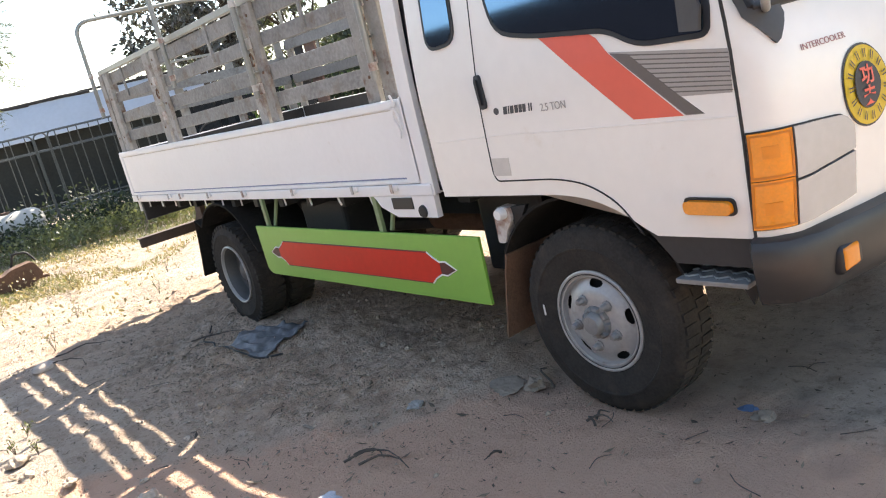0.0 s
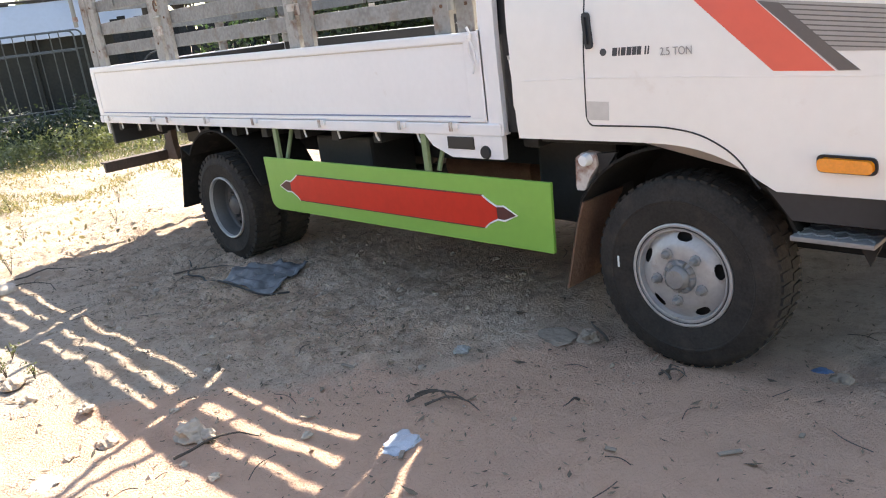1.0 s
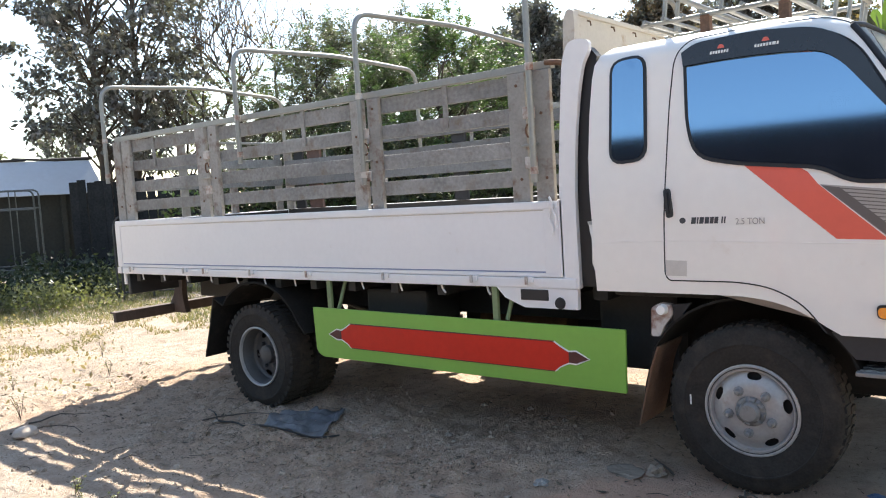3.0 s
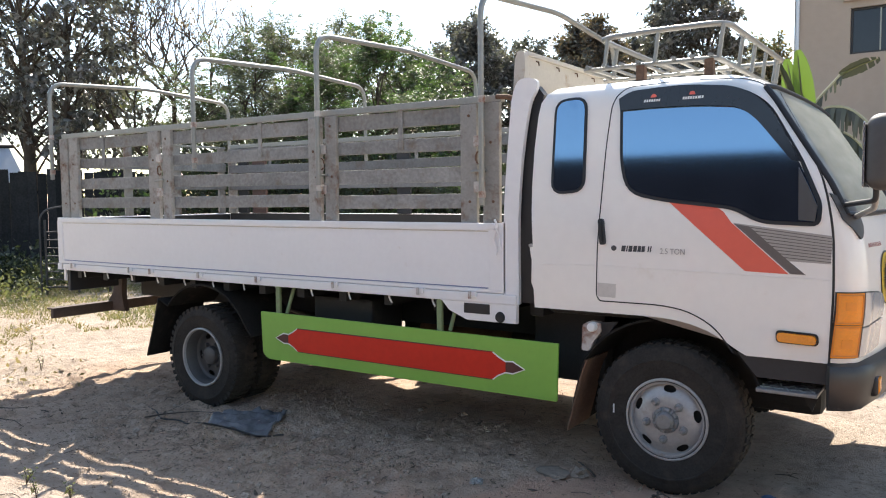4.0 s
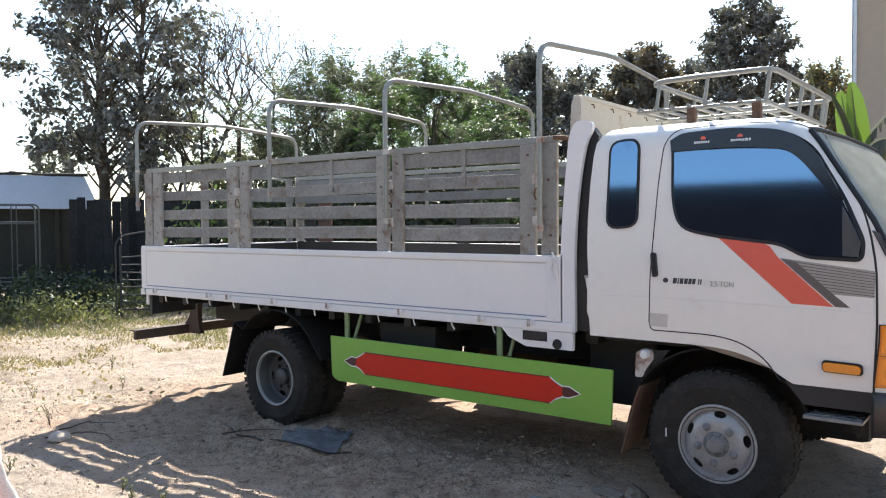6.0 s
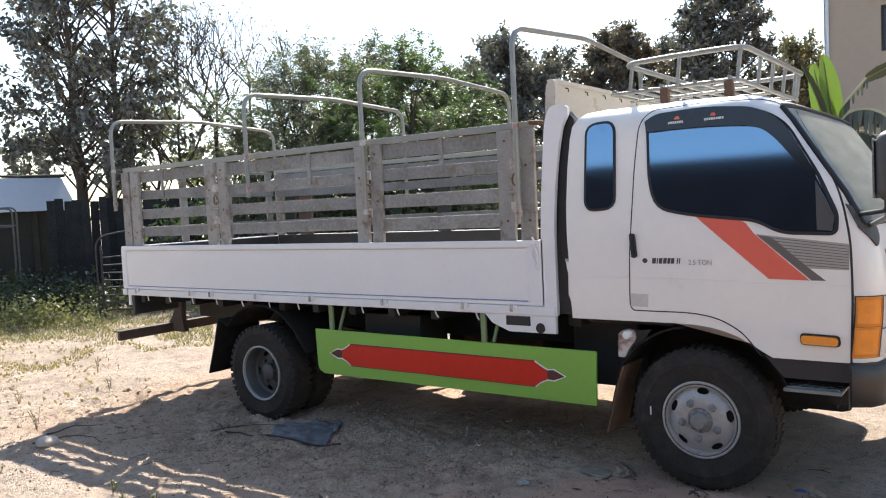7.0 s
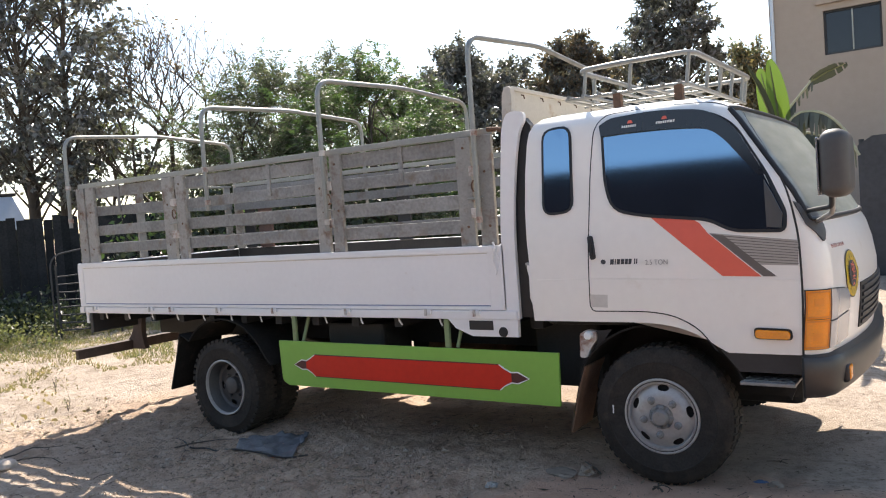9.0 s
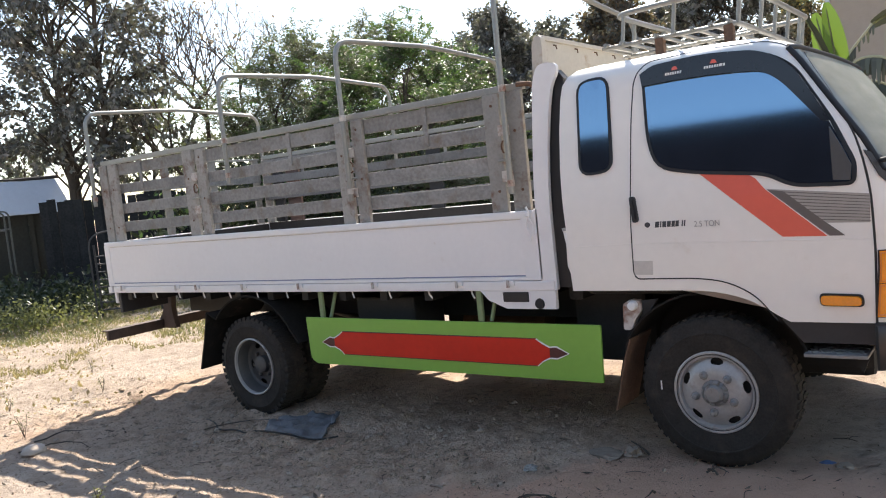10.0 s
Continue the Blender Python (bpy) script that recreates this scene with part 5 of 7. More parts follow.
def ground_mat():
    m = bpy.data.materials.new("sandy_ground")
    m.use_nodes = True
    n, ln = m.node_tree.nodes, m.node_tree.links
    b = n["Principled BSDF"]
    b.inputs["Roughness"].default_value = 0.95
    b.inputs["Specular IOR Level"].default_value = 0.15
    co = n.new("ShaderNodeTexCoord")

    def tex(scale, detail=8, rough=0.6):
        t = n.new("ShaderNodeTexNoise")
        t.inputs["Scale"].default_value, t.inputs["Detail"].default_value, t.inputs["Roughness"].default_value = scale, detail, rough
        ln.new(co.outputs["Object"], t.inputs["Vector"])
        return t

    def ramp(src, lo, hi, a, b_):
        r = n.new("ShaderNodeMapRange")
        r.inputs["From Min"].default_value, r.inputs["From Max"].default_value = lo, hi
        r.inputs["To Min"].default_value, r.inputs["To Max"].default_value = a, b_
        ln.new(src, r.inputs["Value"])
        return r.outputs[0]

    def mix(fac, a, c):
        x = n.new("ShaderNodeMix")
        x.data_type = "RGBA"
        ln.new(fac, x.inputs["Factor"])
        if isinstance(a, tuple):
            x.inputs["A"].default_value = (*a, 1)
        else:
            ln.new(a, x.inputs["A"])
        x.inputs["B"].default_value = (*c, 1)
        return x.outputs["Result"]

    col = mix(ramp(tex(0.9).outputs["Fac"], 0.35, 0.65, 0, 1), (0.57, 0.470, 0.385), (0.47, 0.378, 0.300))
    col = mix(ramp(tex(6.0, 10, 0.7).outputs["Fac"], 0.47, 0.64, 0, 0.85), col, (0.34, 0.27, 0.208))
    col = mix(ramp(tex(38.0, 4).outputs["Fac"], 0.56, 0.72, 0, 0.75), col, (0.13, 0.095, 0.07))
    col = mix(ramp(tex(70.0, 3).outputs["Fac"], 0.62, 0.72, 0, 0.6), col, (0.52, 0.45, 0.37))
    col = mix(ramp(tex(15.0, 8, 0.75).outputs["Fac"], 0.56, 0.65, 0, 0.6), col, (0.24, 0.185, 0.142))
    # brown stirred soil, which ends along a wavy line at the smooth pale dust
    xyz = n.new("ShaderNodeSeparateXYZ")
    ln.new(co.outputs["Object"], xyz.inputs[0])

    def calc(op, a, b_):
        c = n.new("ShaderNodeMath")
        c.operation = op
        for k, q in enumerate((a, b_)):
            if isinstance(q, (int, float)):
                c.inputs[k].default_value = q
            else:
                ln.new(q, c.inputs[k])
        return c.outputs[0]

    line = calc("SUBTRACT", calc("MULTIPLY", calc("SUBTRACT", xyz.outputs["X"], 2.23), 0.772), calc("MULTIPLY", calc("ADD", xyz.outputs["Y"], 0.55), 0.635))
    wob = calc("MULTIPLY", calc("SUBTRACT", tex(3.0, 8, 0.65).outputs["Fac"], 0.5), 0.9)
    dust_edge = ramp(calc("ADD", line, wob), -0.10, 0.16, 1.0, 0.0)
    inner = ramp(calc("ADD", xyz.outputs["Y"], wob), 0.0, 0.4, 0.0, 1.0)
    near_line = ramp(calc("ADD", xyz.outputs["Y"], calc("MULTIPLY", wob, 1.5)), -1.7, -0.5, 0.0, 1.0)
    fine_dust = calc("MULTIPLY", ramp(calc("ADD", line, wob), -0.10, 0.16, 0.0, 0.8), ramp(calc("ADD", xyz.outputs["Y"], calc("MULTIPLY", wob, 1.5)), -2.5, -1.5, 0.0, 1.0))
    fine_dust = calc("MULTIPLY", fine_dust, ramp(calc("ADD", xyz.outputs["Y"], wob), 0.1, 0.5, 1.0, 0.0))
    # Pale dust, lightened and reddened for the warm light in the truck's shade.
    col = mix(fine_dust, col, (0.70, 0.425, 0.295))
    soil = calc("MULTIPLY", calc("MAXIMUM", dust_edge, inner), near_line)
    soil = calc("MULTIPLY", soil, ramp(calc("ADD", xyz.outputs["X"], wob), 3.1, 4.0, 1.0, 0.0))
    soil = calc("MULTIPLY", soil, ramp(calc("ADD", xyz.outputs["X"], wob), -2.2, -1.4, 0.0, 1.0))
    soil = calc("MULTIPLY", soil, ramp(calc("ADD", xyz.outputs["Y"], wob), 1.6, 2.3, 1.0, 0.0))
    soil = calc("MULTIPLY", soil, ramp(tex(1.6, 8, 0.7).outputs["Fac"], 0.3, 0.62, 0.62, 1.0))
    # Soil brown carries the same warm shade tint, under the truck too.
    col = mix(soil, col, (0.60, 0.425, 0.305))
    col = mix(calc("MULTIPLY", soil, ramp(tex(7.0, 10, 0.75).outputs["Fac"], 0.50, 0.57, 0.0, 0.9)), col, (0.64, 0.495, 0.38))
    col = mix(calc("MULTIPLY", soil, ramp(tex(13.0, 10, 0.78).outputs["Fac"], 0.52, 0.61, 0.0, 0.75)), col, (0.22, 0.158, 0.117))
    col = mix(calc("MULTIPLY", soil, ramp(tex(2.6, 9, 0.7).outputs["Fac"], 0.50, 0.60, 0.0, 0.65)), col, (0.36, 0.25, 0.18))
    # dry grass litter
    wv = n.new("ShaderNodeTexVoronoi")
    wv.inputs["Scale"].default_value = 22
    wv.feature = "DISTANCE_TO_EDGE"
    ln.new(co.outputs["Object"], wv.inputs["Vector"])
    col = mix(ramp(wv.outputs["Distance"], 0.0, 0.012, 0.25, 0), col, (0.10, 0.075, 0.055))
    ln.new(col, b.inputs["Base Color"])
    bp = n.new("ShaderNodeBump")
    bp.inputs["Strength"].default_value, bp.inputs["Distance"].default_value = 0.9, 0.035
    ad = n.new("ShaderNodeMath")
    ln.new(tex(24.0, 10, 0.7).outputs["Fac"], ad.inputs[0])
    ln.new(tex(110.0, 4).outputs["Fac"], ad.inputs[1])
    ln.new(ad.outputs[0], bp.inputs["Height"])
    ln.new(bp.outputs[0], b.inputs["Normal"])
    return m


ground = raw("ground", gverts, gfaces, ground_mat(), smooth=True)
tagged(ground, "uneven sandy dirt yard with dry litter", "ground", kind="structure")


def on_ground(x, y, up=0.0):
    return Vector((x, y, ground_z(x, y) + up))


# ---- trees and plants ----
def leaf_cloud(name, centers, count, size, material, parent=None, flat=0.35, long=2.0, seed=1, droop=0.0):
    """Many small leaves round the given clumps (place, radius), as one mesh."""
    rng = np.random.default_rng(seed)
    w = np.array([c[1] ** 2 for c in centers])
    pick = rng.choice(len(centers), count, p=w / w.sum())
    c = np.array([tuple(centers[i][0]) for i in pick])
    r = np.array([centers[i][1] for i in pick])
    d = rng.normal(size=(count, 3))
    d /= np.linalg.norm(d, axis=1)[:, None]
    p = c + d * (r * 1.25 * rng.uniform(0.0, 1.0, count) ** 0.5)[:, None] * np.array([1, 1, 0.85])
    a = rng.normal(size=(count, 3))
    a[:, 2] -= droop * 2
    a /= np.linalg.norm(a, axis=1)[:, None]
    b = np.cross(a, rng.normal(size=(count, 3)))
    b /= np.linalg.norm(b, axis=1)[:, None]
    s = size * rng.uniform(0.6, 1.35, count)[:, None]
    l, q = a * s * long / 2, b * s * 0.5
    v = np.stack([p - l, p + q - l * 0.1, p + l, p - q - l * 0.1], 1).reshape(-1, 3)
    f = np.arange(count * 4).reshape(-1, 4)
    return raw(name, v.tolist(), f.tolist(), material, parent)


M["bark"] = mat("bark", (0.075, 0.058, 0.045), 0.9, vary=0.3, scale=8, bump=0.5, bump_scale=25)
M["bark_pale"] = mat("bark_pale", (0.16, 0.13, 0.105), 0.9, vary=0.25, scale=8, bump=0.4)
M["leaf_dark"] = leaf_mat("leaf_dark", (0.108, 0.108, 0.102), 0.24, 0.32)
M["leaf_mid"] = leaf_mat("leaf_mid", (0.118, 0.130, 0.092), 0.34, 0.36)
# Pale grey leaves that put backlit haze and glints into the crowns.
M["leaf_grey"] = leaf_mat("leaf_grey", (0.180, 0.172, 0.168), 0.22, 0.36)
M["leaf_fresh"] = leaf_mat("leaf_fresh", (0.075, 0.125, 0.048), 0.40)
# Leaf green darkened: the shade under trees and by the shed is in it.
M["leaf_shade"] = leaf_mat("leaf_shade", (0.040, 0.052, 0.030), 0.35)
M["leaf_brown"] = leaf_mat("leaf_brown", (0.165, 0.122, 0.088), 0.3)
M["leaf_weed"] = leaf_mat("leaf_weed", (0.155, 0.165, 0.080), 0.4)
M["leaf_dry"] = leaf_mat("leaf_dry", (0.30, 0.235, 0.13), 0.3)


def grown(name, pos, way, length, width, material, parent, seed, fold=0.35):
    """One mesh of pointed leaves, each folded a little along its midrib."""
    rng = np.random.default_rng(seed)
    n = len(pos)
    a = way / np.linalg.norm(way, axis=1)[:, None]
    b = np.cross(a, rng.normal(size=(n, 3)))
    b /= np.linalg.norm(b, axis=1)[:, None] + 1e-9
    c = np.cross(a, b)
    l = (length * rng.uniform(0.65, 1.25, n))[:, None]
    w = (width * rng.uniform(0.7, 1.2, n))[:, None] * 0.5
    edge = pos + a * l * 0.42
    v = np.stack([pos, edge + b * w + c * w * fold, pos + a * l, edge - b * w + c * w * fold, edge], 1).reshape(-1, 3)
    k = (np.arange(n) * 5)[:, None]
    f = np.concatenate([k + [0, 4, 1], k + [4, 2, 1], k + [0, 3, 4], k + [4, 3, 2]], 1).reshape(-1)
    me = bpy.data.meshes.new(name)
    me.vertices.add(len(v))
    me.vertices.foreach_set("co", v.astype(np.float32).ravel())
    me.loops.add(len(f))
    me.loops.foreach_set("vertex_index", f.astype(np.int32))
    me.polygons.add(len(f) // 3)
    me.polygons.foreach_set("loop_start", np.arange(0, len(f), 3, dtype=np.int32))
    me.update(calc_edges=True)
    me.materials.append(material)
    ob = new(name, me)
    ob.parent = parent
    ob.matrix_parent_inverse = parent.matrix_world.inverted()
    return ob


def limbs(bm_verts, bm_faces, pts, radii, sides=6):
    """Adds a tapered branch to plain lists of corners and faces."""
    rings = []
    for i, p in enumerate(pts):
        d = (pts[min(i + 1, len(pts) - 1)] - pts[max(i - 1, 0)]).normalized()
        s = d.orthogonal().normalized()
        u = d.cross(s)
        rings.append(len(bm_verts))
        for m in range(sides):
            t = 2 * math.pi * m / sides
            bm_verts.append(tuple(p + radii[i] * (math.cos(t) * s + math.sin(t) * u)))
    for a, b in zip(rings, rings[1:]):
        for m in range(sides):
            bm_faces.append((a + m, a + (m + 1) % sides, b + (m + 1) % sides, b + m))


def tree(base, height, spread_r, low, label, leaves, leaf_size, count, seed, long=2.0, clumps=26, trunk_r=0.14, bark="bark", lean=(0, 0), droop=0.2, extra=None, clump_r=0.6, stems=1, feathery=False, top_only=None):
    """Slim stems that fork into limbs and twigs; leaves sit along the twigs, so that the crown breaks into clumps with gaps."""
    rng = random.Random(seed)
    nr = np.random.default_rng(seed)
    base = Vector(base)
    t = thing("tree", label, "tree", at=base)
    verts, faces, twigs = [], [], []
    heart = base + Vector((lean[0], lean[1], low + (height - low) * 0.45))

    def r3(a=1.0):
        return Vector((rng.uniform(-a, a), rng.uniform(-a, a), rng.uniform(-a, a)))

    for s in range(stems):
        a0 = 6.28 * (s + rng.random() * 0.6) / stems
        out = spread_r * (0.0 if stems == 1 else 0.30)
        foot = base + Vector((0.16 * s * math.cos(a0), 0.16 * s * math.sin(a0), -0.05))
        top = base + Vector((lean[0] + out * math.cos(a0), lean[1] + out * math.sin(a0), height * rng.uniform(0.80, 0.92)))
        stem = [foot + (top - foot) * q + Vector((rng.uniform(-1, 1), rng.uniform(-1, 1), 0)) * 0.10 * (0 < q < 1) for q in (0, 0.2, 0.4, 0.6, 0.8, 1.0)]
        limbs(verts, faces, stem, [trunk_r * q for q in (1.15, 0.9, 0.72, 0.5, 0.3, 0.1)], 8)
        for k in range(clumps // stems):
            u = (k + rng.random()) / (clumps // stems)
            z = low + (height - low) * u
            a = k * 2.4 + rng.uniform(-0.5, 0.5)
            r = spread_r * rng.uniform(0.30, 1.0) ** 0.7 * math.sqrt(max(0.06, 1 - (2 * u - 0.80) ** 2 * 0.75))
            tip = base + Vector((lean[0] + r * math.cos(a), lean[1] + r * math.sin(a), z))
            hq = min(0.95, max(0.2, (z - base.z - 0.45 * r) / height))
            i = min(4, int(hq * 5))
            root = stem[i].lerp(stem[i + 1], hq * 5 - i)
            bend = root.lerp(tip, 0.55) + Vector((0, 0, 0.18 * r)) + r3(0.1)
            limbs(verts, faces, [root, root.lerp(bend, 0.5) + r3(0.05), bend, tip], [trunk_r * q for q in (0.30, 0.22, 0.15, 0.05)], 5)
            for q in range(7):
                at = bend.lerp(tip, rng.uniform(0.1, 1.0))
                way = ((tip - heart).normalized() * 0.6 + r3() * 0.9 + Vector((0, 0, 0.35))).normalized()
                end = at + way * clump_r * rng.uniform(0.5, 1.25)
                mid = at.lerp(end, 0.5) + Vector((0, 0, 0.07 if feathery else 0.0))
                limbs(verts, faces, [at, mid, end - Vector((0, 0, 0.10 if feathery else 0.0))], [trunk_r * 0.05, trunk_r * 0.04, 0.004], 4)
                twigs.append((at, mid, end))
    raw("trunk", verts, faces, M[bark], t, smooth=True)
    a, m, b = (np.array([tuple(w[q]) for w in twigs]) for q in range(3))

    def foliage(material, n, pick, sd):
        g = np.random.default_rng(sd)
        if feathery:
            fr = n // 14
            w = g.choice(pick, fr)
            q = g.uniform(0.1, 1.0, fr)[:, None]
            root = (1 - q) ** 2 * a[w] + 2 * q * (1 - q) * m[w] + q * q * b[w]
            way = (b[w] - a[w]) / np.linalg.norm(b[w] - a[w], axis=1)[:, None] + g.normal(0, 0.55, (fr, 3)) + [0, 0, 0.15]
            way /= np.linalg.norm(way, axis=1)[:, None]
            side = np.cross(way, g.normal(0, 0.4, (fr, 3)) + [0, 0, 1])
            side /= np.linalg.norm(side, axis=1)[:, None] + 1e-9
            ln = g.uniform(0.16, 0.34, fr)[:, None]
            ps, ws = [], []
            for k in range(14):
                d = (k // 2 + 1) / 7
                ps.append(root + way * ln * d - np.array([0, 0, 1.0]) * ln * 0.35 * d * d)
                ws.append(side * (1 if k % 2 else -1) + way * 0.45 - np.array([0, 0, 0.25]))
            return grown("crown", np.concatenate(ps), np.concatenate(ws), leaf_size * long, leaf_size, M[material], t, sd)
        w = g.choice(pick, n)
        q = g.uniform(0.0, 1.05, n)[:, None] ** 0.7
        p = (1 - q) ** 2 * a[w] + 2 * q * (1 - q) * m[w] + q * q * b[w] + g.normal(0, 0.045, (n, 3))
        way = 0.5 * (b[w] - a[w]) / np.linalg.norm(b[w] - a[w], axis=1)[:, None] + g.normal(0, 0.75, (n, 3)) - [0, 0, droop]
        return grown("crown", p, way, leaf_size * long, leaf_size, M[material], t, sd)

    ids = np.arange(len(twigs))
    foliage(leaves, count, ids, seed + 1)
    if extra:
        z = b[:, 2]
        some = ids[z > np.quantile(z, 0.45)] if top_only == "top" else ids[z < np.quantile(z, 0.6)] if top_only == "low" else ids[nr.random(len(ids)) < 0.4]
        foliage(extra[0], int(count * extra[1]), some, seed + 50)
    return t


def polar(az, d, eye=(4.7, -3.85)):
    return (eye[0] + d * math.cos(radians(az)), eye[1] + d * math.sin(radians(az)), 0.0)


tree(polar(149.6, 18.5), 7.9, 2.25, 2.8, "large dark-leaved tree with dense drooping leaves", "leaf_dark", 0.080, 9000, 11, 1.9, 120, 0.095, stems=4, droop=0.6, clump_r=0.55, extra=("leaf_grey", 0.55))


def bare_tree(base, height, label, seed):
    """A thin tree whose limbs fork again and again into fine twigs."""
    rng = random.Random(seed)
    t = thing("tree", label, "tree", at=base)
    verts, faces, tips = [], [], []

    def limb(a, way, length, r, level):
        pts, p = [a], a
        for k in range(3):
            way = (way + Vector((rng.uniform(-1, 1), rng.uniform(-1, 1), rng.uniform(-0.3, 0.7))) * 0.18).normalized()
            p = p + way * length / 3
            pts.append(p)
        s = way.orthogonal().normalized()
        u = way.cross(s)
        b = len(verts)
        for i, q in enumerate(pts):
            rr = r * (1 - 0.17 * i)
            verts.extend(tuple(q + rr * (math.cos(1.2566 * m) * s + math.sin(1.2566 * m) * u)) for m in range(5))
        for i in range(3):
            faces.extend((b + 5 * i + m, b + 5 * i + (m + 1) % 5, b + 5 * i + 5 + (m + 1) % 5, b + 5 * i + 5 + m) for m in range(5))
        if level == 0:
            tips.append((p, 0.22))
            return
        for q in range(3):
            turn = Vector((rng.uniform(-1, 1), rng.uniform(-1, 1), rng.uniform(-0.2, 0.5)))
            limb(pts[3] if q < 2 else pts[2], (way * 0.72 + turn * 0.80 + Vector((0, 0, 0.10))).normalized(), length * rng.uniform(0.62, 0.82), r * 0.64, level - 1)

    limb(Vector(base), Vector((0.05, 0, 1)), height * 0.33, 0.11, 6)
    raw("trunk", verts, faces, M["bark"], t)
    leaf_cloud("crown", tips, 900, 0.045, M["leaf_brown"], t, long=2.0, seed=seed)


bare_tree(polar(141.6, 19.5), 6.9, "nearly bare thin tree with fine twigs", 12)
tree(polar(135.6, 17.5), 4.55, 2.3, 0.6, "feathery grey-green tree with arching branches", "leaf_mid", 0.024, 78000, 13, 2.8, 80, 0.08, droop=0.3, extra=("leaf_fresh", 0.2), clump_r=1.0, stems=4, feathery=True)
tree(polar(128.2, 16.6), 4.2, 2.4, 0.5, "feathery fresh green tree", "leaf_fresh", 0.024, 82000, 14, 2.8, 80, 0.08, droop=0.3, clump_r=0.95, stems=4, extra=("leaf_mid", 0.45), feathery=True)
tree(polar(131.5, 20.5), 5.1, 2.5, 0.6, "feathery tree behind the green ones", "leaf_mid", 0.028, 70000, 25, 2.8, 70, 0.08, droop=0.3, clump_r=1.0, stems=4, feathery=True)
tree(polar(139.5, 23.0), 3.8, 2.6, 0.6, "pale leafy tree behind the bare one", "leaf_mid", 0.06, 8000, 26, 2.2, 60, 0.1, droop=0.4, clump_r=0.55, stems=3, extra=("leaf_grey", 0.5))
tree(polar(125.0, 23.5), 5.5, 2.4, 0.7, "dark leafy tree between the green crowns", "leaf_dark", 0.065, 16000, 27, 2.2, 70, 0.12, droop=0.5, clump_r=0.5, stems=2, extra=("leaf_grey", 0.25))
# Grey leaves only on top: its lit edges are put into leaf colour.
tree(polar(121.2, 19.5), 5.45, 1.95, 0.8, "dense round-topped tree with dark leaves", "leaf_dark", 0.060, 23000, 15, 2.3, 100, 0.12, droop=0.6, extra=("leaf_grey", 0.55), clump_r=0.44, stems=2, top_only="top")
tree(polar(113.4, 21.5), 5.75, 2.1, 0.9, "tree with brown withered leaves", "leaf_dark", 0.060, 17000, 16, 2.3, 96, 0.12, droop=0.6, extra=("leaf_brown", 0.85), clump_r=0.44, stems=2, top_only="top")
tree(polar(106.4, 20.0), 6.5, 1.6, 1.9, "tall tree with a dense dark crown", "leaf_dark", 0.060, 14500, 17, 2.3, 90, 0.13, droop=0.6, extra=("leaf_grey", 0.5), clump_r=0.44, stems=2)
tree(polar(101.6, 23.0), 5.4, 1.15, 1.8, "tree with a pale brown top", "leaf_mid", 0.055, 8000, 18, 2.4, 44, 0.11, droop=0.5, extra=("leaf_dry", 0.4), clump_r=0.40, top_only="top")
tree(polar(117.5, 26.0), 6.3, 2.6, 1.0, "dark tree standing further behind", "leaf_dark", 0.07, 16000, 22, 2.2, 70, 0.12, droop=0.5, clump_r=0.5)
tree(polar(109.5, 24.0), 5.9, 2.4, 0.8, "dark leafy tree behind the roof rack", "leaf_dark", 0.07, 16000, 23, 2.2, 70, 0.12, droop=0.5, clump_r=0.5, extra=("leaf_grey", 0.2))
tree(polar(103.0, 24.5), 4.9, 2.0, 0.8, "low dark leafy tree beside the house", "leaf_dark", 0.07, 12000, 24, 2.2, 60, 0.12, droop=0.5, clump_r=0.5)
tree((-12.9, 0.2, 0), 6.0, 1.7, 3.0, "thorny feathery tree with hanging twigs", "leaf_mid", 0.022, 30000, 19, 3.0, 36, 0.08, droop=0.7, extra=("leaf_weed", 0.3), clump_r=0.7, feathery=True)
tree(polar(146.0, 22), 4.2, 2.0, 0.6, "low leafy tree behind the truck", "leaf_mid", 0.07, 4200, 20, 2.2, 22, 0.1, extra=("leaf_weed", 0.3))
tree(polar(153.8, 30), 4.4, 1.1, 1.2, "pale hazy tree behind the shed", "leaf_mid", 0.09, 2200, 21, 1.8, 26, 0.08, extra=("leaf_grey", 0.6), clump_r=0.4)
for k, (az, d, h) in enumerate(((160.8, 62, 5.8), (158.1, 64, 5.9), (159.6, 70, 5.5))):
    tree(polar(az, d), h, 0.75, 3.9, "small distant round-headed palm", "leaf_mid", 0.14, 420, 30 + k, 3.5, 12, 0.10, clump_r=0.5)


def shrubs(name, label, spots, count, size, material, seed, height=0.5):
    random.seed(seed)
    cl = []
    for x, y, r, h in spots:
        for _ in range(5):
            a = random.uniform(0, 6.28)
            q = r * random.random()
            cl.append((Vector((x + q * math.cos(a), y + q * math.sin(a), ground_z(x, y, False) + h * random.uniform(0.2, 0.8))), max(0.12, r * 0.45)))
    ob = leaf_cloud(name, cl, count, size, material, seed=seed)
    me = ob.data
    for v in me.vertices:
        v.co.z = max(v.co.z, 0.005)
    return tagged(ob, label, "plants", kind="stuff")


random.seed(44)
belt = [(*polar(a, random.uniform(14.5, 17.5))[:2], 1.0, random.uniform(1.2, 2.9)) for a in np.arange(106, 145, 0.8)]
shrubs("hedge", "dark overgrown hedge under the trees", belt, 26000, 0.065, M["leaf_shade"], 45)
shrubs("hedge", "fresh green hedge leaves", belt[::3], 7000, 0.055, M["leaf_fresh"], 55)
weeds = [(*polar(random.uniform(146, 171), random.uniform(12.8, 16.0))[:2], 0.5, random.uniform(0.15, 0.45)) for _ in range(46)]
shrubs("weeds", "low green weeds along the fence", weeds, 12000, 0.032, M["leaf_weed"], 46)
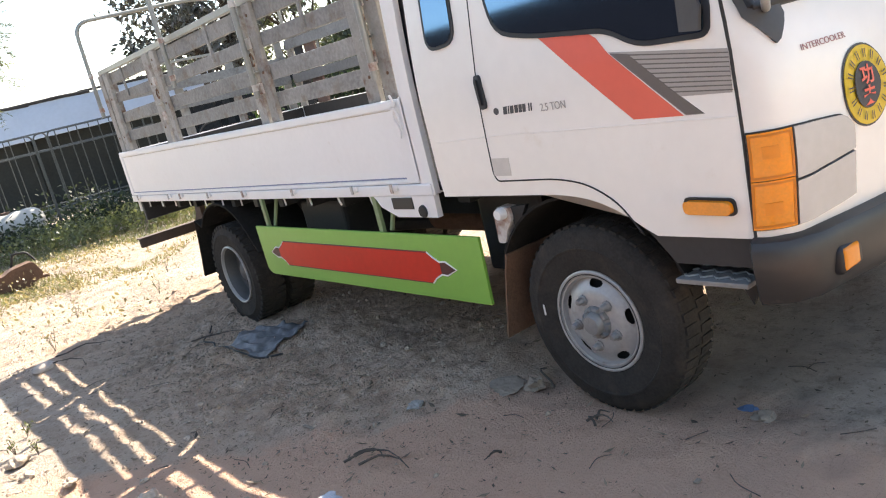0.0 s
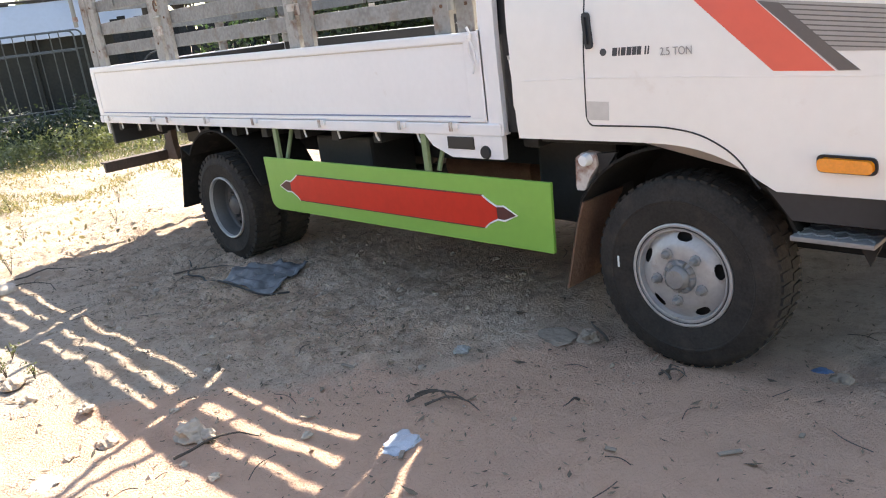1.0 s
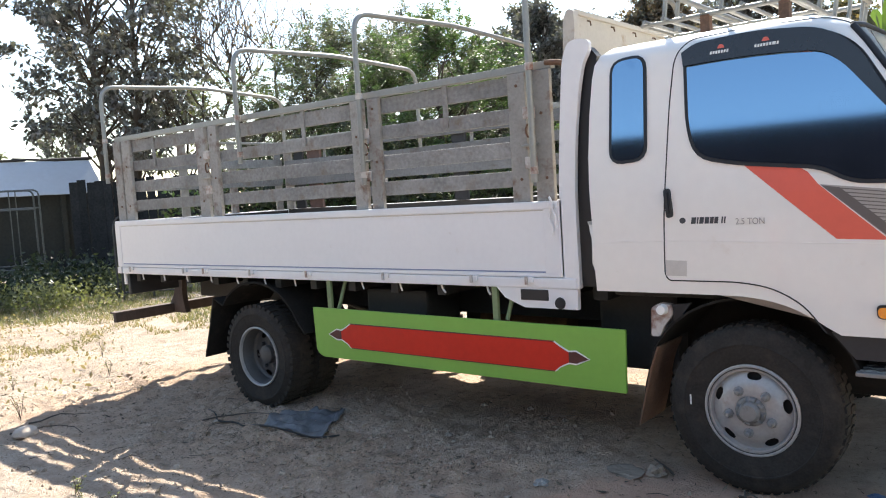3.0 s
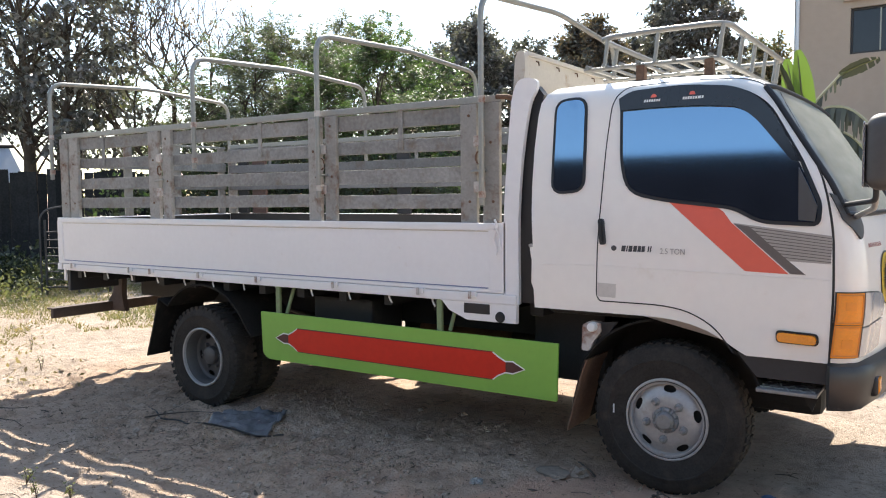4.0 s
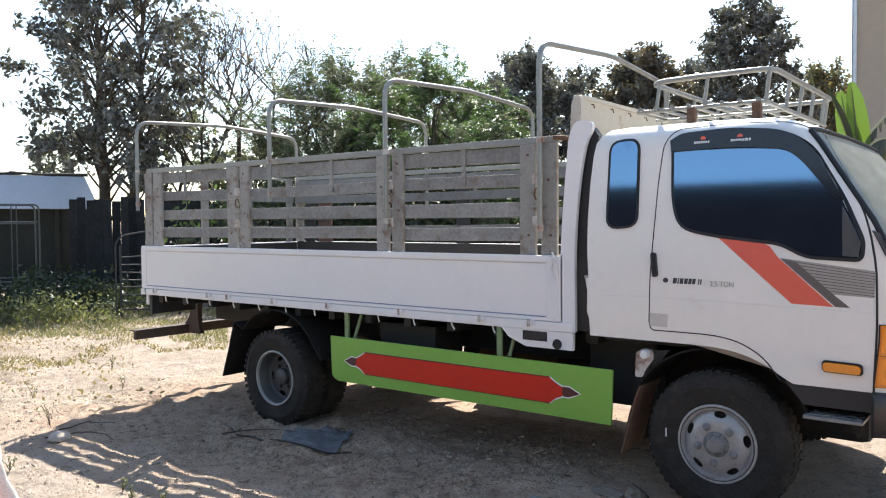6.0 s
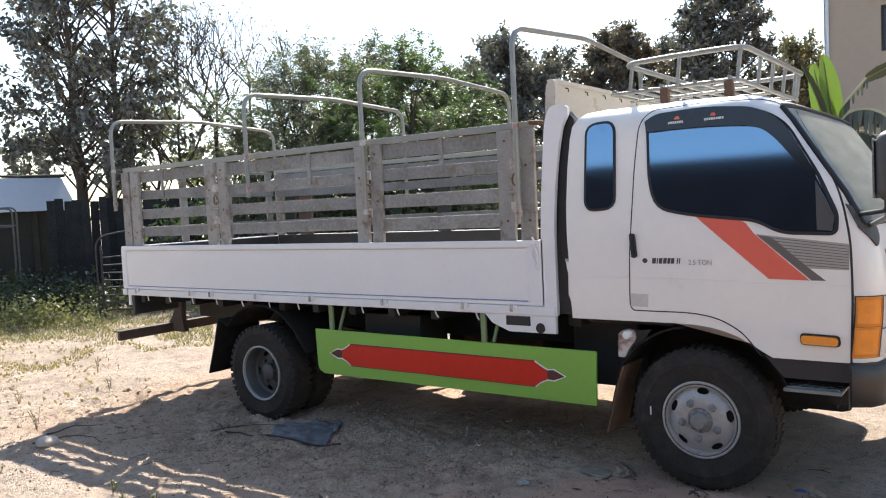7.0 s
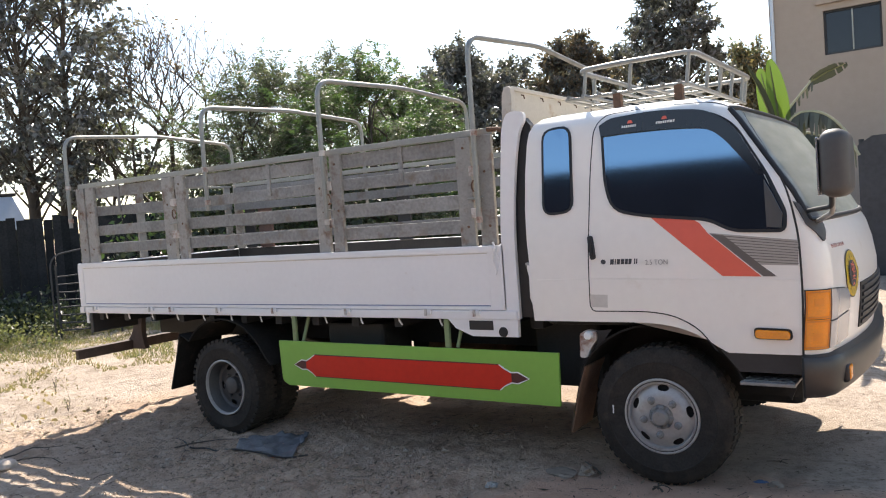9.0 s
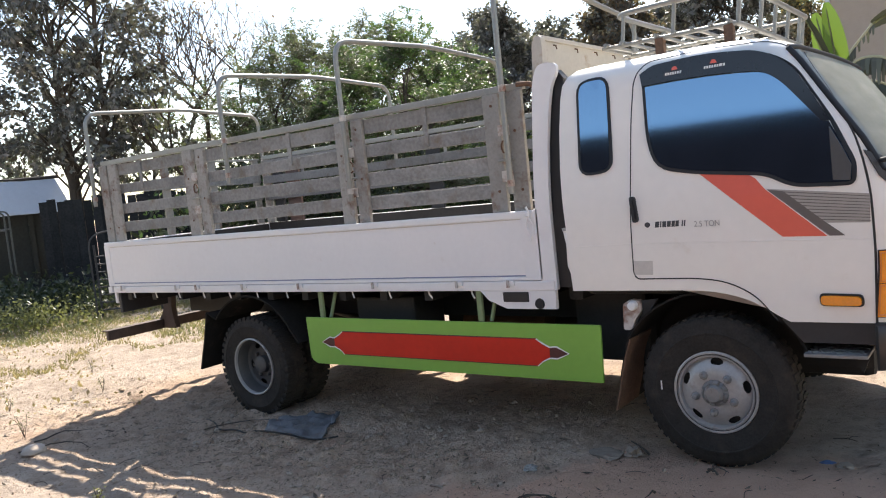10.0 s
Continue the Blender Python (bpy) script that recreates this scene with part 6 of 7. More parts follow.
weeds2 = [(*polar(random.uniform(150, 172), random.uniform(14.0, 16.2))[:2], 0.5, random.uniform(0.25, 0.6)) for _ in range(26)]
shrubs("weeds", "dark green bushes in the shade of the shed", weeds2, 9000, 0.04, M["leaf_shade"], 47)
random.seed(52)
dark_bush = [(*polar(random.uniform(149, 174), random.uniform(14.6, 17.5))[:2], 0.7, random.uniform(0.3, 0.75)) for _ in range(60)]
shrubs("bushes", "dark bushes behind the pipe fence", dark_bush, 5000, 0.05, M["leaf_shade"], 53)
M["grass_dry"] = leaf_mat("grass_dry", (0.24, 0.205, 0.10), 0.35)


def grass_blades(name, label, count, material, seed, cut, low, high):
    """Short upright blades in uneven patches, as one mesh."""
    rng = np.random.default_rng(seed)
    verts, faces = [], []
    while len(faces) < count:
        x, y, _ = polar(rng.uniform(143, 174), rng.uniform(7.5, 14.5))
        d = math.hypot(x - 4.7, y + 3.85)
        if noise.noise(Vector((x * 0.55, y * 0.55, 4))) + 0.35 * noise.noise(Vector((x * 2.2, y * 2.2, 9))) < cut - 0.20 * (d - 10.5):
            continue
        p = on_ground(x, y)
        a, h = rng.uniform(0, 6.28), rng.uniform(low, high)
        s = Vector((math.cos(a), math.sin(a), 0)) * rng.uniform(0.005, 0.010)
        tip = p + Vector((rng.normal(0, 0.6) * h, rng.normal(0, 0.6) * h, h))
        b = len(verts)
        verts += [tuple(p - s), tuple(p + s), tuple(tip)]
        faces.append((b, b + 1, b + 2))
    return tagged(raw(name, verts, faces, material), label, "grass", kind="stuff")


grass_blades("grass", "short yellowed dry grass", 16000, M["grass_dry"], 48, 0.05, 0.02, 0.06)
grass_blades("grass", "short dusty green grass", 9000, M["leaf_weed"], 58, 0.25, 0.02, 0.07)
grass2 = [(*polar(random.uniform(150, 175), random.uniform(7.0, 12.0))[:2], 0.5, 0.01) for _ in range(50)]
shrubs("grass", "sparse dry straw on the dirt", grass2, 5000, 0.022, M["leaf_dry"], 49)

# ---- shed at the back ----
M["tin"] = mat("pale_roof_sheet", (0.50, 0.54, 0.60), 0.45, 0.0, vary=0.06, scale=1.2, dirt=(0.55, 0.54, 0.53), dirt_amount=0.06, dirt_scale=2)
# Near-black wall: the shade under the open shed's roof is in the colour.
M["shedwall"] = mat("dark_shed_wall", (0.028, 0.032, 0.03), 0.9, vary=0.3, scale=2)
M["tar"] = mat("dark_ridge", (0.035, 0.032, 0.03), 0.8, vary=0.3)
shed = thing("shed", "long low shed with a pale metal roof and dark open front", "shed", at=(0, 0, 0))
SH = Matrix.Translation((-16.3, 7.5, 0)) @ Matrix.Rotation(radians(-114), 4, "Z")


def shed_part(name, bm, material, label=""):
    for v in bm.verts:
        v.co.y = 1.85 - v.co.y
    bmesh.ops.reverse_faces(bm, faces=bm.faces[:])
    bm.transform(SH)
    return part(name, bm, material, shed, label)


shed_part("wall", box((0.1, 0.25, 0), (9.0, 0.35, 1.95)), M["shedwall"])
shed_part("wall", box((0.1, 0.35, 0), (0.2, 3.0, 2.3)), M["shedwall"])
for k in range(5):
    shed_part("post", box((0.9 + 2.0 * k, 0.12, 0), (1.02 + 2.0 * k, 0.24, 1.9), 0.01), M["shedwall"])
for k in range(24):
    x0 = 0.0 + 0.385 * k
    own = bmesh.new()
    quad = [(x0, -0.25, 1.90), (x0 + 0.40, -0.25, 1.90), (x0 + 0.40, 0.35, 2.72), (x0, 0.35, 2.72)]
    if k == 0:
        quad[3] = (x0 + 0.28, 0.35, 2.72)
    lift = 0.006 * (k % 2)
    a = [own.verts.new((x, y, z + lift)) for x, y, z in quad]
    b = [own.verts.new((x, y, z + lift - 0.02)) for x, y, z in quad]
    own.faces.new(a)
    own.faces.new(b[::-1])
    for i in range(4):
        own.faces.new((a[i], b[i], b[(i + 1) % 4], a[(i + 1) % 4]))
    bmesh.ops.recalc_face_normals(own, faces=own.faces[:])
    shed_part("roof_sheet", own, M["tin"])
for k in range(8):
    x0 = 0.3 + 1.15 * k
    shed_part("roof_sheet", slab([(x0, 0.36), (x0 + 1.17, 0.36), (x0 + 1.17, 2.9), (x0, 2.9)], 0.02, lambda u, v, w: (u, v, 2.72 - 0.28 * (v - 0.36) + w)), M["tin"])
random.seed(9)
for k in range(12):
    x0 = 0.2 + 0.75 * k
    shed_part("ridge_pole", tube([(x0, 0.37, 2.76 + random.uniform(-0.02, 0.05)), (x0 + random.uniform(0.8, 1.3), 0.39, 2.77 + random.uniform(-0.02, 0.05))], random.uniform(0.03, 0.05), sides=7), M["tar"])

M["fence_pipe"] = mat("fence_pipe", (0.10, 0.105, 0.10), 0.5, 0.3, vary=0.3)
# ---- pipe fence panels in front of the shed ----
def fence_panel():
    p = thing("fence_panel", "galvanised pipe fence panel standing in weeds", "fence", "pipe fence panels")
    part("frame", tube(rounded([(0, 0, 0), (0, 0, 1.86), (1.95, 0, 1.86), (1.95, 0, 0)], 0.12), 0.016, sides=8), M["fence_pipe"], p, smooth=True)
    part("rail", tube([(0, 0, 1.52), (1.95, 0, 1.52)], 0.013, sides=7), M["fence_pipe"], p, smooth=True)
    part("rail", tube([(0, 0, 0.45), (1.95, 0, 0.45)], 0.013, sides=7), M["fence_pipe"], p, smooth=True)
    for k in range(1, 5):
        part("bar", tube([(0.39 * k, 0, 0.1), (0.39 * k, 0, 1.85)], 0.010, sides=7), M["fence_pipe"], p, smooth=True)
    return p


first = fence_panel()
ang = math.degrees(math.atan2(-0.93, -0.36))
spots = [(-10.2 - 0.36 * 1.98 * k, 3.1 - 0.93 * 1.98 * k, 0, ang) for k in range(4)] + [(-10.9 - 0.36 * 1.98 * k, 2.9 - 0.93 * 1.98 * k + 0.6, 0.03, ang) for k in range(3)]
first.matrix_basis = pose(spots[0][0], spots[0][1], 0.0, 0, 0, spots[0][3])
for x, y, z, a in spots[1:]:
    copy_thing(first, pose(x, y, z, 0, 0, a))
# a stack of old gates beside the trees
M["old_iron"] = mat("old_iron", (0.055, 0.055, 0.055), 0.6, 0.4, vary=0.3)
old = thing("gate_stack", "rusty dark iron gates leaning in the weeds", "gate", at=on_ground(*polar(148.3, 13.6)[:2]))
o = old.location
for k in range(8):
    z = 0.12 + 0.12 * k
    part("bar", tube([o + Vector((-0.22, -0.32, z)), o + Vector((0.26, 0.42, z + random.uniform(-0.05, 0.05)))], 0.012, sides=6), M["old_iron"], old, smooth=True)
for k in range(3):
    q = k / 2
    part("post", tube([o + Vector((-0.22 + 0.48 * q, -0.32 + 0.74 * q, 0)), o + Vector((-0.22 + 0.48 * q, -0.32 + 0.74 * q, 1.15))], 0.018, sides=6), M["old_iron"], old, smooth=True)
part("arch", tube(rounded([o + Vector((-0.26, -0.38, 0)), o + Vector((-0.26, -0.38, 1.30)), o + Vector((0.1, 0.3, 1.42))], 0.2), 0.015, sides=7), M["old_iron"], old, smooth=True)

# dark board fence between the shed and the trees
M["dark_board"] = mat("dark_board", (0.030, 0.030, 0.030), 0.9, vary=0.4, scale=3, dirt=(0.05, 0.045, 0.04), dirt_amount=0.2, per_object=0.3, spec=0.1)
board_fence = thing("board_fence", "dark weathered board fence behind the weeds", "fence")
random.seed(61)
f0, f1 = Vector(polar(153.0, 17.4)), Vector(polar(143.2, 16.6))
run = (f1 - f0).normalized()
turn = math.atan2(run.y, run.x)
n_boards = int((f1 - f0).length / 0.165)
for k in range(n_boards):
    own = box((0.0, -0.012, 0.0), (0.158, 0.012, 2.02 + random.uniform(-0.06, 0.06)), 0.003)
    own.transform(Matrix.Translation(f0 + run * 0.165 * k + Vector((0, 0, -0.02))) @ Matrix.Rotation(turn, 4, "Z") @ Matrix.Rotation(radians(random.uniform(-0.8, 0.8)), 4, "Y"))
    part("board", own, M["dark_board"], board_fence)
for z in (0.5, 1.6):
    part("rail", tube([f0 + Vector((0, 0.04, z)), f1 + Vector((0, 0.04, z))], 0.03, sides=6), M["dark_board"], board_fence)

# white tank in the weeds
tank = thing("water_tank", "white ribbed plastic tank lying on its side", "tank", at=on_ground(-10.6, 0.35))
tb = lathe([(0.0, -0.62), (0.16, -0.6), (0.27, -0.5)] + [(0.28 + (0.012 if k % 2 else 0), -0.45 + 0.1 * k) for k in range(10)] + [(0.27, 0.5), (0.16, 0.6), (0.0, 0.62)], (0, 0, 0), "x", 28)
tb.transform(Matrix.Translation(tank.location + Vector((0, 0, 0.34))) @ Matrix.Rotation(radians(-100), 4, "Z"))
part("barrel", tb, mat("cream_plastic", (0.48, 0.45, 0.40), 0.6, vary=0.1, dirt=(0.33, 0.28, 0.22), dirt_amount=0.2), tank, smooth=True)
tc = lathe([(0.0, 0.32), (0.09, 0.31), (0.1, 0.26)], (0, 0, 0), "z", 16)
tc.transform(Matrix.Translation(tank.location + Vector((0, 0, 0.34))))
part("cap", tc, M["rust"], tank, smooth=True)
# rusty machine part
scrap = thing("scrap_metal", "rusty brown metal plough part with a bent rod", "scrap", at=on_ground(-5.4, -0.62))
o = scrap.location
part("body", slab(smooth_loop([(-0.35, 0.02), (-0.3, 0.26), (-0.05, 0.2), (0.05, 0.26), (0.3, 0.3), (0.38, 0.12), (0.2, 0.0)], 0.05), 0.22, lambda u, v, w: (o.x + u * 0.3 + w, o.y + u, o.z + v), bevel=0.01), M["rust"], scrap)
part("rod", tube(rounded([o + Vector((0, 0.1, 0.25)), o + Vector((0.05, 0.15, 0.42)), o + Vector((0.1, 0.3, 0.40)), o + Vector((0.12, 0.36, 0.28))], 0.04), 0.014, sides=7), M["chassis"], scrap, smooth=True)
part("rod", tube([o + Vector((0.1, -0.5, 0.1)), o + Vector((0.15, 0.45, 0.06))], 0.02, sides=7), M["rust"], scrap, smooth=True)

# ---- building at the side ----
M["plaster"] = mat("beige_plaster", (0.345, 0.277, 0.228), 0.9, vary=0.06, scale=0.8, bump=0.15, bump_scale=30, dirt=(0.30, 0.245, 0.205), dirt_amount=0.08, dirt_scale=0.9)
M["house_glass"] = mat("house_glass", (0.012, 0.016, 0.026), 0.08, vary=0.1, spec=0.35)
house = thing("house", "beige plastered two-storey house with a dark sliding window", "house")
HX, HY = 1.70, 12.9
wx0, wx1, wz0, wz1 = 2.66, 3.64, 4.02, 4.86
hw = box((HX, HY, 0), (wx0, HY + 0.25, 8.0))
box((wx1, HY, 0), (14, HY + 0.25, 8.0), 0, hw)
box((wx0, HY, 0), (wx1, HY + 0.25, wz0), 0, hw)
box((wx0, HY, wz1), (wx1, HY + 0.25, 8.0), 0, hw)
part("wall", hw, M["plaster"], house)
part("wall", box((HX, HY + 0.25, 0), (HX + 0.25, HY + 7, 8.0)), M["plaster"], house)
part("wall", box((HX + 0.25, HY + 6.75, 0), (14, HY + 7, 8.0)), M["plaster"], house)
part("roof", box((HX - 0.3, HY - 0.3, 8.0), (14.3, HY + 7.3, 8.2), 0.02), M["plaster"], house)
win2 = part("window", box((wx0, HY + 0.06, wz0), (wx0 + 0.04, HY + 0.14, wz1), 0.004), M["blackpost"], house, "dark sliding window")
part("frame", box((wx1 - 0.04, HY + 0.06, wz0), (wx1, HY + 0.14, wz1), 0.004), M["blackpost"], win2)
part("frame", box((wx0 + 0.04, HY + 0.06, wz1 - 0.04), (wx1 - 0.04, HY + 0.14, wz1), 0.004), M["blackpost"], win2)
part("frame", box((wx0 + 0.04, HY + 0.06, wz0), (wx1 - 0.04, HY + 0.14, wz0 + 0.04), 0.004), M["blackpost"], win2)
part("mullion", box(((wx0 + wx1) / 2 - 0.012, HY + 0.05, wz0 + 0.04), ((wx0 + wx1) / 2 + 0.012, HY + 0.12, wz1 - 0.04), 0.003), M["pipe"], win2)
for a, b in ((wx0 + 0.04, (wx0 + wx1) / 2 - 0.012), ((wx0 + wx1) / 2 + 0.012, wx1 - 0.04)):
    part("pane", box((a, HY + 0.09, wz0 + 0.04), (b, HY + 0.10, wz1 - 0.04)), M["house_glass"], win2)
part("ledge", box((wx0 - 0.12, HY - 0.07, wz1 + 0.12), (wx1 + 0.12, HY - 0.002, wz1 + 0.2), 0.01), M["plaster"], house)
part("gutter_pipe", tube([(HX + 0.06, HY - 0.04, 0), (HX + 0.06, HY - 0.04, 8.0)], 0.035), M["tin"], house, smooth=True)
# dark fence and stored pipes before the house
M["tarp"] = mat("dark_tarp", (0.045, 0.045, 0.05), 0.75, vary=0.3, scale=1.5, bump=0.4, bump_scale=6)
fence = thing("tarp_fence", "dark sagging tarpaulin fence on posts", "fence")
own = bmesh.new()
cols = []
for i in range(40):
    x = 3.35 + 0.22 * i
    top = 2.15 + 0.12 * math.sin(i * 0.9) + 0.08 * noise.noise(Vector((i * 0.4, 0, 0)))
    cols.append([own.verts.new((x, 10.6 + 0.06 * math.sin(i * 1.7 + z * 2), ground_z(x, 10.6, False) + top * z)) for z in (0, 0.25, 0.5, 0.75, 1.0)])
for a, b in zip(cols, cols[1:]):
    for k in range(4):
        own.faces.new((a[k], b[k], b[k + 1], a[k + 1]))
part("tarpaulin", own, M["tarp"], fence, smooth=True)
for k in range(6):
    part("post", tube([(3.4 + 1.6 * k, 10.75, 0), (3.4 + 1.6 * k, 10.75, 2.25)], 0.04, sides=8), M["old_iron"], fence, smooth=True)
random.seed(21)
pipes = thing("pipe_stack", "stack of pale steel tubes on blocks", "pipes", at=(6.3, 9.2, 0))
for k in range(7):
    z = 0.62 + 0.07 * (k // 2)
    part("tube", tube([(3.9 + random.uniform(0, 0.3), 9.0 + 0.09 * k, z), (9.2, 9.1 + 0.09 * k, z + random.uniform(-0.02, 0.02))], 0.03, sides=8), M["bed"] if k % 2 else M["pipe"], pipes, smooth=True)
for x in (4.6, 6.5, 8.5):
    part("block", box((x, 8.85, 0.0), (x + 0.25, 9.9, 0.6), 0.02), M["blackpost"], pipes)


# banana plant
def frond(name, line, width, material, parent, across, seed=0, fold=0.25, torn=0.0):
    """A banana leaf along a bent line; torn ones are cut into strips from the edge to the midrib."""
    rng = random.Random(seed)
    pts = rounded([Vector(p) for p in line], 0.2, 6)
    run = [0.0]
    for a, b in zip(pts, pts[1:]):
        run.append(run[-1] + (b - a).length)
    verts, faces, mid = [], [], []
    n = 26
    for i in range(n + 1):
        d = run[-1] * i / n
        k = min(len(pts) - 2, max(q for q in range(len(run)) if run[q] <= d + 1e-9))
        p = pts[k].lerp(pts[k + 1], (d - run[k]) / max(1e-9, run[k + 1] - run[k]))
        way = (pts[k + 1] - pts[k]).normalized()
        mid.append((p, way))
    for i, (p, way) in enumerate(mid):
        t = i / n
        w = width * 0.5 * math.sin(math.pi * min(1.0, 0.10 + 0.88 * t)) ** 0.5
        side = Vector(across)
        side = (side - way * side.dot(way)).normalized()
        up = side.cross(way)
        for sgn in (-1, 1):
            for q in (0.0, 0.5, 1.0):
                verts.append(p + side * sgn * q * w + up * (-fold * q * w) + Vector((0, 0, -0.01 * rng.random() * q)))
    for i in range(n):
        for sgn in (0, 1):
            if torn and rng.random() < torn:
                continue
            a, b = i * 6 + sgn * 3, (i + 1) * 6 + sgn * 3
            for q in (0, 1):
                faces.append((a + q, a + q + 1, b + q + 1, b + q))
    ob = raw(name, [tuple(v) for v in verts], faces, material, parent, smooth=True)
    part("midrib", tube([p for p, _ in mid[::3]], 0.012, sides=6, radii=[0.016 - 0.0013 * q for q in range(len(mid[::3]))]), M["leaf_weed"], ob, smooth=True)
    return ob


def torn_frond(line, drop, material, parent, seed):
    """A bent midrib from which loose strips of leaf hang."""
    rng = random.Random(seed)
    pts = rounded([Vector(p) for p in line], 0.25, 8)
    rib = part("midrib", tube(pts, 0.014, sides=7), M["banana_rib"], parent, "pale midrib of a torn leaf", smooth=True)
    verts, faces = [], []
    for k in range(64):
        t = (k + rng.random()) / 64 * (len(pts) - 1)
        i = min(int(t), len(pts) - 2)
        p = pts[i].lerp(pts[i + 1], t - i)
        way = (pts[i + 1] - pts[i]).normalized()
        l = drop * rng.uniform(0.45, 1.1)
        out = Vector((way.y, -way.x, 0)) * rng.choice((-1, 1)) * rng.uniform(0.05, 0.35)
        b = len(verts)
        for q in (0.0, 0.3, 0.65, 1.0):
            c = p + out * l * math.sin(q * 1.5) - Vector((0, 0, l * (q ** 1.3)))
            w = way * 0.024 * (1.15 - q * 0.7)
            verts += [tuple(c - w), tuple(c + w)]
        faces += [(b + 2 * q, b + 2 * q + 1, b + 2 * q + 3, b + 2 * q + 2) for q in range(3)]
    raw("leaf_fringe", verts, faces, material, rib, smooth=True)["kind"] = "stuff"


M["banana"] = leaf_mat("banana_leaf", (0.125, 0.20, 0.04), 0.42, 0.35, 0.1)
M["banana_dark"] = leaf_mat("banana_leaf_old", (0.035, 0.045, 0.028), 0.06, 0.4, 0.2)
M["banana_pale"] = leaf_mat("banana_leaf_torn", (0.07, 0.075, 0.055), 0.15, 0.4, 0.4)
M["banana_rib"] = mat("banana_midrib", (0.30, 0.30, 0.20), 0.5, vary=0.15)
bb = Vector((3.16, 5.1, 0.0))
banana = thing("banana_plant", "banana plant with fresh upright and torn hanging leaves", "plant", at=bb)
part("stem", tube([bb, bb + Vector((0.02, 0, 0.8)), bb + Vector((0.0, 0, 2.0))], 0.1, radii=[0.13, 0.11, 0.06]), M["leaf_weed"], banana, smooth=True)
frond("leaf", [(3.17, 5.1, 2.0), (3.14, 5.1, 2.4), (3.08, 5.12, 2.90)], 0.25, M["banana"], banana, (1, -0.5, 0), 1, 0.30)
frond("leaf", [(3.13, 5.14, 2.0), (3.05, 5.2, 2.4), (2.96, 5.25, 2.84)], 0.20, M["banana"], banana, (1, 0.3, 0), 2, 0.35)
frond("leaf", [(3.14, 5.04, 2.05), (3.05, 5.0, 2.45), (2.88, 4.95, 2.86)], 0.15, M["banana_dark"], banana, (0.4, -1, 0), 3, 0.5)
torn_frond([(3.18, 5.1, 2.10), (3.24, 5.1, 2.34), (3.50, 5.1, 2.63)], 0.11, M["banana_pale"], banana, 4)
frond("leaf", [(3.48, 5.1, 2.61), (3.62, 5.1, 2.68), (3.82, 5.1, 2.74)], 0.15, M["banana_dark"], banana, (0.2, -0.6, 0.8), 5, 0.2, 0.1)
torn_frond([(3.18, 5.08, 2.05), (3.30, 5.06, 2.30), (3.55, 5.02, 2.30), (3.76, 5.0, 2.12), (3.90, 4.98, 1.80)], 0.24, M["banana_pale"], banana, 6)
torn_frond([(3.18, 5.12, 1.95), (3.35, 5.2, 2.12), (3.60, 5.3, 2.02), (3.78, 5.35, 1.72)], 0.30, M["banana_dark"], banana, 7)
torn_frond([(3.16, 5.15, 1.9), (3.22, 5.35, 2.10), (3.30, 5.6, 2.0), (3.34, 5.8, 1.7)], 0.30, M["banana_dark"], banana, 8)

# ---- added behind the camera: an unseen dark panel for the window reflection ----
back = part("wall_back", box((-14, -10.8, 0), (18, -10.5, 4.25), 0.0), mat("dark_boards", (0.010, 0.007, 0.009), 0.95, vary=0.4, scale=1.5, spec=0.1))
tagged(back, "dark boarded wall across the yard", "wall", kind="structure")

# ---- clothes rack ----
rackc = thing("clothes_rack", "grey steel clothes rack with garments on it", "clothes rack", at=(2.35, -3.5, ground_z(2.35, -3.5)))
M["rack_grey"] = mat("rack_grey_paint", (0.45, 0.46, 0.46), 0.4, 0.2, vary=0.08)
e0, e1 = Vector((2.535, -3.02, 1.215)), Vector((2.20, -4.30, 1.215))
part("rod", tube([e0, e1], 0.014, sides=12), M["rack_grey"], rackc, smooth=True)
for e in (e0, e1):
    g = ground_z(e.x, e.y)
    apex = Vector((e.x - 0.02, e.y - 0.055, 1.318))
    for s in (-1, 1):
        part("bracket_arm", tube([apex, Vector((e.x + 0.012 * s, e.y - 0.04 + 0.058 * s, 1.205))], 0.016, sides=4), M["rack_grey"], rackc)
    part("bracket_bar", box((e.x - 0.026, e.y - 0.10, 1.185), (e.x - 0.002, e.y + 0.022, 1.207), 0.003), M["rack_grey"], rackc)
    part("post", tube([Vector((e.x - 0.02, e.y - 0.055, g + 0.03)), Vector((e.x - 0.02, e.y - 0.055, 1.31))], 0.014, sides=4), M["rack_grey"], rackc)
    part("foot", box((e.x - 0.25, e.y - 0.075, g), (e.x + 0.21, e.y - 0.035, g + 0.035), 0.004), M["rack_grey"], rackc)
    part("end_cap", box((e.x - 0.03, e.y + 0.020, 1.17), (e.x + 0.004, e.y + 0.026, 1.21), 0.002), M["rubber"], rackc)


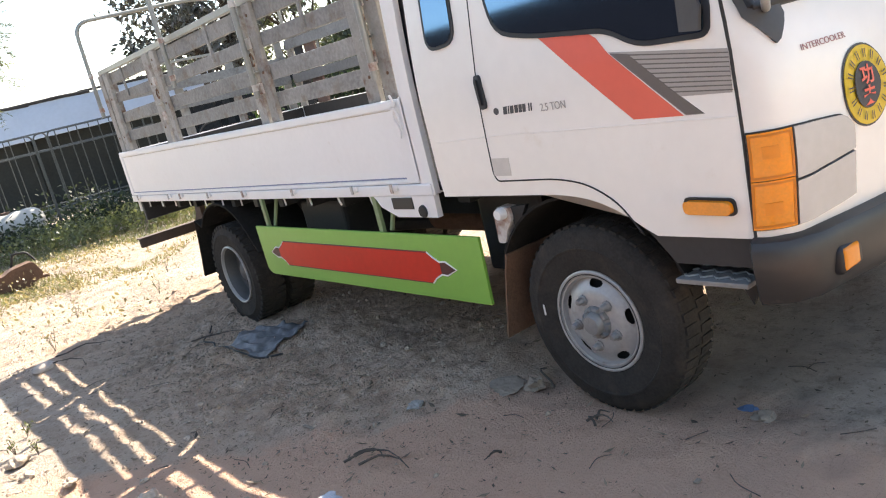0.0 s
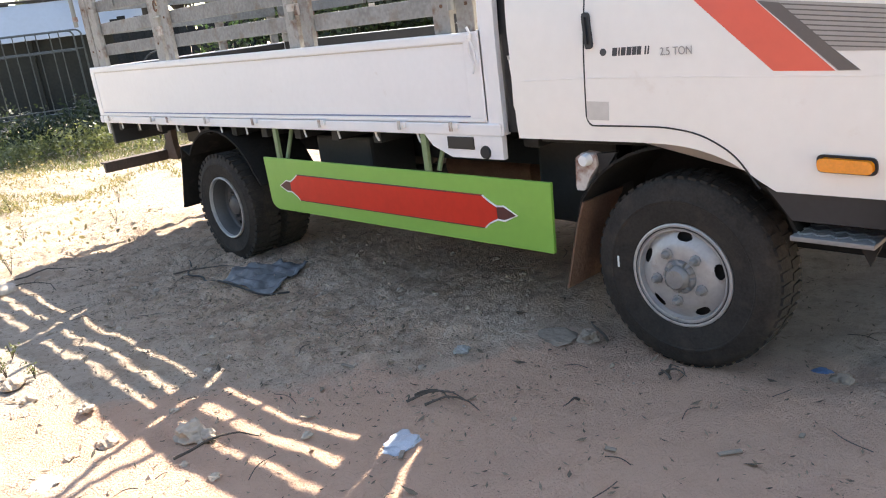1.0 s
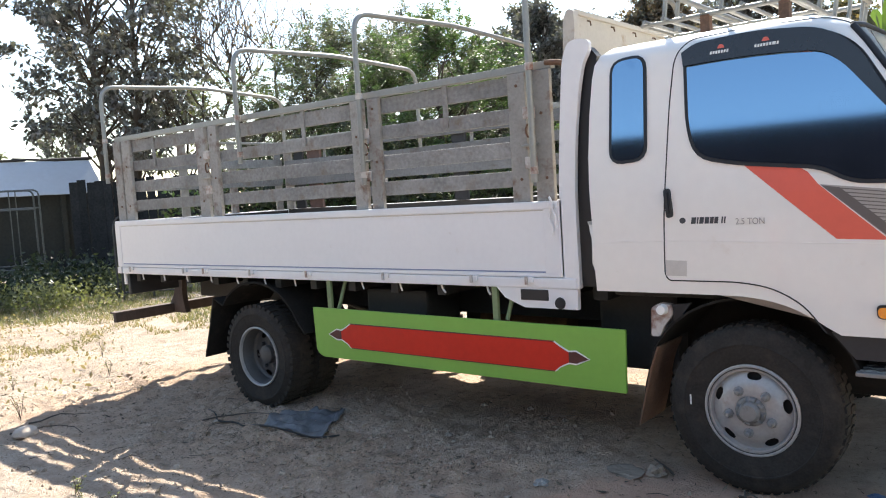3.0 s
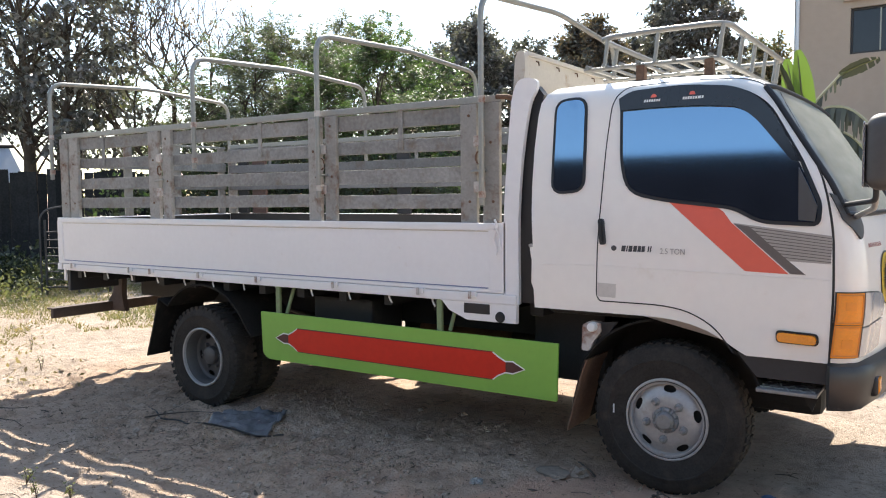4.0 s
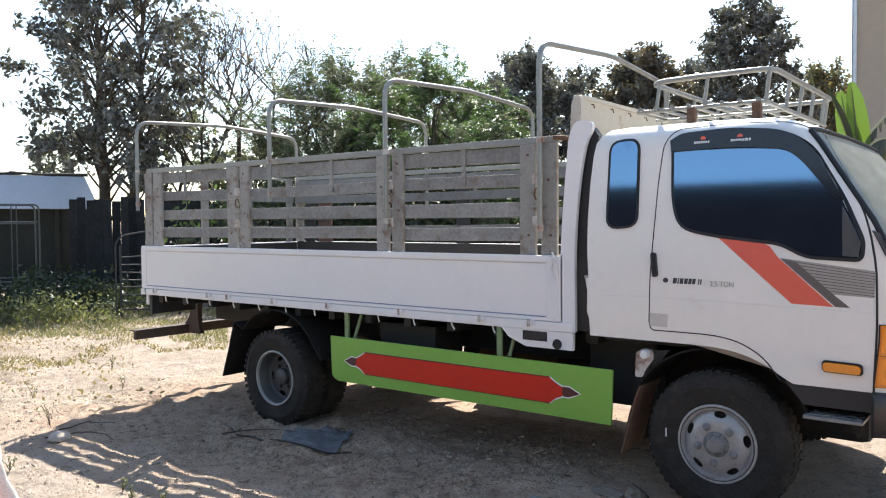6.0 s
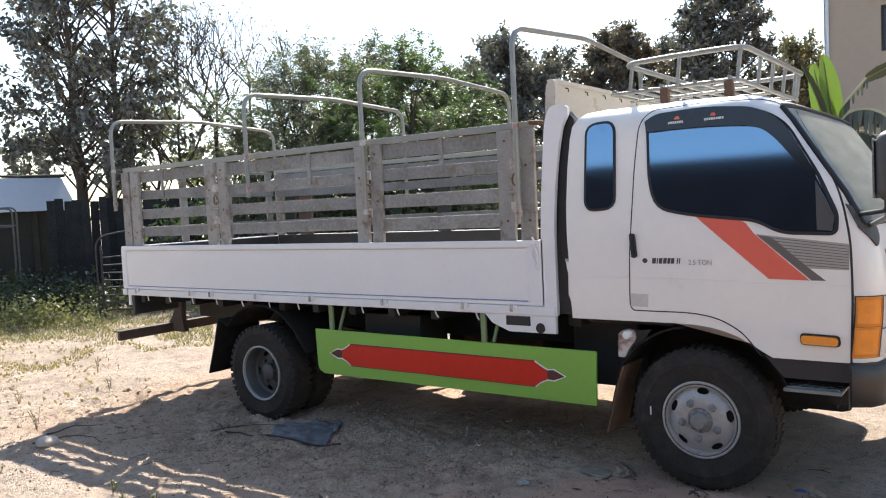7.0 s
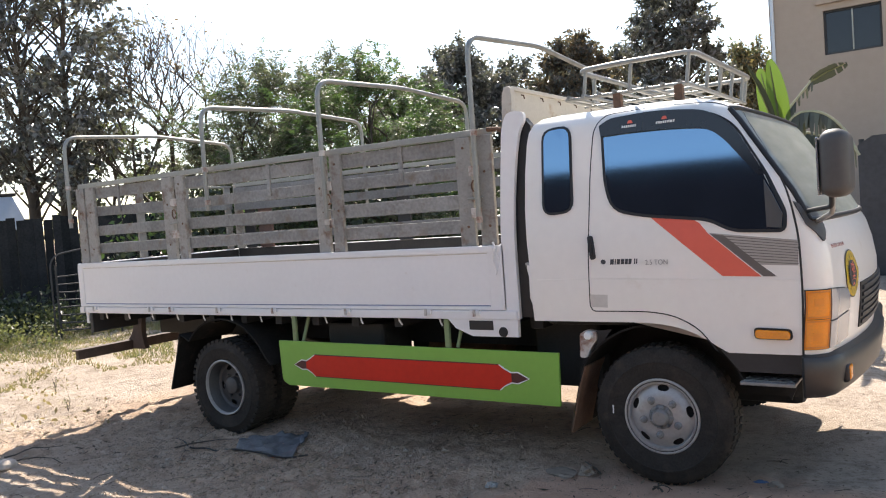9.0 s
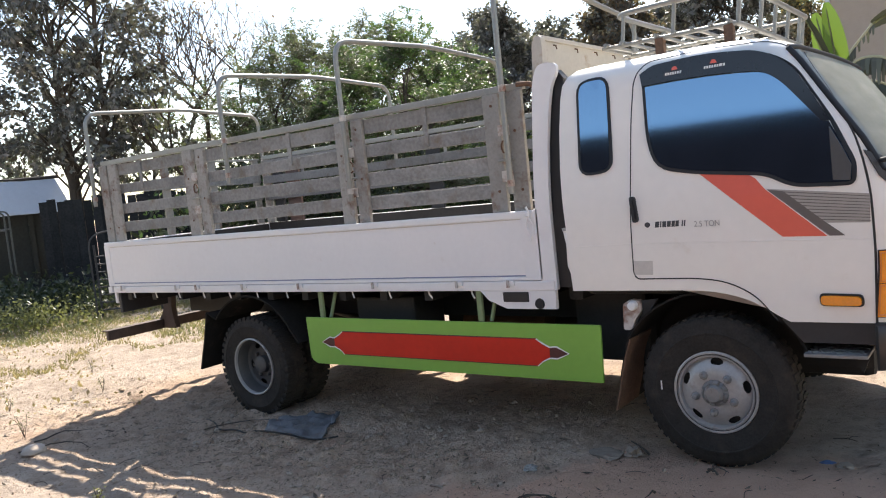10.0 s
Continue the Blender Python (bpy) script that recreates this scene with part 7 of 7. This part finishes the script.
def garment(name, top, along, across, length, half, material, label, seed, start=0.03, fluff=0.0, folds=5):
    """A hanging cloth that widens downwards in soft folds, with thickness."""
    rng = random.Random(seed)
    al, ac = Vector(along).normalized(), Vector(across).normalized()
    nu, nv = 28, 20
    ph = rng.uniform(0, 6)
    own = bmesh.new()
    rows = []
    for j in range(nv + 1):
        t = j / nv
        w = start + (half - start) * min(1, t * 1.5) ** 0.7
        line = []
        for i in range(2 * nu):
            a = 2 * math.pi * i / (2 * nu)
            fold = 1 + 0.22 * math.sin(folds * a + ph + 1.5 * t) * t + (0.06 + fluff) * noise.noise(Vector((a * 2.0, t * 6, seed))) + fluff * noise.noise(Vector((math.cos(a) * 5, math.sin(a) * 5, t * 12)))
            line.append(own.verts.new(Vector(top) + al * w * math.cos(a) * fold + ac * (0.035 + 0.05 * t) * math.sin(a) * fold - Vector((0, 0, length * t + 0.05 * abs(math.cos(a)) * (1 - t)))))
        rows.append(line)
    k = 2 * nu
    for a, b in zip(rows, rows[1:]):
        for i in range(k):
            own.faces.new((a[i], a[(i + 1) % k], b[(i + 1) % k], b[i]))
    own.faces.new(rows[0])
    bmesh.ops.recalc_face_normals(own, faces=own.faces[:])
    ob = part(name, own, material, None, smooth=True)
    hk = tube(rounded([Vector(top) + Vector((0, 0, -0.02)), Vector(top) + Vector((0, 0, 0.05)), Vector(top) + al * 0.018 + Vector((0, 0, 0.075)), Vector(top) + al * 0.02 + Vector((0, 0, 0.045))], 0.01), 0.003, sides=6)
    part("hook", hk, M["white"], ob)
    return tagged(ob, label, "clothes", "clothes on the rack")


M["orange_cloth"] = mat("orange_cloth", (0.74, 0.115, 0.05), 0.9, vary=0.08, scale=10, bump=0.2, bump_scale=200)
M["white_cloth"] = mat("white_cloth", (0.64, 0.61, 0.56), 0.95, vary=0.06, scale=12, bump=0.3, bump_scale=150)
M["black_cloth"] = mat("black_cloth", (0.012, 0.012, 0.013), 0.95, vary=0.1)
rd = (e1 - e0).normalized()
fc = Vector((0.36, 0.93, 0))
garment("white_garment", e0 + rd * 0.06 + Vector((-0.02, 0, -0.06)), fc, (0.93, -0.36, 0), 0.90, 0.215, M["white_cloth"], "white fluffy garment on a hanger", 1, 0.075, 0.06)
orange = garment("orange_garment", e0 + rd * 0.13 + Vector((0.05, 0, -0.085)), fc, (0.93, -0.36, 0), 0.85, 0.205, M["orange_cloth"], "bright orange garment with pale pink folds", 2, 0.08, 0.0, 9)
M["pink_cloth"] = mat("pink_cloth", (0.80, 0.27, 0.22), 0.9, vary=0.1, scale=10, bump=0.2, bump_scale=200)
for side, r in ((0.80, 0.020), (0.62, 0.013), (0.05, 0.016), (-0.25, 0.022)):
    way = [e0 + rd * 0.13 + Vector((0.05, 0, -0.085)) + fc * (0.08 + 0.125 * min(1, t * 1.5) ** 0.7) * side + Vector((0.93, -0.36, 0)) * (0.033 + 0.05 * t) * math.sqrt(1 - side * side) + Vector((0.012 * math.sin(5 * t + side * 9), 0, -0.85 * t - 0.03)) for t in (0.0, 0.12, 0.25, 0.4, 0.55, 0.7, 0.85, 1.0)]
    part("fold", tube(way, r, sides=10), M["pink_cloth"], orange, "pale pink fold", smooth=True)
garment("black_garment", e0 + rd * 0.28 + Vector((0.12, 0, -0.14)), fc, (0.93, -0.36, 0), 0.80, 0.20, M["black_cloth"], "black garment on a hanger", 3, 0.12)

# ---- litter on the ground ----
M["sheetmetal"] = mat("crumpled_tarp", (0.125, 0.128, 0.135), 0.48, vary=0.3, scale=9, bump=0.3, bump_scale=16, dirt=(0.13, 0.105, 0.085), dirt_amount=0.30, dirt_scale=6)
own = bmesh.new()
grid = []
for i in range(41):
    line = []
    for j in range(23):
        u, v = i / 40, j / 22
        a = Vector((0.48, -0.27)).lerp(Vector((1.04, -0.25)), u)
        b = Vector((0.34, 0.00)).lerp(Vector((0.76, 0.20)), u)
        edge = min(u, 1 - u, v, 1 - v)
        q = a.lerp(b, v) + Vector((noise.noise(Vector((v * 4, 2, 1))), noise.noise(Vector((u * 5, 7, 3))))) * 0.07 * (1 - min(1, edge * 4))
        fold = 0.010 * abs(noise.noise(Vector((u * 3 + v * 2, v * 7, 1)))) + 0.008 * abs(noise.noise(Vector((u * 15, v * 9 + u * 4, 5))))
        line.append(own.verts.new((q.x, q.y, ground_z(q.x, q.y) + 0.010 + fold + 0.02 * (u > 0.93) * v)))
    grid.append(line)
for a, b in zip(grid, grid[1:]):
    for j in range(22):
        own.faces.new((a[j], b[j], b[j + 1], a[j + 1]))
ob = part("crumpled_sheet", own, M["sheetmetal"], None, smooth=True)
sol = ob.modifiers.new("thick", "SOLIDIFY")
sol.thickness = 0.004
tagged(ob, "crumpled grey plastic sheet lying on the dirt", "plastic sheet")


def crumple(name, x, y, r, material, label, category, seed, flat=0.5, rough=1.0):
    own = bmesh.new()
    bmesh.ops.create_icosphere(own, subdivisions=3, radius=r)
    for v in own.verts:
        q = v.co.copy()
        v.co *= 1 + rough * (0.55 * noise.noise(q / r * 1.6 + Vector((seed, 0, 0))) + 0.2 * noise.noise(q / r * 5))
        v.co.z = max(v.co.z * flat, -0.1 * r)
    own.transform(Matrix.Translation(on_ground(x, y, r * flat * 0.25)))
    return tagged(part(name, own, material, None), label, category)


M["bag"] = mat("thin_plastic_film", (0.40, 0.42, 0.46), 0.3, vary=0.2, scale=30)
crumple("plastic_bag", 2.93, -0.93, 0.065, M["bag"], "crumpled white plastic bag on the dirt", "bag", 3, 0.22)
crumple("plastic_bag", 2.02, -1.80, 0.05, M["white_cloth"], "torn white plastic bag half buried", "bag", 8, 0.3)
crumple("green_scrap", 3.49, -1.02, 0.045, mat("green_plastic", (0.06, 0.26, 0.13), 0.4), "small green plastic scrap on the dirt", "scrap", 6, 0.15)
crumple("blue_scrap", 3.82, 0.30, 0.03, mat("blue_plastic", (0.09, 0.16, 0.28), 0.5), "small blue plastic scrap", "scrap", 5, 0.2)
M["tan_stone"] = mat("tan_stone", (0.25, 0.195, 0.148), 0.9, vary=0.2, bump=0.3)
crumple("stone_disc", -0.83, -1.13, 0.082, mat("pale_stone", (0.46, 0.38, 0.31), 0.9, vary=0.15, bump=0.2), "pale flat stone on the dirt", "stone", 11, 0.6, 0.2)
crumple("dry_husk", 2.93, 0.13, 0.045, M["tan_stone"], "dry curled leaf husk on the dirt", "husk", 12, 0.8)
crumple("dry_husk", 2.80, 0.08, 0.095, M["tan_stone"], "flat dry husk half buried in dirt", "husk", 14, 0.16)
crumple("dry_husk", 2.52, -0.23, 0.035, M["stake"], "small dry curled husk on the dirt", "husk", 15, 0.5)
crumple("dry_husk", 3.90, 0.26, 0.035, M["tan_stone"], "crumpled pale dry husk", "husk", 16, 0.4)
crumple("clod", 2.19, -1.33, 0.06, mat("clod", (0.40, 0.315, 0.24), 0.95, vary=0.2, bump=0.4), "dry clod of earth", "clod", 13, 0.7)
for k, (x, y, r) in enumerate(((2.25, -1.30, 0.04), (1.92, -1.54, 0.04), (1.06, -1.62, 0.05), (1.27, -1.62, 0.035), (1.62, -1.5, 0.03))):
    crumple("clod", x, y, r, bpy.data.materials["clod"], "dry clod of earth", "clod", 60 + k, 0.7)
random.seed(77)
for k in range(110):
    x, y = random.uniform(-2.5, 2.6), random.uniform(-2.9, 0.9)
    crumple("clod", x, y, random.uniform(0.008, 0.024), bpy.data.materials["clod"], "small clod of dry earth", "clod", 20 + k, 0.6)
for k in range(34):
    x, y = random.uniform(3.2, 8.5), random.uniform(2.6, 9.0)
    crumple("litter", x, y, random.uniform(0.03, 0.10), random.choice((M["white_cloth"], M["bed"], M["stake"])), "pale scrap of plastic litter on the dirt", "litter", 90 + k, 0.35)
# fallen leaves, straw and twigs
rng = np.random.default_rng(5)
N = 13000
lx, ly = rng.uniform(-4, 6, N), rng.uniform(-3, 3.5, N)
lx[:5200], ly[:5200] = rng.normal(0.8, 1.2, 5200), rng.normal(-0.45, 0.45, 5200)
lx[9000:], ly[9000:] = rng.uniform(-6, 4.5, 4000), rng.uniform(-3.2, 1.5, 4000)
lx[:170], ly[:170] = rng.normal(1.65, 0.22, 170), rng.normal(-0.27, 0.07, 170)
verts, faces = [], []
for i in range(N):
    p = on_ground(lx[i], ly[i], 0.007)
    a = rng.uniform(0, 6.28)
    s = rng.uniform(0.003, 0.010)
    if i % 25 == 0:
        s *= 2.4
    d, q = Vector((math.cos(a), math.sin(a), rng.uniform(-0.2, 0.3))) * s * rng.uniform(1.0, 1.9), Vector((-math.sin(a), math.cos(a), rng.uniform(-0.3, 0.3))) * s * 0.5
    b = len(verts)
    verts += [p - d, p + q, p + d + Vector((0, 0, s * 0.4)), p - q]
    faces.append((b, b + 1, b + 2, b + 3))
fl = raw("fallen_leaves", [tuple(v) for v in verts], faces, leaf_mat("dry_leaf", (0.19, 0.14, 0.095), 0.1, 0.8, 0.7))
tagged(fl, "small dry fallen leaves on the dirt", "leaves", kind="stuff")
bm = None
for i in range(120):
    x, y = rng.uniform(-3, 5.5), rng.uniform(-2.8, 1.0)
    a, l = rng.uniform(0, 6.28), rng.uniform(0.04, 0.16)
    p = on_ground(x, y, 0.006)
    m_ = on_ground(x + l * 0.5 * math.cos(a), y + l * 0.5 * math.sin(a), 0.014)
    q = on_ground(x + l * math.cos(a + 0.3), y + l * math.sin(a + 0.3), 0.006)
    bm = tube(rounded([p, m_, q], l * 0.4, 4), 0.0018, bm, 5)
tagged(part("twigs", bm, M["bark"]), "short dry twigs scattered on the dirt", "twigs", kind="stuff")
for x, y, a, l in ((-0.1, -0.30, 20, 0.55), (3.24, -0.36, 250, 0.07), (3.0, 0.17, 140, 0.16), (2.72, -0.72, 40, 0.22), (2.80, -0.70, 30, 0.20), (2.70, -0.66, 20, 0.14), (3.36, -0.03, 20, 0.10), (3.42, -0.05, 130, 0.09), (3.38, 0.0, 80, 0.07), (-0.9, -1.2, 30, 0.5), (-1.1, -1.0, 75, 0.4), (2.3, -1.45, 60, 0.3)):
    pts = []
    for k in range(6):
        t = k / 5
        aa = radians(a + 25 * math.sin(3 * t))
        pts.append(on_ground(x + l * t * math.cos(aa), y + l * t * math.sin(aa), 0.012 + 0.02 * math.sin(math.pi * t)))
    tagged(part("stick", tube(pts, 0.004, sides=6, radii=[0.006, 0.005, 0.005, 0.004, 0.003, 0.002]), M["bark"], smooth=True), "dry crooked stick on the dirt", "stick")


# crumbs of stirred soil
verts, faces = [], []
octa = ((0, 2, 4), (2, 1, 4), (1, 3, 4), (3, 0, 4), (2, 0, 5), (1, 2, 5), (3, 1, 5), (0, 3, 5))
for i in range(5200):
    x, y = (rng.normal(0.9, 1.1), rng.normal(-0.4, 0.45)) if i < 2600 else (rng.uniform(-4.5, 2.6), rng.uniform(-3.2, 0.8))
    if 0.772 * (x - 2.23) - 0.635 * (y + 0.55) > 0.1 and rng.random() < 0.8:
        continue
    r = 0.0035 + 0.012 * rng.random() ** 3
    c = on_ground(x, y, r * 0.2)
    b = len(verts)
    for d in ((1, 0, 0), (-1, 0, 0), (0, 1, 0), (0, -1, 0), (0, 0, 1), (0, 0, -1)):
        verts.append(tuple(c + Vector(d) * r * rng.uniform(0.5, 1.3)))
    faces += [tuple(b + q for q in f) for f in octa]
tagged(raw("soil_crumbs", verts, faces, mat("soil_crumb", (0.36, 0.275, 0.205), 0.95, vary=0.4, scale=20)), "small crumbs of brown soil", "soil", kind="stuff")
cord = [(-0.45, -0.02), (-0.2, -0.12), (0.02, -0.27), (0.20, -0.24), (0.34, -0.30), (0.52, -0.30), (0.78, -0.31), (1.0, -0.28), (1.10, -0.17)]
tagged(part("cord", tube(rounded([on_ground(x, y, 0.014) for x, y in cord], 0.15), 0.006, sides=7), M["chassis"], smooth=True), "black cord lying beside the plastic sheet", "cord")
for x, y, a, l in ((3.83, -0.42, 60, 0.11), (2.98, -0.97, 130, 0.12), (3.55, -0.62, 20, 0.05), (2.2, -0.6, 15, 0.10), (3.95, -0.2, 100, 0.04)):
    own = box((-l * 0.35, -0.008, 0), (l * 0.35, 0.008, 0.006), 0.002)
    own.transform(Matrix.Translation(on_ground(x, y, 0.004)) @ Matrix.Rotation(radians(a), 4, "Z") @ Matrix.Rotation(radians(6), 4, "Y"))
    tagged(part("wood_sliver", own, M["tan_stone"]), "pale splintered wood sliver on the dirt", "wood sliver")


def sprig(x, y, h, seed):
    rng = random.Random(seed)
    p = on_ground(x, y)
    s = thing("weed_sprig", "small upright weed growing in the sand", "weed", "weed sprigs", at=p)
    bm = None
    cl = []
    for k in range(4):
        tip = p + Vector((rng.uniform(-0.3, 0.3) * h, rng.uniform(-0.3, 0.3) * h, h * rng.uniform(0.6, 1.0)))
        bm = tube([p, p.lerp(tip, 0.5) + Vector((0.01, 0, 0.01)), tip], 0.0018, bm, 5)
        cl += [(p.lerp(tip, q), h * 0.16) for q in (0.5, 0.75, 1.0)]
    part("stem", bm, M["bark"], s)
    leaf_cloud("leaves", cl, 45, 0.008, M["leaf_weed"], s, seed=seed)


for k, (x, y, h) in enumerate(((-1.35, -0.95, 0.22), (-2.3, 0.2, 0.16), (-2.6, -0.5, 0.14), (0.62, -1.5, 0.10), (0.9, -1.6, 0.10), (1.05, -1.52, 0.08), (-3.2, 0.6, 0.2), (-4.0, -0.2, 0.2), (2.0, -2.0, 0.09), (-0.3, -1.7, 0.1))):
    sprig(x, y, h, 300 + k)
